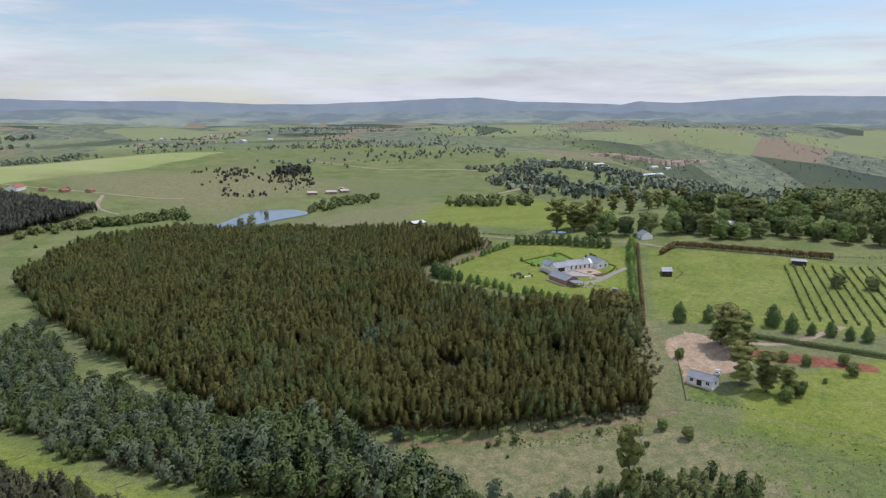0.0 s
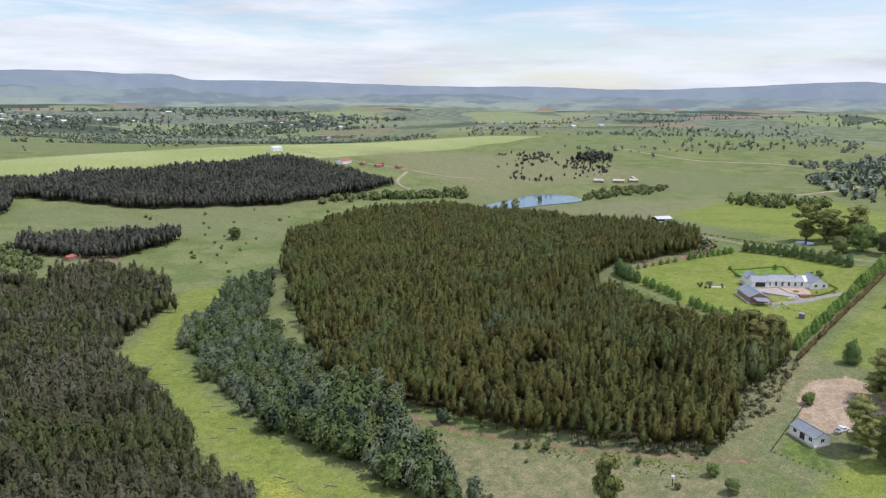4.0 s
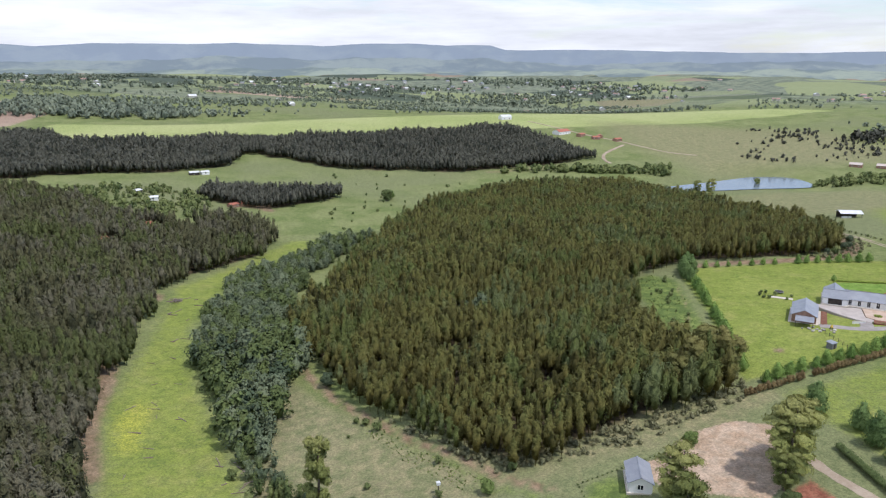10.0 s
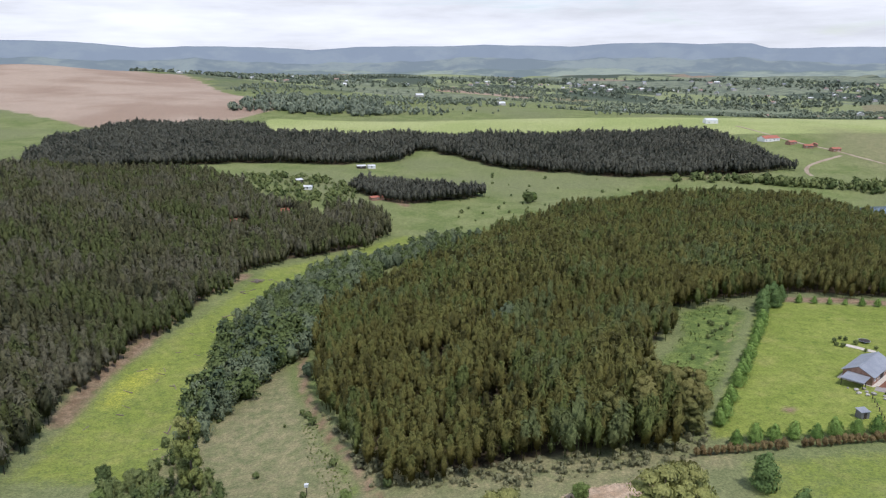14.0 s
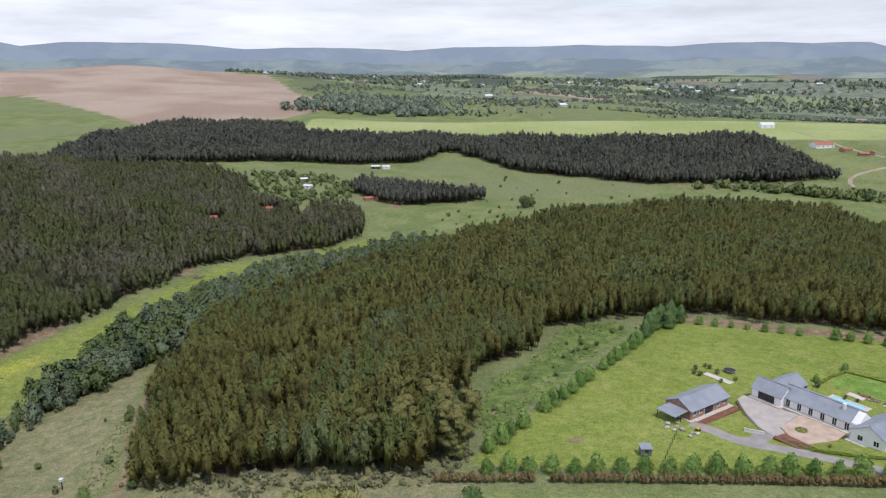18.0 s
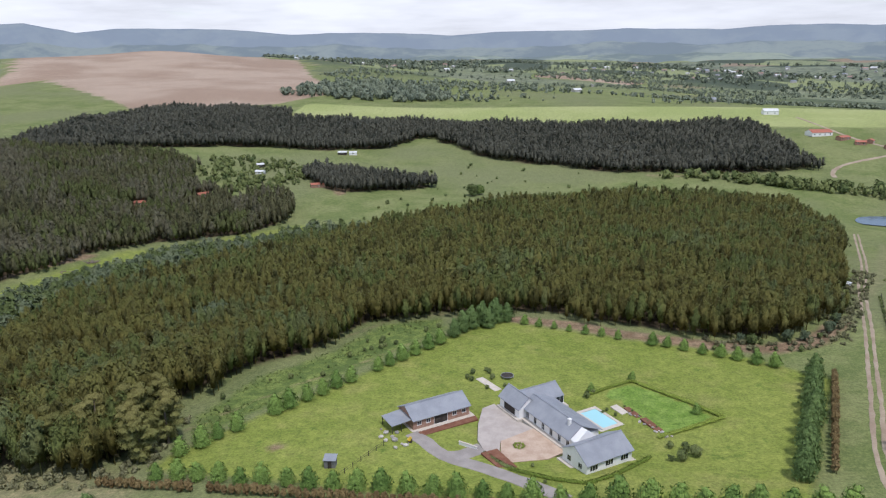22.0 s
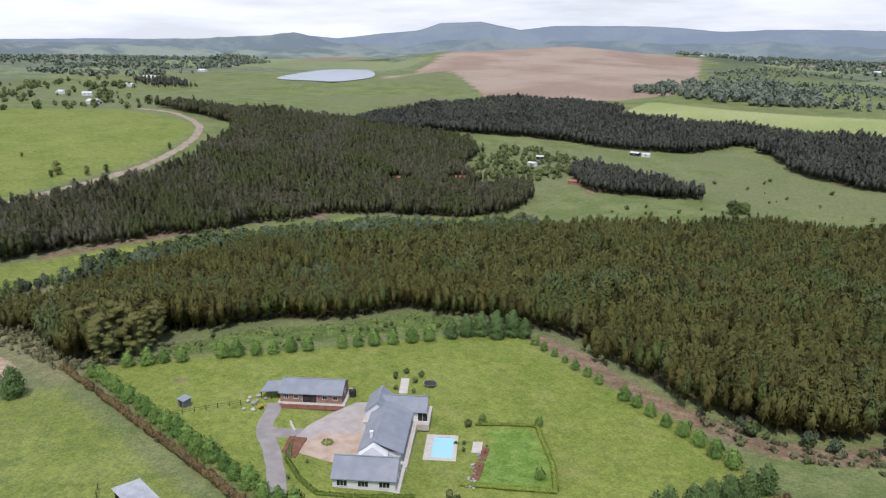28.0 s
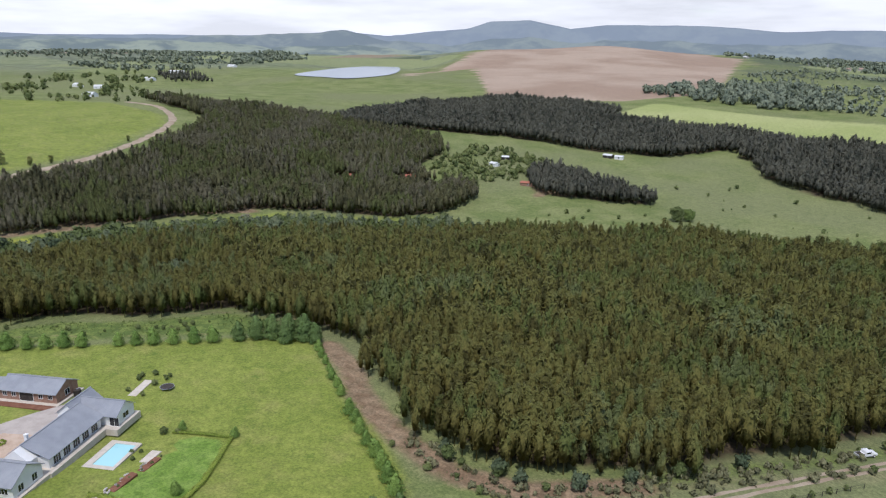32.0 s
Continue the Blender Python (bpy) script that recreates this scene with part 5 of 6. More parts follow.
for k in range(13):
    t = k / 12
    plant(FIRS_DARK[k % 2], 747.6 - 19 * t + R2.uniform(-0.7, 0.7), 845.5 - 58 * t, R2.uniform(0.66, 0.85), label="dark green conifer in the lawn's boundary row")
for x, y, s in ((646, 862, 0.8), (648, 867, 0.95), (650, 871, 1.0), (653, 875, 1.05), (657, 878, 1.1), (661, 879.5, 0.85), (655.5, 872.5, 0.9)):
    plant(FIRS_DARK[0], x, y, s * 0.9, label="tall dark green conifer at the lawn's corner")
# brown hedge along the lane
x = 586.0
while x < 733:
    if not 608 < x < 610.5:
        plant(R2.choice(BROWN), x, 769.6 + R2.uniform(-0.25, 0.25), R2.uniform(0.85, 1.2))
    x += 1.6
for k in range(30):
    t = k / 29
    plant(BROWN[k % 3], 734.7 + 17 * t, 790 + 54 * t, R2.uniform(0.9, 1.25))
for k in range(66):
    t = k / 65
    x, y = 709 + 19 * min(t * 4, 1) - 20 * max(0, (t - 0.25) / 0.75), 757 - 9 * min(t * 4, 1) - 80 * max(0, (t - 0.25) / 0.75)
    plant(BROWN[k % 3], x, y, R2.uniform(1.35, 1.8), label="tall rust-brown boundary hedge shrub beside the field")
for k in range(22):
    plant(SHRUBS[k % 3], 761 + 32 * k / 21, 826 + 100 * k / 21, R2.uniform(0.5, 0.75), label="low clipped green hedge shrub along the track")

# conifers and gums near the cottage
for k, (x, y, s) in enumerate(((595, 755, 1.0), (597, 743, 0.85), (594, 736, 1.05), (591, 729, 0.9), (596, 718, 1.1), (590, 712, 0.9), (588, 705, 0.6), (588, 698, 0.75), (585, 692, 0.65), (584, 686, 0.75))):
    plant(FIRS_DARK[k % 2], x, y, s)
for x, y, s in ((572, 741, 1.05), (566, 737, 1.1), (536.6, 738.7, 0.95), (532.4, 731.5, 0.85), (561, 733, 0.6), (531.1, 725.1, 0.6)):
    plant(GUMS[int(x) % 3], x, y, s)
for x, y, s in ((557, 727.5, 0.45), (559, 721, 0.4), (556, 714, 0.42), (549, 701, 0.5), (559, 701, 0.45), (530.0, 721.9, 0.4), (526.2, 726.3, 0.5), (534.8, 719.7, 0.35), (541.4, 711.3, 0.2), (556, 757.5, 0.42)):
    plant(ROUND[int(x) % 3], x, y, s, label="small dark-leaved tree on the open grass")
# garden and farmyard trees beyond the lawn
for k, (x, y, s) in enumerate(((782, 823, 1.4), (778, 811, 1.25), (786, 799, 1.35), (779, 805, 0.9), (790, 812, 1.1), (800, 800, 1.0), (877, 786, 0.9), (865, 773, 1.0), (890, 758, 1.0), (924, 743, 0.95), (952, 726, 1.0), (905, 750, 0.9), (1048, 776, 0.9))):
    plant(GUMS[k % 3], x, y, s)
for k, (x, y, s) in enumerate(((754, 798, 0.85), (763, 789, 1.1), (760, 777, 1.2), (764, 763, 1.3), (766, 748, 1.35), (770, 738, 1.1), (765, 728, 0.9), (768, 716, 0.8), (764, 706, 0.75), (760, 696, 0.9), (804, 711, 1.0), (806, 701, 1.1), (839, 686, 1.2), (798, 680, 1.2), (770, 684, 1.0), (762, 676, 1.0), (803, 663, 1.1), (783, 648, 1.2), (787, 636, 1.2), (770, 655, 1.1), (755, 664, 0.8), (760, 640, 1.0), (830, 740, 1.2), (850, 720, 1.3), (870, 700, 1.2), (845, 660, 1.3), (880, 640, 1.2), (900, 690, 1.1), (750, 650, 0.9), (748, 632, 1.0), (820, 620, 1.2))):
    plant(ROUND[k % 3], x, y, s * R2.uniform(1.05, 1.5))
for k in range(64):
    x, y = R2.uniform(750, 900), R2.uniform(560, 730)
    plant((ROUND if k % 3 else GUMS)[k % 3], x, y, R2.uniform(0.8, 1.3) * (1 if k % 3 else 0.8), label="tall shade tree in the belt behind the farmyard")
# on the dry slope
LONE = make_tree("lone_gum_tree", "tall solitary gum tree with a straight pale trunk on the slope", "tree", 23.5, lobes_gum(23.5, 4.0, R2, 60, 0.16), 4600, 0.42, M_GUMTREE, 301, 0.34)
plant(LONE, 466, 776.5, 1.0)
for k, (x, y, s) in enumerate(((460.5, 818.7, 0.6), (458.3, 832.7, 0.9), (452.6, 812.6, 1.5), (449.2, 805.5, 1.4), (455.9, 800.2, 1.3), (459.2, 795.0, 1.4), (483.6, 844.8, 1.5), (488.8, 832.9, 0.8), (488.0, 814.5, 1.1), (490.0, 809.7, 1.3), (485.9, 817.2, 0.9), (481.8, 810.8, 0.5), (479.5, 783.8, 0.9), (493.5, 770.9, 0.9), (498.9, 784.8, 1.1), (472.9, 776.2, 0.8), (477.0, 770.8, 0.9), (513.4, 771.2, 1.4), (464.5, 782.0, 1.3), (457.8, 775.0, 1.5), (470.5, 766.5, 1.2), (451.1, 767.6, 1.5), (444.6, 777.8, 1.3))):
    plant((SHRUBS_BLUE if k in (6, 4, 5, 18, 19, 21) else SHRUBS)[k % 2], x, y, s)
for k, (x, y, s) in enumerate(((449.1, 782.9, 0.55), (456.7, 776.3, 0.5), (464.1, 768.3, 0.55), (453.3, 768.8, 0.6), (444.6, 773.9, 0.5), (440.2, 786.6, 0.45), (447.7, 758.6, 0.55), (457.4, 758.5, 0.5))):
    plant(ROUND[k % 3], x, y, s, label="rounded dark tree in a thicket on the slope")
plant(ROUND[0], 499, 759, 0.42, label="small dense green tree beside the track")
plant(ROUND[1], 504, 766, 0.38, label="small dense green tree beside the track")
for k, (x, y, s) in enumerate(((589, 780, 0.95), (585, 786, 1.05), (591, 788, 0.9), (584, 797, 0.85), (578, 781, 1.0), (569, 779, 0.9))):
    plant(GUMS_DARK[k % 2], x, y, s)
for k in range(22):
    t = R2.random()
    x, y = 592 + 50 * t + R2.uniform(-6, 6), 800 + 78 * t + R2.uniform(-5, 8)
    if not inside(MAIN_WOOD, np.array(x), np.array(y)) and not inside(LAWN, np.array(x), np.array(y)):
        plant(SHRUBS[k % 3], x, y, R2.uniform(0.35, 0.9), label="low scrubby bush in the rough strip by the plantation")
for k in range(16):
    t = R2.random()
    x, y = 725 + 75 * t + R2.uniform(-4, 10), 864 + 100 * t + R2.uniform(-10, 4)
    if not inside(MAIN_WOOD, np.array(x), np.array(y)):
        plant(SHRUBS[k % 3], x, y, R2.uniform(0.5, 1.4), label="low scrubby bush in the rough strip by the plantation")
for k, (x, y, s) in enumerate(((733, 868.5, 0.9), (736, 867, 1.1), (739, 868, 0.8), (747, 871, 1.2), (752, 872, 1.0), (757, 874, 0.9), (761, 879, 1.2), (766, 889, 1.1), (749, 863.6, 0.9), (770, 900, 1.0), (776, 915, 1.1), (742, 864, 0.6))):
    plant((SHRUBS_BLUE if k % 3 < 2 else SHRUBS)[k % 2], x, y, s, label="silvery grey-green shrub at the plantation's edge")
# row of tiny plants that edges the cottage plot
for k in range(24):
    t = k / 23
    plant(SHRUBS[k % 3], 523.5 + 32 * t, 757.6 + 0.6 * t, 0.24, label="tiny dark border plant in a row")
for k in range(12):
    plant(SHRUBS[k % 3], 523.2 - 4.5 * k / 11, 756.4 - 19 * k / 11, 0.24, label="tiny dark border plant in a row")

# dam and meadow trees
for x, y, s in ((880, 1124, 0.75), (890, 1118, 0.85)):
    plant(GUMS[int(x) % 3], x, y, s)
plant(ROUND[0], 972, 1146, 0.6, label="small tree standing at the water of the dam", sink=0.0)
for x, y, s in ((304, 860, 0.55), (308, 855, 0.3), (311, 875, 0.38), (309, 888, 0.35), (245, 857, 0.2), (264, 952, 0.3)):
    plant(GUMS[int(y) % 3], x, y, s, label="slender young tree standing in the pasture")
plant(ROUND[2], 606, 1166, 0.95, label="dense dark bush clump in the grass valley")
plant(ROUND[1], 611, 1172, 0.8, label="dense dark bush clump in the grass valley")
plant(ROUND[0], 766, 1270, 0.45, label="round dark bush before the dark plantation")


# ---------- scattered far growth ----------
def sprinkle(name, poly, count, h0, h1, material, seed, label, templates=None, keep=None):
    rng = np.random.default_rng(seed)
    p = np.array(poly, float)
    out = []
    while len(out) < count:
        q = rng.uniform(p.min(0), p.max(0), (count * 3, 2))
        q = q[inside(poly, q[:, 0], q[:, 1])]
        if keep is not None:
            q = q[keep(q[:, 0], q[:, 1], rng)]
        out += list(q)
    q = np.array(out[:count])
    pl = np.stack([q[:, 0], q[:, 1], ground(q[:, 0], q[:, 1])], 1)
    return stand(name, pl, rng.uniform(h0, h1, count), rng.uniform(0.8, 1.5, count), material, templates or T_BALL_FAR, seed, label, "bushes")


def patchy(scale, level):
    def keep(x, y, rng):
        return np.sin(x / scale + 1.7 * np.sin(y / scale * 0.8)) * np.cos(y / scale * 1.3 + np.sin(x / scale * 0.6)) + rng.normal(0, 0.3, x.size) > level
    return keep


sprinkle("bush_line", [(740, 1250), (800, 1238), (860, 1208), (910, 1196), (925, 1215), (870, 1232), (800, 1258)], 130, 3, 8, M_BUSH, 401, "line of dark bushes between plantation and dam", T_BALL_MID)
sprinkle("dam_hedge", [(1000, 1108), (1075, 1066), (1150, 1075), (1100, 1110), (1040, 1130)], 110, 3, 7, M_BUSH, 402, "dark thicket beside the dam and farmsteads", T_BALL_MID)
sprinkle("slope_bushes", [(1030, 1215), (1160, 1175), (1290, 1235), (1300, 1330), (1180, 1380), (1060, 1300)], 170, 2, 5, M_PINE, 403, "scattered thorn bushes on the far slope", keep=patchy(30, 0.0))
sprinkle("soil_ridge_trees", [(1240, 1240), (1300, 1240), (1330, 1260), (1290, 1290), (1240, 1280)], 50, 4, 10, M_PINE, 404, "small dark trees on the ridge")
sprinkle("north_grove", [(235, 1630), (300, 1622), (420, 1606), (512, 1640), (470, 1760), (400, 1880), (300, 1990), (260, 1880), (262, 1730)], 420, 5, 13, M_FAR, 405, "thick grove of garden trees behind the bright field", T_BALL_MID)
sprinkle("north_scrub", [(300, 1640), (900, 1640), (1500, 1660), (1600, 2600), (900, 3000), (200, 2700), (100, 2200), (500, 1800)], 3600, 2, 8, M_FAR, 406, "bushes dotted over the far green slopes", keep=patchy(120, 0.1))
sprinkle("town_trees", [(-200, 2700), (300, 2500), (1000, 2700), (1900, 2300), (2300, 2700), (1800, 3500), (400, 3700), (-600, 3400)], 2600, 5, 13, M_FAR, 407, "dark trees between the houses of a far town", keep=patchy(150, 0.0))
sprinkle("clearing_bushes", [(396, 1150), (420, 1122), (455, 1118), (474, 1160), (470, 1215), (420, 1235), (372, 1215)], 260, 1.2, 5.5, M_BUSH, 408, "green bushes in the clearing between the plantations", T_BALL_MID)
sprinkle("west_farm_trees", [(-120, 930), (60, 900), (70, 1010), (-40, 1110), (-350, 1230), (-620, 1250), (-600, 1050), (-300, 960)], 120, 4, 10, M_BUSH, 409, "farmstead trees beyond the pasture", T_BALL_MID, patchy(45, 0.15))
sprinkle("west_dark_block", [(-333, 1206), (-301, 1266), (-495, 1313), (-520, 1250)], 170, 8, 12, M_PINE, 410, "dark square grove beyond the pasture", T_GUM_FAR)
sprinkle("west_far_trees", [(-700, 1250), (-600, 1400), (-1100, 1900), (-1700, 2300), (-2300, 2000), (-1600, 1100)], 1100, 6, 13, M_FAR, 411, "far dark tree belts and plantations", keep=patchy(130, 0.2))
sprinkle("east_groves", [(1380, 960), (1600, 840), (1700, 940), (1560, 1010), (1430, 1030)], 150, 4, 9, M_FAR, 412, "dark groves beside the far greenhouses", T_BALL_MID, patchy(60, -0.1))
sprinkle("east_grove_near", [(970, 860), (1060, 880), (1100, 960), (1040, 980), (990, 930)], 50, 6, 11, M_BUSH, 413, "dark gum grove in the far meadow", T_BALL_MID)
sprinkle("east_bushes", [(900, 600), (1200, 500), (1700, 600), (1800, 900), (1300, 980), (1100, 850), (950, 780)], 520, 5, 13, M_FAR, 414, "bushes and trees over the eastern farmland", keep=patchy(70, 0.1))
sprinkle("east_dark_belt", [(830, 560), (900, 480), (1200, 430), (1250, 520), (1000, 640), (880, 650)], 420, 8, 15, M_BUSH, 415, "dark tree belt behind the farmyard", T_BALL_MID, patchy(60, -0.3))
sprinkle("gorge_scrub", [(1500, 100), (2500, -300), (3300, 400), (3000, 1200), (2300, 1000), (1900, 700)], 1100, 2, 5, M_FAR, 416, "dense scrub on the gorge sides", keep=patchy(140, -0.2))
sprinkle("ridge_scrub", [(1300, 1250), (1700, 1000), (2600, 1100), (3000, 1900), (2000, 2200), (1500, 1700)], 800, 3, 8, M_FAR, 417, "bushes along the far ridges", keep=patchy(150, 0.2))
T_LOW = [crown_template(RNG, 10, "ball", 0.4) for _ in range(5)]
sprinkle("bracken", [(590, 800), (596, 826), (610, 845), (618, 872), (638, 880), (642, 868), (626, 840), (608, 808), (596, 790)], 800, 0.15, 0.6, M_BRACKEN, 421, "lush green bracken between lawn border and plantation", T_LOW, patchy(9, 0.0))
sprinkle("bracken_verge", [(490.0, 814.0), (500.9, 785.5), (505.5, 771.3), (500.5, 767.5), (491.9, 789.5), (485.9, 812.9)], 220, 0.2, 0.55, M_BRACKEN, 422, "strip of green bracken beside the firebreak", T_LOW)
sprinkle("bracken_slope", [(507.9, 755.2), (514.6, 748.9), (505.9, 716.1), (489.5, 679.5), (450, 690), (463.1, 734.6), (492.7, 750.9)], 1200, 0.12, 0.45, M_BRACKEN, 423, "rough green undergrowth on the slope", T_LOW, patchy(14, 0.0))
sprinkle("wood_edge_scrub", [(489.9, 820.2), (503.9, 787.1), (509.5, 771.8), (545, 764), (585, 768), (594, 780), (590, 800), (584, 778), (560, 774), (526.9, 774.7), (503.9, 793.6)], 360, 0.3, 2.0, M_SCRUB, 424, "dull olive brushwood along the plantation's edge", T_BALL_MID)
sprinkle("east_edge_scrub", [(721.6, 869.0), (739.5, 867.9), (755.9, 871.8), (802, 978), (810, 975), (764.0, 868.3), (743.5, 861.8), (725.4, 863.9)], 300, 0.3, 2.0, M_SCRUB, 425, "dull grey-green brushwood along the plantation's edge", T_BALL_MID)
sprinkle("valley_tufts", [(411.7, 793.7), (408.9, 864.5), (415.6, 930.4), (444.1, 993.5), (457.3, 989.9), (423.9, 921.4), (422.1, 872.9), (424.4, 839.0), (451.2, 772.6)], 160, 0.12, 0.35, M_BRACKEN, 426, "low weeds in the grass valley", T_LOW, patchy(10, 0.0))
sprinkle("meadow_bushes", [(520, 1050), (640, 1160), (800, 1220), (700, 1255), (560, 1300), (500, 1230), (540, 1130)], 40, 1, 3, M_BUSH, 418, "few low bushes in the grass valley")


# ---------- buildings beyond the lawn ----------
def simple_house(name, x, y, turn, w, d, eave, ridge, wall_m, roof_m, label, category="house", windows=2, group=""):
    h = thing(name, x, y, turn, label, category, group)
    gable(h, -w / 2, w / 2, -d / 2, d / 2, eave, ridge, "x", wall_m, roof_m, 0.35, 0.0)
    for k in range(windows):
        u = -w / 2 + w * (k + 0.5) / windows
        window(h, "y-", u, -d / 2, 1.1, 1.1, 0.9)
        window(h, "y+", u, d / 2, 1.1, 1.1, 0.9)
    return h


# cottage
COT = thing("cottage", 531.2, 748.7, 59, "small white cottage with a grey sheet roof on a gravel yard", "cottage", z=gz(535.1, 750.5) + 0.2)
part("plinth", boxes((-0.4, 9.4, -5.7, 0.4, -1.2, 0.0)), M_PAVE, COT)
gable(COT, 0, 9, -5.3, 0, 2.5, 3.9, "x", M_WHITE, M_ROOF, 0.4)
window(COT, "y+", 4.6, 0.0, 1.8, 2.0, 0.03, M_WHITE, M_TIMBER, "doorway", 0)
for u in (1.6, 7.4):
    window(COT, "y+", u, 0.0, 1.2, 1.1, 0.9)
    window(COT, "y-", u, -5.3, 1.2, 1.1, 0.9)
window(COT, "x-", -2.6, 0.0, 1.2, 1.1, 0.9)


def wheel(par, x, y, z, r, w):
    bm = bmesh.new()
    bmesh.ops.create_cone(bm, cap_ends=True, segments=14, radius1=r, radius2=r, depth=w, matrix=Matrix.Translation((x, y, z)) @ Matrix.Rotation(radians(90), 4, 'X'))
    bmesh.ops.bevel(bm, geom=[e for e in bm.edges if len(e.link_faces) == 2 and any(len(f.verts) > 4 for f in e.link_faces)], offset=0.03, segments=1, affect='EDGES')
    t = part("wheel", bm, M_TIMBER, par)
    bm = bmesh.new()
    bmesh.ops.create_cone(bm, cap_ends=True, segments=10, radius1=r * 0.55, radius2=r * 0.55, depth=w + 0.03, matrix=Matrix.Translation((x, y, z)) @ Matrix.Rotation(radians(90), 4, 'X'))
    part("rim", bm, M_PALE, t)


M_CAR = plain("white_car_paint", (0.74, 0.74, 0.73), (0.80, 0.80, 0.79), 0.5, 0.25, 0.0, 3.0, 0.0, 0.5)


def pickup(x, y, turn, label):
    c = thing("pickup_truck", x, y, turn, label, "pickup truck")
    bm = bmesh.new()
    side = [(-2.55, 0.45), (2.5, 0.45), (2.55, 0.85), (2.4, 1.0), (1.35, 1.08), (0.75, 1.62), (-0.65, 1.66), (-0.85, 1.08), (-2.55, 1.05)]
    a, b = [bm.verts.new((p, -0.86, z)) for p, z in side], [bm.verts.new((p, 0.86, z)) for p, z in side]
    bm.faces.new(a)
    bm.faces.new(b[::-1])
    for i in range(len(side)):
        j = (i + 1) % len(side)
        bm.faces.new((a[j], a[i], b[i], b[j]))
    bmesh.ops.recalc_face_normals(bm, faces=bm.faces)
    bmesh.ops.bevel(bm, geom=list(bm.edges), offset=0.05, segments=1, affect='EDGES')
    part("body", bm, M_CAR, c)
    bm = bmesh.new()
    prism(bm, [(1.30, -0.72, 1.14), (1.30, 0.72, 1.14), (0.80, 0.70, 1.60), (0.80, -0.70, 1.60)], 0.03)
    part("windscreen", bm, M_GLASS, c)
    for s in (-1, 1):
        part("side_window", boxes((-0.55, 0.62, *sorted((s * 0.84, s * 0.875)), 1.12, 1.52)), M_GLASS, c)
        part("headlight", boxes((2.40, 2.56, *sorted((s * 0.55, s * 0.8)), 0.72, 0.86)), M_PALE, c)
    part("load_bed", boxes((-2.45, -0.95, -0.74, 0.74, 1.02, 1.075)), M_TIMBER, c, "dark open load bed")
    for x0 in (-1.6, 1.6):
        for s in (-1, 1):
            wheel(c, x0, s * 0.78, 0.38, 0.38, 0.24)
    return c


pickup(544.6, 745.2, -20, "white pickup truck parked on the cottage's gravel yard")
pickup(789.5, 947, 62, "white pickup truck parked on grass by the plantation")


M_SHEET = plain("weathered_sheet", (0.36, 0.36, 0.37), (0.50, 0.50, 0.50), 0.5, 0.5, 0.0, 4.0, 0.01)


def field_shelter(x, y, turn, w, d, label):
    s = thing("field_shelter", x, y, turn, label, "shelter", "field shelters")
    part("back_wall", boxes((-w / 2, w / 2, d / 2 - 0.1, d / 2, -0.5, 2.2)), M_TIMBER, s)
    for u in (-w / 2, w / 2 - 0.1):
        part("side_wall", boxes((u, u + 0.1, -d / 2, d / 2 - 0.102, -0.5, 2.35)), M_TIMBER, s)
    part("front_rail", boxes((-w / 2 + 0.1, w / 2 - 0.1, -d / 2, -d / 2 + 0.1, 1.9, 2.4)), M_TIMBER, s)
    part("roof", roof_slope(-w / 2 - 0.3, w / 2 + 0.3, d / 2 + 0.3, -d / 2 - 0.4, 2.32, 2.62, "x", 0.08), M_SHEET, s, "pale sheet roof")


field_shelter(669, 756, 0, 10.5, 4.6, "dark timber field shelter with a pale sheet roof")
field_shelter(695, 687, 80, 7, 4.5, "dark timber field shelter with a pale sheet roof")
SHED = thing("garden_shed", 633, 782, 8, "small grey timber shed on the lawn", "shed")
part("body", boxes((-1.2, 1.2, -1.0, 1.0, -0.3, 1.9)), plain("grey_boards", (0.12, 0.12, 0.125), (0.19, 0.19, 0.195), 1.5, 0.8), SHED)
part("roof", roof_slope(-1.4, 1.4, -1.2, 1.25, 1.95, 2.25, "x", 0.06), M_ROOF, SHED)
part("door", boxes((-0.4, 0.4, -1.04, -1.002, 0.0, 1.75)), M_TIMBER, SHED)

# open barn with a white roof
BARN = thing("open_barn", 838, 941, -30, "open-sided barn with a bright white sheet roof in the meadow", "barn")
for u in (-6, -2, 2, 6):
    for v in (-4, 4):
        part("post", boxes((u - 0.12, u + 0.12, v - 0.12, v + 0.12, -0.6, 3.2)), M_TIMBER, BARN)
part("back_wall", boxes((-5.8, 5.8, 3.86, 3.98, -0.5, 3.1)), M_TIMBER, BARN)
for ya in (-4.6, 4.6):
    part("roof_slope", roof_slope(-6.8, 6.8, ya, 0, 3.1, 4.6, "x", 0.1), M_PALE, BARN)
part("wall", boxes((-5.8, 0, -4.0, -3.9, -0.5, 1.4)), M_WHITE, BARN)

# homestead behind the garden trees
simple_house("homestead", 779, 733, 80, 15, 8, 2.9, 5.2, M_WHITE, M_PALE, "white homestead with pale sheet roof among tall trees", windows=4)
simple_house("homestead", 790, 714, 95, 20, 8, 2.9, 5.0, M_WHITE, M_PALE, "long white farm building with pale sheet roof among trees", windows=5)
simple_house("homestead", 752, 765, 20, 9, 7, 2.8, 4.8, M_WHITE, M_ROOF, "white gatehouse under tall trees by the lane", windows=2)
# farmsteads beyond the dam
for x, y, turn, w in ((1121, 1160, -60, 12), (1140, 1142, -62, 14), (1157, 1131, -50, 11), (1171, 1140, 20, 9)):
    simple_house("farmstead", x, y, turn, w, 7, 2.8, 4.6, M_BRICK, plain("pale_tile", (0.50, 0.42, 0.36), (0.60, 0.52, 0.46), 0.6, 0.8), "brick farmstead with a weathered pale roof beyond the dam", group="farmsteads by the dam")
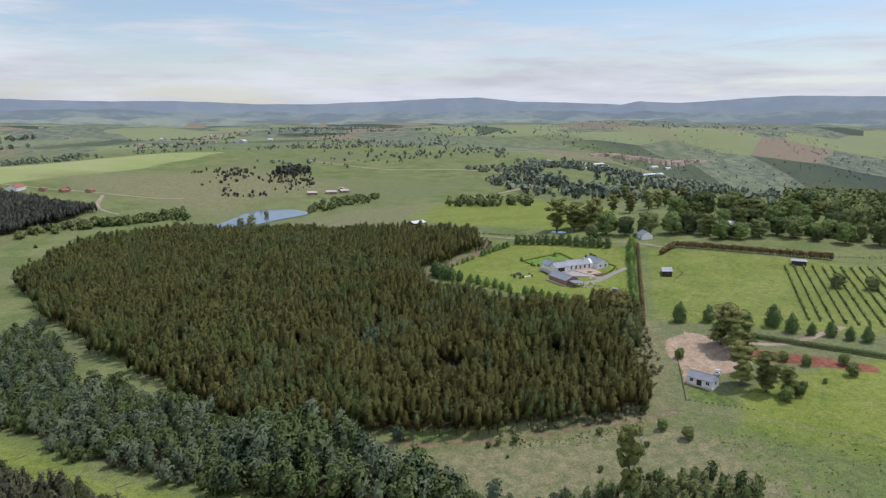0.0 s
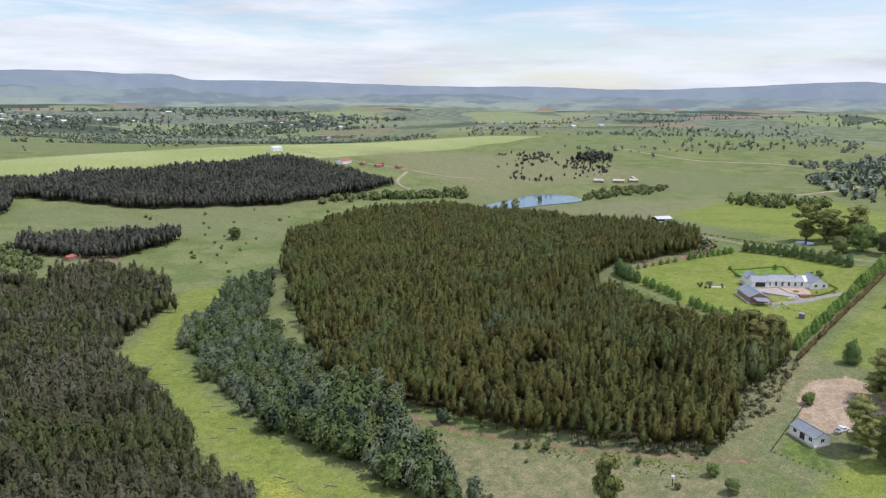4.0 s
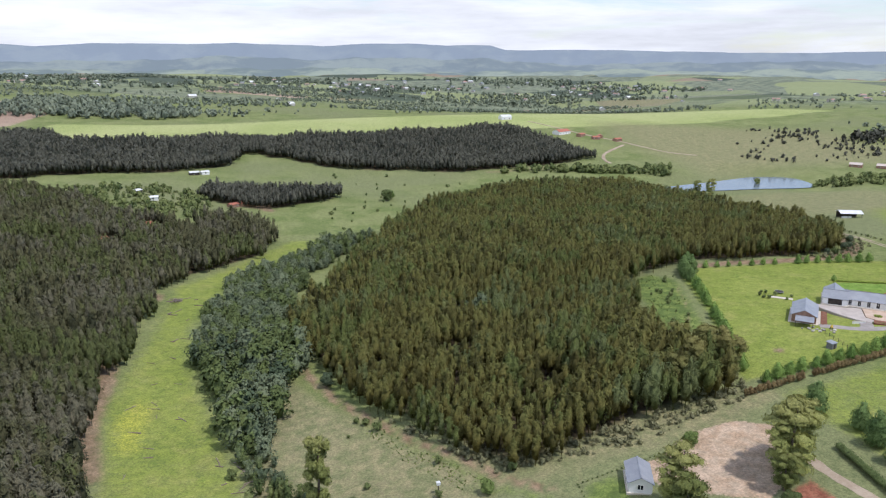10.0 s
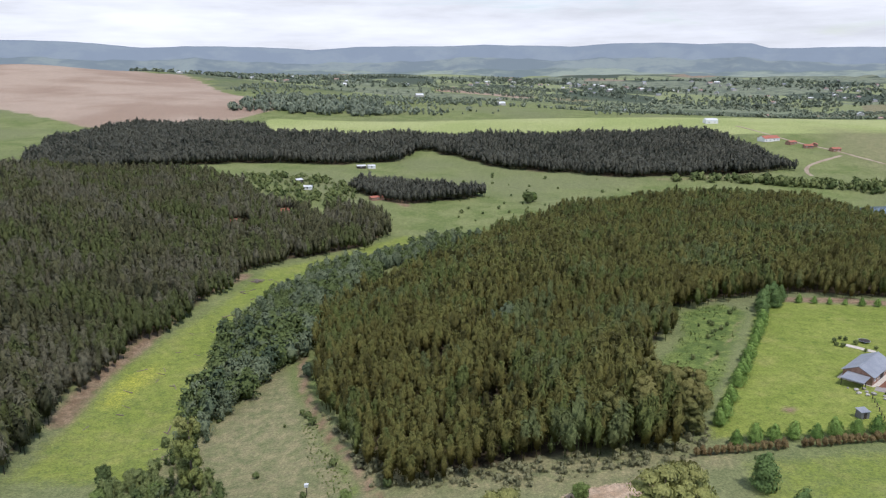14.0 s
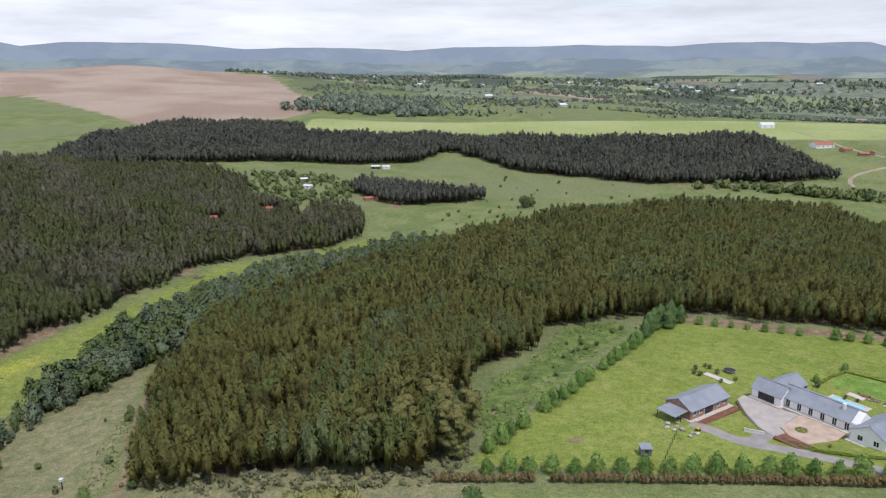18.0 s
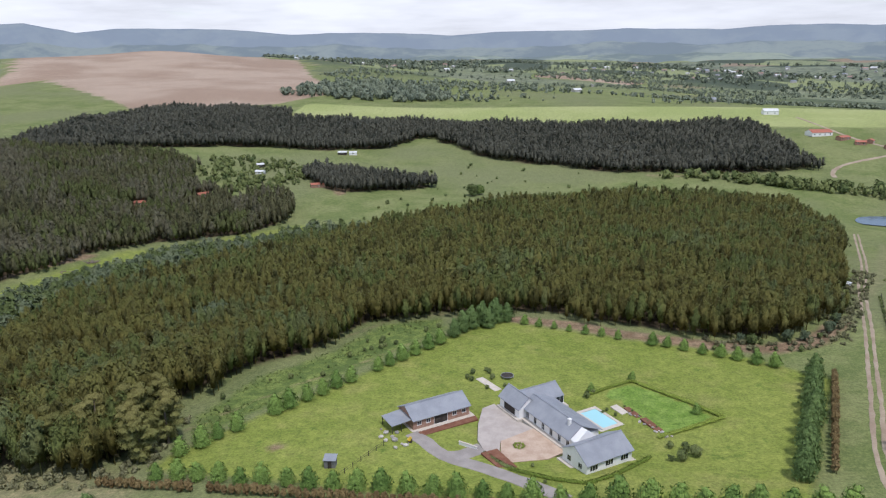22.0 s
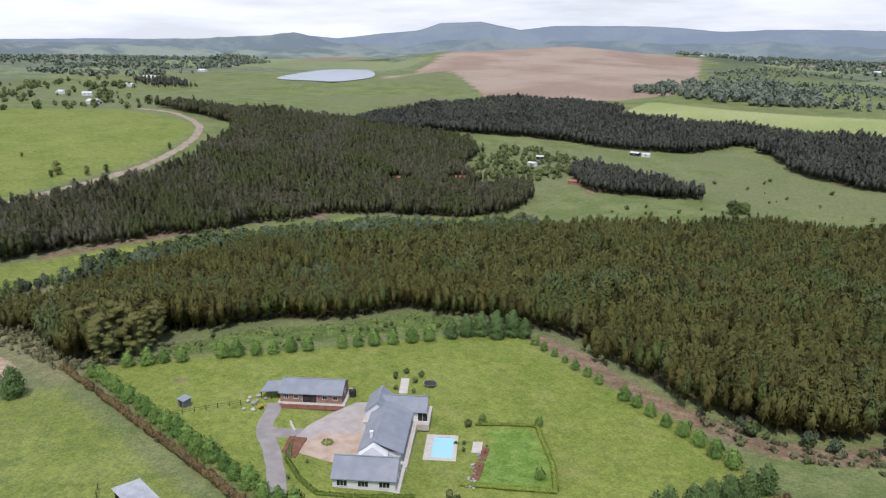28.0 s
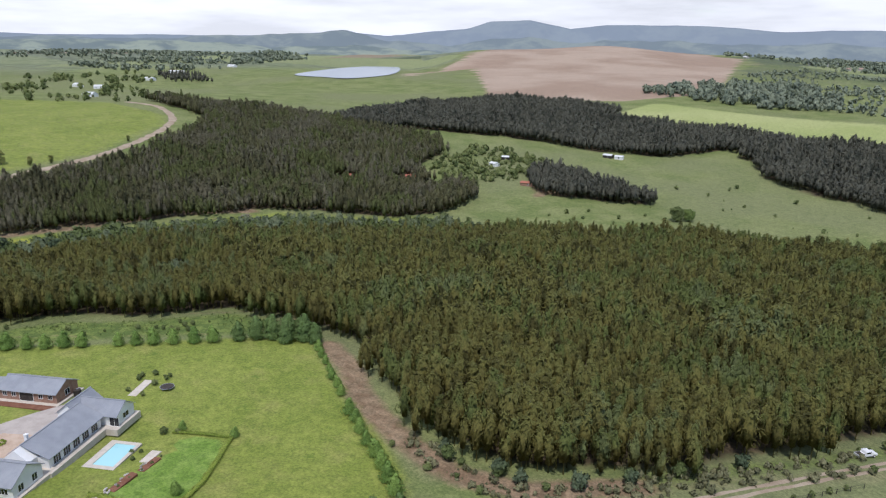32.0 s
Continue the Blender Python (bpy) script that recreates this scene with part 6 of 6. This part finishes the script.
simple_house("white_barn", 893, 1526, 5, 16, 9, 4.0, 6.2, M_WHITE, M_PALE, "white shed on the bright field behind the plantation", "barn")
simple_house("red_roofed_house", 910, 1404, 20, 22, 11, 3.2, 5.6, M_WHITE, M_RED, "white farmhouse with a red tiled roof beside the plantation", windows=4)
for x, y, turn, w in ((926, 1385, 30, 12), (935, 1366, -10, 9), (945, 1372, 60, 8), (955, 1350, 10, 10)):
    simple_house("farm_shed", x, y, turn, w, 6, 2.6, 3.8, M_BRICK, M_RED, "low brick farm shed with a red roof", "shed", group="sheds by the red-roofed house")
for x, y, turn, w, m in ((489, 1159, 30, 11, M_BRICK), (497, 1164, 40, 7, M_BRICK), (468, 1281, 10, 8, M_TIMBER), (477, 1284, 20, 7, M_WHITE), (429, 1097, 50, 8, M_BRICK), (406, 1059, 20, 7, M_BRICK), (434, 1178, 0, 7, M_WHITE), (423, 1202, 35, 6, M_TIMBER)):
    simple_house("hut", x, y, turn, w, 5, 2.3, 3.1, m, M_RED if m is M_BRICK else M_PALE, "small rural hut in a clearing between plantations", "hut", 1, "rural huts")
for x, y, turn, w in ((-403, 1197, 20, 24), (-566, 1306, 40, 30), (-294, 1060, 10, 16), (-228, 1070, 60, 12), (-20, 1003, 30, 14), (-700, 1480, 15, 22)):
    simple_house("farm_building", x, y, turn, w, 9, 3.2, 5.2, M_WHITE, M_PALE, "white farm building among trees beyond the pasture", group="western farm buildings")
for x, y, turn in ((1810, 850, -37), (1705, 836, -37), (1925, 725, -44), (1955, 648, -45), (1920, 622, -45), (1970, 560, -45)):
    simple_house("greenhouse", x, y, turn, 105, 13, 2.4, 4.6, M_PALE, M_PALE, "long low white-roofed poultry house in far farmland", "poultry house", 0, "long white farm houses")
for x, y, turn, w in ((2130, 700, -38, 26), (2170, 665, -38, 20), (1718, 920, 10, 16), (1885, 300, -70, 22), (1886, 275, 20, 18)):
    simple_house("farm_compound", x, y, turn, w, 10, 3.5, 5.5, M_WHITE, M_PALE, "white farm building on the far ridge", group="eastern farm buildings")
# far town
M_TOWN = plain("weathered_plaster", (0.46, 0.43, 0.39), (0.56, 0.53, 0.49), 0.5, 0.85)
M_TILE = plain("faded_tile", (0.34, 0.22, 0.18), (0.42, 0.29, 0.24), 0.6, 0.85)
TR = random.Random(77)
TOWN = [simple_house("town_house", 1000 + 40 * k, 2900, 0, 13, 9, 3.2, 5.4, M_TOWN, (M_TILE, M_PALE, M_ROOF)[k], "small house of a far town on the plain", "house", 0, "houses of the far town") for k in range(3)]
for (cx, cy, sx, sy, n) in ((1150, 3150, 260, 120, 55), (1900, 2750, 230, 160, 45), (300, 2750, 280, 150, 16), (850, 2150, 350, 160, 7), (2100, 1900, 200, 150, 12)):
    for _ in range(n):
        x, y = TR.gauss(cx, sx), TR.gauss(cy, sy)
        copy_thing(TR.choice(TOWN), pose(x, y, gz(x, y), 0, 0, TR.uniform(0, 180)) @ Matrix.Scale(TR.uniform(0.8, 1.5), 4))

# ---------- garden of the farmhouse ----------
POOL = thing("swimming_pool", 690.0, 813.6, 40, "turquoise swimming pool with pale stone paving", "swimming pool", z=max(gz(690.0, 807.0), gz(695.0, 811.4), gz(688.1, 818.2), gz(683.1, 813.8)) + 0.08)
part("paving", boxes((-3.9, -2.3, -5.2, 5.2, -0.8, 0.0), (2.4, 3.2, -5.2, 5.2, -0.8, 0.0), (-2.3, 2.4, -5.2, -4.1, -0.8, 0.0), (-2.3, 2.4, 4.2, 5.2, -0.8, 0.0)), M_PAVE, POOL, "pale stone coping")
part("water", boxes((-2.3, 2.4, -4.1, 4.2, -0.75, -0.12)), M_POOL, POOL, "turquoise water")
part("step", boxes((-2.3, -1.2, 2.7, 4.2, -0.7, -0.09)), M_POOL, POOL)


def leaf_hedge(name, line, height, width, material, seed, label, step=0.6):
    """A clipped hedge of overlapping leafy lobes along a line."""
    rng = random.Random(seed)
    e = tagged(new(name), label, "hedge")
    x0, y0 = line[0]
    z0 = gz(x0, y0)
    e.matrix_world = pose(x0, y0, z0)
    lobes, bm = [], bmesh.new()
    for (xa, ya), (xb, yb) in zip(line, line[1:]):
        n = max(1, int(math.hypot(xb - xa, yb - ya) / step))
        for k in range(n):
            x, y = xa + (xb - xa) * k / n, ya + (yb - ya) * k / n
            z = gz(x, y) - z0
            lobes.append((x - x0, y - y0, z + height * 0.5, width * 0.58 * rng.uniform(0.9, 1.12), height * 0.55 * rng.uniform(0.92, 1.1)))
            limb(bm, (x - x0, y - y0, z - 0.2), (x - x0, y - y0, z + height * 0.5), 0.04, 0.02, 4)
    part("stems", bm, M_BARK, e)
    crown_part("foliage", 26 * len(lobes), 1, 0.24, material, e, seed, lobes)
    return e


M_LIME = leaf("lime_leaf", (0.15, 0.21, 0.035), (0.28, 0.35, 0.065), None, 5)
leaf_hedge("lane_hedge", [(585, 739), (578, 717), (571, 695), (565, 677)], 2.2, 2.6, M_BUSH, 505, "tall dense green hedge beside the sandy lane", 1.0)
leaf_hedge("garden_hedge", [(703.2, 805.3), (718.8, 815.6), (712.6, 823.5), (705.5, 829.9), (699.1, 835.5)], 0.9, 1.2, M_LIME, 501, "clipped lime-green hedge round the garden lawn")
leaf_hedge("garden_hedge", [(699.1, 835.5), (693.4, 831.5), (687.8, 826.5)], 0.8, 0.9, M_LIME, 502, "low dark clipped hedge round the garden lawn")
leaf_hedge("drive_hedge", [(671.1, 785.8), (680.0, 783.0), (687.0, 782.2), (692.7, 786.7), (700.4, 795.5)], 0.6, 1.1, M_LIME, 503, "low leafy hedge beside the driveway")
leaf_hedge("bed_planting", [(665.2, 791.8), (669.1, 787.9), (672.1, 785.9)], 0.5, 1.2, M_BUSH, 504, "planted bed beside the forecourt")
slab("bed_red", [(664.2, 791.3), (668.4, 786.4), (672.6, 787.1), (667.5, 793.6)], gz(668.1, 789.9) + 0.14, 1.0, M_EARTH, "red earth flower bed beside the forecourt", "flower bed")
slab("bed_annex", local_ring(647, 800, 40, [(0.5, -3.6), (15.8, -3.4), (16.2, -1.5), (0.5, -1.5)]), gz(653, 803) + 0.2, 1.4, M_EARTH, "bare red earth strip before the outbuilding", "earth bed")
slab("bed_garden", [(703.0, 808.5), (704.6, 809.3), (701.1, 814.8), (699.6, 814.1)], 0, 1.2, M_EARTH, "red earth garden bed with pale stones", "flower bed")
slab("bed_terrace", [(698.9, 815.4), (700.3, 816.2), (697.4, 820.8), (696.1, 820.0)], 0, 1.2, M_EARTH, "lower red earth garden bed with pale stones", "flower bed")
slab("pavement_garden", [(695.6, 816.8), (697.2, 818.2), (694.5, 821.9), (692.9, 820.4)], gz(695.0, 819.5) + 0.2, 1.0, M_PAVE, "pale stone garden steps")
slab("pavement_arbor", [(663.4, 824.6), (665.0, 826.1), (659.0, 832.4), (657.4, 830.9)], gz(661.3, 829.0) + 0.12, 1.0, M_PAVE, "pale garden path to the arbour")


M_RUBBLE = plain("pale_rubble", (0.30, 0.27, 0.24), (0.52, 0.49, 0.45), 1.0, 0.9, 0.0, 6.0, 0.04, 0.3, 0.3)


def rock(name, x, y, r, seed, label, material):
    rng = random.Random(seed)
    bm = bmesh.new()
    bmesh.ops.create_icosphere(bm, subdivisions=1, radius=r)
    for v in bm.verts:
        v.co = Vector((v.co.x * rng.uniform(0.8, 1.3), v.co.y * rng.uniform(0.7, 1.2), v.co.z * rng.uniform(0.5, 0.8)))
    me = bpy.data.meshes.new(name)
    bm.to_mesh(me)
    bm.free()
    me.materials.append(material)
    ob = new(name, me)
    ob.matrix_world = pose(x, y, gz(x, y) + 0.2 * r + 0.15, 0, 0, rng.uniform(0, 360))
    return tagged(ob, label, "stone", "garden stones")


for k in range(26):
    t = R2.random()
    rock("garden_stone", 705.5 - 8.5 * t + R2.uniform(-1, 1), 805.5 + 12.5 * t + R2.uniform(-0.7, 0.7), R2.uniform(0.2, 0.45), 600 + k, "pale rounded stone in the red garden bed", M_RUBBLE)
for k, (x, y) in enumerate(((645, 791), (646, 793), (643, 796), (641, 797.5), (639.5, 799), (642, 794), (644, 794.5), (640.5, 795.5), (647, 792.5), (643.5, 798))):
    rock("rubble_block", x, y, R2.uniform(0.35, 0.8), 640 + k, "pale block of building rubble beside the outbuilding", M_RUBBLE)
YEL = thing("cement_mixer", 647.6, 794.2, 20, "small yellow cement mixer on the driveway", "cement mixer")
M_YELLOW = plain("yellow_paint", (0.55, 0.36, 0.04), (0.65, 0.45, 0.06), 1.0, 0.5)
bm = bmesh.new()
bmesh.ops.create_cone(bm, cap_ends=True, segments=12, radius1=0.5, radius2=0.3, depth=0.9, matrix=Matrix.Translation((0, 0, 1.0)) @ Matrix.Rotation(radians(35), 4, 'Y'))
part("drum", bm, M_YELLOW, YEL)
part("frame", boxes((-0.5, 0.5, -0.35, -0.28, 0.1, 0.75), (-0.5, 0.5, 0.28, 0.35, 0.1, 0.75), (-0.06, 0.06, -0.35, 0.35, 0.5, 0.6)), M_TIMBER, YEL)
wheel(YEL, -0.35, 0.42, 0.2, 0.2, 0.1)
wheel(YEL, -0.35, -0.42, 0.2, 0.2, 0.1)
PLANTER = thing("round_planter", *house_ring([(-5.0, 16.8)])[0], 0, "round clipped planter in the middle of the forecourt", "planter", z=gz(669.8, 798.3) + 0.45)
bm = bmesh.new()
bmesh.ops.create_cone(bm, cap_ends=True, segments=24, radius1=1.35, radius2=1.3, depth=0.4, matrix=Matrix.Translation((0, 0, 0.1)))
part("kerb", bm, M_EARTH, PLANTER)
crown_part("foliage", 220, 1, 0.22, M_LIME, PLANTER, 7, [(1.05 * math.cos(k * 0.7854), 1.05 * math.sin(k * 0.7854), 0.45, 0.45, 0.3) for k in range(8)] + [(0, 0, 0.35, 0.5, 0.25)])
TRAMP = thing("trampoline", 665.7, 833.6, 0, "round dark garden trampoline on the lawn", "trampoline")
bm = bmesh.new()
bmesh.ops.create_cone(bm, cap_ends=True, segments=24, radius1=1.65, radius2=1.65, depth=0.06, matrix=Matrix.Translation((0, 0, 0.7)))
part("mat", bm, M_TIMBER, TRAMP)
bm = bmesh.new()
for k in range(24):
    a, b2 = k * 6.2832 / 24, (k + 1) * 6.2832 / 24
    limb(bm, (1.75 * math.cos(a), 1.75 * math.sin(a), 0.72), (1.75 * math.cos(b2), 1.75 * math.sin(b2), 0.72), 0.06, 0.06, 5)
part("rim", bm, M_ROOF, TRAMP)
for k in range(6):
    a = k * 1.0472
    bm = bmesh.new()
    limb(bm, (1.7 * math.cos(a), 1.7 * math.sin(a), -0.1), (1.7 * math.cos(a), 1.7 * math.sin(a), 0.7), 0.03, 0.03, 5)
    part("leg", bm, M_ROOF, TRAMP)
for x, y, s in ((656.0, 834.1, 0.8), (660.4, 835.3, 0.7), (656.4, 829.7, 0.75), (661.8, 831.9, 0.8), (659.5, 836.7, 0.6), (655, 831, 0.7), (665.8, 827.5, 0.6), (661.2, 825.5, 0.6),
                (706.6, 794.4, 1.2), (709.7, 796.5, 1.3), (708.0, 799.3, 1.0), (704.9, 800.4, 0.8), (704.4, 794.2, 0.7), (688.8, 827.5, 0.6), (692.0, 818.4, 0.45), (694.0, 816.0, 0.5), (691.0, 816.8, 0.5), (687.2, 825.0, 0.9),
                (703.1, 810.5, 0.3), (701.3, 813.1, 0.35), (699.6, 816.1, 0.28), (698.1, 818.6, 0.35), (696.4, 821.0, 0.3), (678.6, 781.4, 0.4), (675.7, 787.9, 0.4), (676.3, 800.8, 0.35), (677.9, 799.3, 0.35), (673.6, 803.8, 0.35), (672.2, 805.3, 0.35)):
    plant(SHRUBS[int(x * 3) % 3], x, y, s, label="clipped garden shrub beside the farmhouse")
for x, y, s in ((699.2, 836.4, 0.55), (713.0, 818.0, 0.6), (688.2, 828.9, 0.5)):
    plant(FIRS[0], x, y, s, label="small dark cypress at the garden hedge")

# rain tank behind the outbuilding and low white wall at the forecourt
TANK = thing("rain_tank", 656.6, 815.0, 0, "dark ribbed plastic rain tank behind the brick outbuilding", "water tank")
bm = bmesh.new()
for k in range(7):
    bmesh.ops.create_cone(bm, cap_ends=True, segments=18, radius1=0.92 if k % 2 else 0.86, radius2=0.92 if k % 2 else 0.86, depth=0.27, matrix=Matrix.Translation((0, 0, 0.05 + 0.26 * k)))
bmesh.ops.create_cone(bm, cap_ends=True, segments=18, radius1=0.88, radius2=0.3, depth=0.26, matrix=Matrix.Translation((0, 0, 1.86)))
part("body", bm, M_TIMBER, TANK)
bm = bmesh.new()
bmesh.ops.create_cone(bm, cap_ends=True, segments=12, radius1=0.26, radius2=0.22, depth=0.1, matrix=Matrix.Translation((0, 0, 2.02)))
part("lid", bm, M_ROOF, TANK)
WALL = thing("garden_wall", 660.6, 794.4, -22, "low white plastered wall at the edge of the forecourt", "wall")
part("body", boxes((-2.0, 2.6, -0.14, 0.14, -0.5, 0.75)), M_WHITE, WALL)
part("coping", boxes((-2.08, 2.68, -0.2, 0.2, 0.75, 0.85)), M_PAVE, WALL)

# post on the slope, rails and trellis
POST = thing("marker_post", 494.1, 772.6, 0, "white-headed post in the grass by the track", "post")
part("pole", boxes((-0.09, 0.09, -0.09, 0.09, -0.3, 2.3)), M_TIMBER, POST)
part("box", boxes((-0.42, 0.42, -0.35, 0.35, 2.3, 2.95), (-0.5, 0.5, -0.43, 0.43, 2.95, 3.02)), M_PALE, POST, "white box on the post")


M_LATH = plain("pale_lath", (0.42, 0.42, 0.24), (0.52, 0.50, 0.32), 1.0, 0.9)


def fence(line, label, gap=4.0, rails=2, material=None):
    material = material or M_TIMBER
    x0, y0 = line[0]
    z0 = gz(x0, y0)
    f = tagged(new("fence"), label, "fence")
    f.matrix_world = pose(x0, y0, z0)
    pts = []
    for (xa, ya), (xb, yb) in zip(line, line[1:]):
        n = max(1, int(math.hypot(xb - xa, yb - ya) / gap))
        pts += [(xa + (xb - xa) * k / n, ya + (yb - ya) * k / n) for k in range(n)]
    pts.append(line[-1])
    me = bpy.data.meshes.new("post")
    bm = boxes((-0.06, 0.06, -0.06, 0.06, -0.4, 1.3))
    bm.to_mesh(me)
    bm.free()
    me.materials.append(material)
    for x, y in pts:
        o = new("post", me)
        o.parent = f
        o.matrix_basis = pose(x - x0, y - y0, gz(x, y) - z0)
    for r in range(rails):
        for (xa, ya), (xb, yb) in zip(pts, pts[1:]):
            bm = bmesh.new()
            limb(bm, (xa - x0, ya - y0, gz(xa, ya) - z0 + 0.6 + 0.5 * r), (xb - x0, yb - y0, gz(xb, yb) - z0 + 0.6 + 0.5 * r), 0.03, 0.03, 4)
            part("rail", bm, material, f)
    return f


fence([(636, 777), (640, 787), (642, 792)], "low dark timber fence on the lawn", 2.5)
fence([(657, 753), (668, 748), (680, 750)], "low timber fence beside the field shelter", 2.5)
fence([(760.0, 827.5), (795, 930)], "thin dark timber fence beside the hedge", 4.0)
fence([(709, 690), (712, 660), (716, 635)], "pale timber fence behind the field", 3.0)
for k in range(11):
    y = 702 - 4.6 * k
    fence([(606 - 0.6 * k, y), (690 + 0.5 * k, y - 7)], "thin row of pale trellis posts in the field", 7.0, 2, M_LATH)
ROWS = np.array([(606 - 0.6 * k + (84 + 1.1 * k) * t, 702 - 4.6 * k - 7 * t) for k in range(11) for t in np.linspace(0, 1, 84)]) + np.random.default_rng(8).normal(0, 0.12, (924, 2))
stand("trellis_plants", np.column_stack([ROWS, ground(ROWS[:, 0], ROWS[:, 1])]), np.random.default_rng(9).uniform(0.7, 1.5, 924), np.full(924, 1.0), M_FRESH, T_LOW, 430, "young pale green plants trained along the trellis rows", "plants")
for x, y, s in ((656, 678, 0.75), (654, 664, 0.7)):
    plant(ROUND[0], x, y, s, label="dark round tree standing between the trellis rows")

# felled timber in the grass valley
M_LOG = plain("grey_log", (0.17, 0.125, 0.10), (0.30, 0.25, 0.21), 0.6, 0.9)
LR = random.Random(41)
PILE = thing("brush_pile", 441, 962, 0, "heap of felled grey logs and branches in the grass valley", "wood pile")
for k in range(22):
    a, d, h = LR.uniform(0, 3.14), LR.uniform(0, 2.6), LR.uniform(0.1, 1.0)
    cx, cy, ln = d * math.cos(k * 2.4), d * math.sin(k * 2.4), LR.uniform(1.2, 2.8)
    bm = bmesh.new()
    limb(bm, (cx - ln * math.cos(a), cy - ln * math.sin(a), h), (cx + ln * math.cos(a), cy + ln * math.sin(a), h + LR.uniform(-0.3, 0.5)), 0.16, 0.08, 6)
    part("log", bm, M_LOG, PILE)
for k in range(36):
    t = LR.random()
    x, y = 424 + 16 * t + LR.uniform(-5, 12), 812 + 150 * t + LR.uniform(-8, 8)
    if k > 25:
        x, y = LR.uniform(446, 453), LR.uniform(796, 818)
    ln, r = LR.uniform(0.8, 2.4), LR.uniform(0.10, 0.22)
    log = thing("fallen_log", x, y, LR.uniform(0, 180), "grey felled log lying in the grass valley", "log", "felled logs")
    bm = bmesh.new()
    limb(bm, (-ln, 0, 0.12), (ln, 0, 0.14), r, r * 0.6, 7)
    limb(bm, (ln * 0.3, 0, 0.14), (ln * 0.7, 0.5, 0.45), r * 0.45, r * 0.2, 5)
    part("log", bm, M_LOG, log)

# cliff over the gorge
M_CLIFF = plain("cliff_rock", (0.26, 0.19, 0.14), (0.40, 0.33, 0.26), 0.02, 0.95, 0.0, 0.15, 2.0)
bm = bmesh.new()
CR, prev = random.Random(3), None
for k in range(80):
    t = k / 79
    x, y = 2085 + 330 * t, 850 - 330 * t + 25 * math.sin(t * 9)
    z, tall = gz(x, y) - 3, 15 * math.sin(math.pi * t) ** 0.4
    row = [bm.verts.new((x + o + CR.uniform(-5, 5), y + o * 0.9 + CR.uniform(-5, 5), z + dz * tall / 15)) for o, dz in ((-12, -12), (-8, 0), (-5, 12 + CR.uniform(-3, 3)), (8, 15 + CR.uniform(-2, 2)), (60, 0), (80, -12))]
    if prev:
        for j in range(5):
            bm.faces.new((prev[j], row[j], row[j + 1], prev[j + 1]))
    prev = row
bmesh.ops.recalc_face_normals(bm, faces=bm.faces)
me = bpy.data.meshes.new("cliff")
bm.to_mesh(me)
bm.free()
me.materials.append(M_CLIFF)
tagged(new("cliff", me), "banded brown rock cliff above the gorge", "cliff", kind="structure")
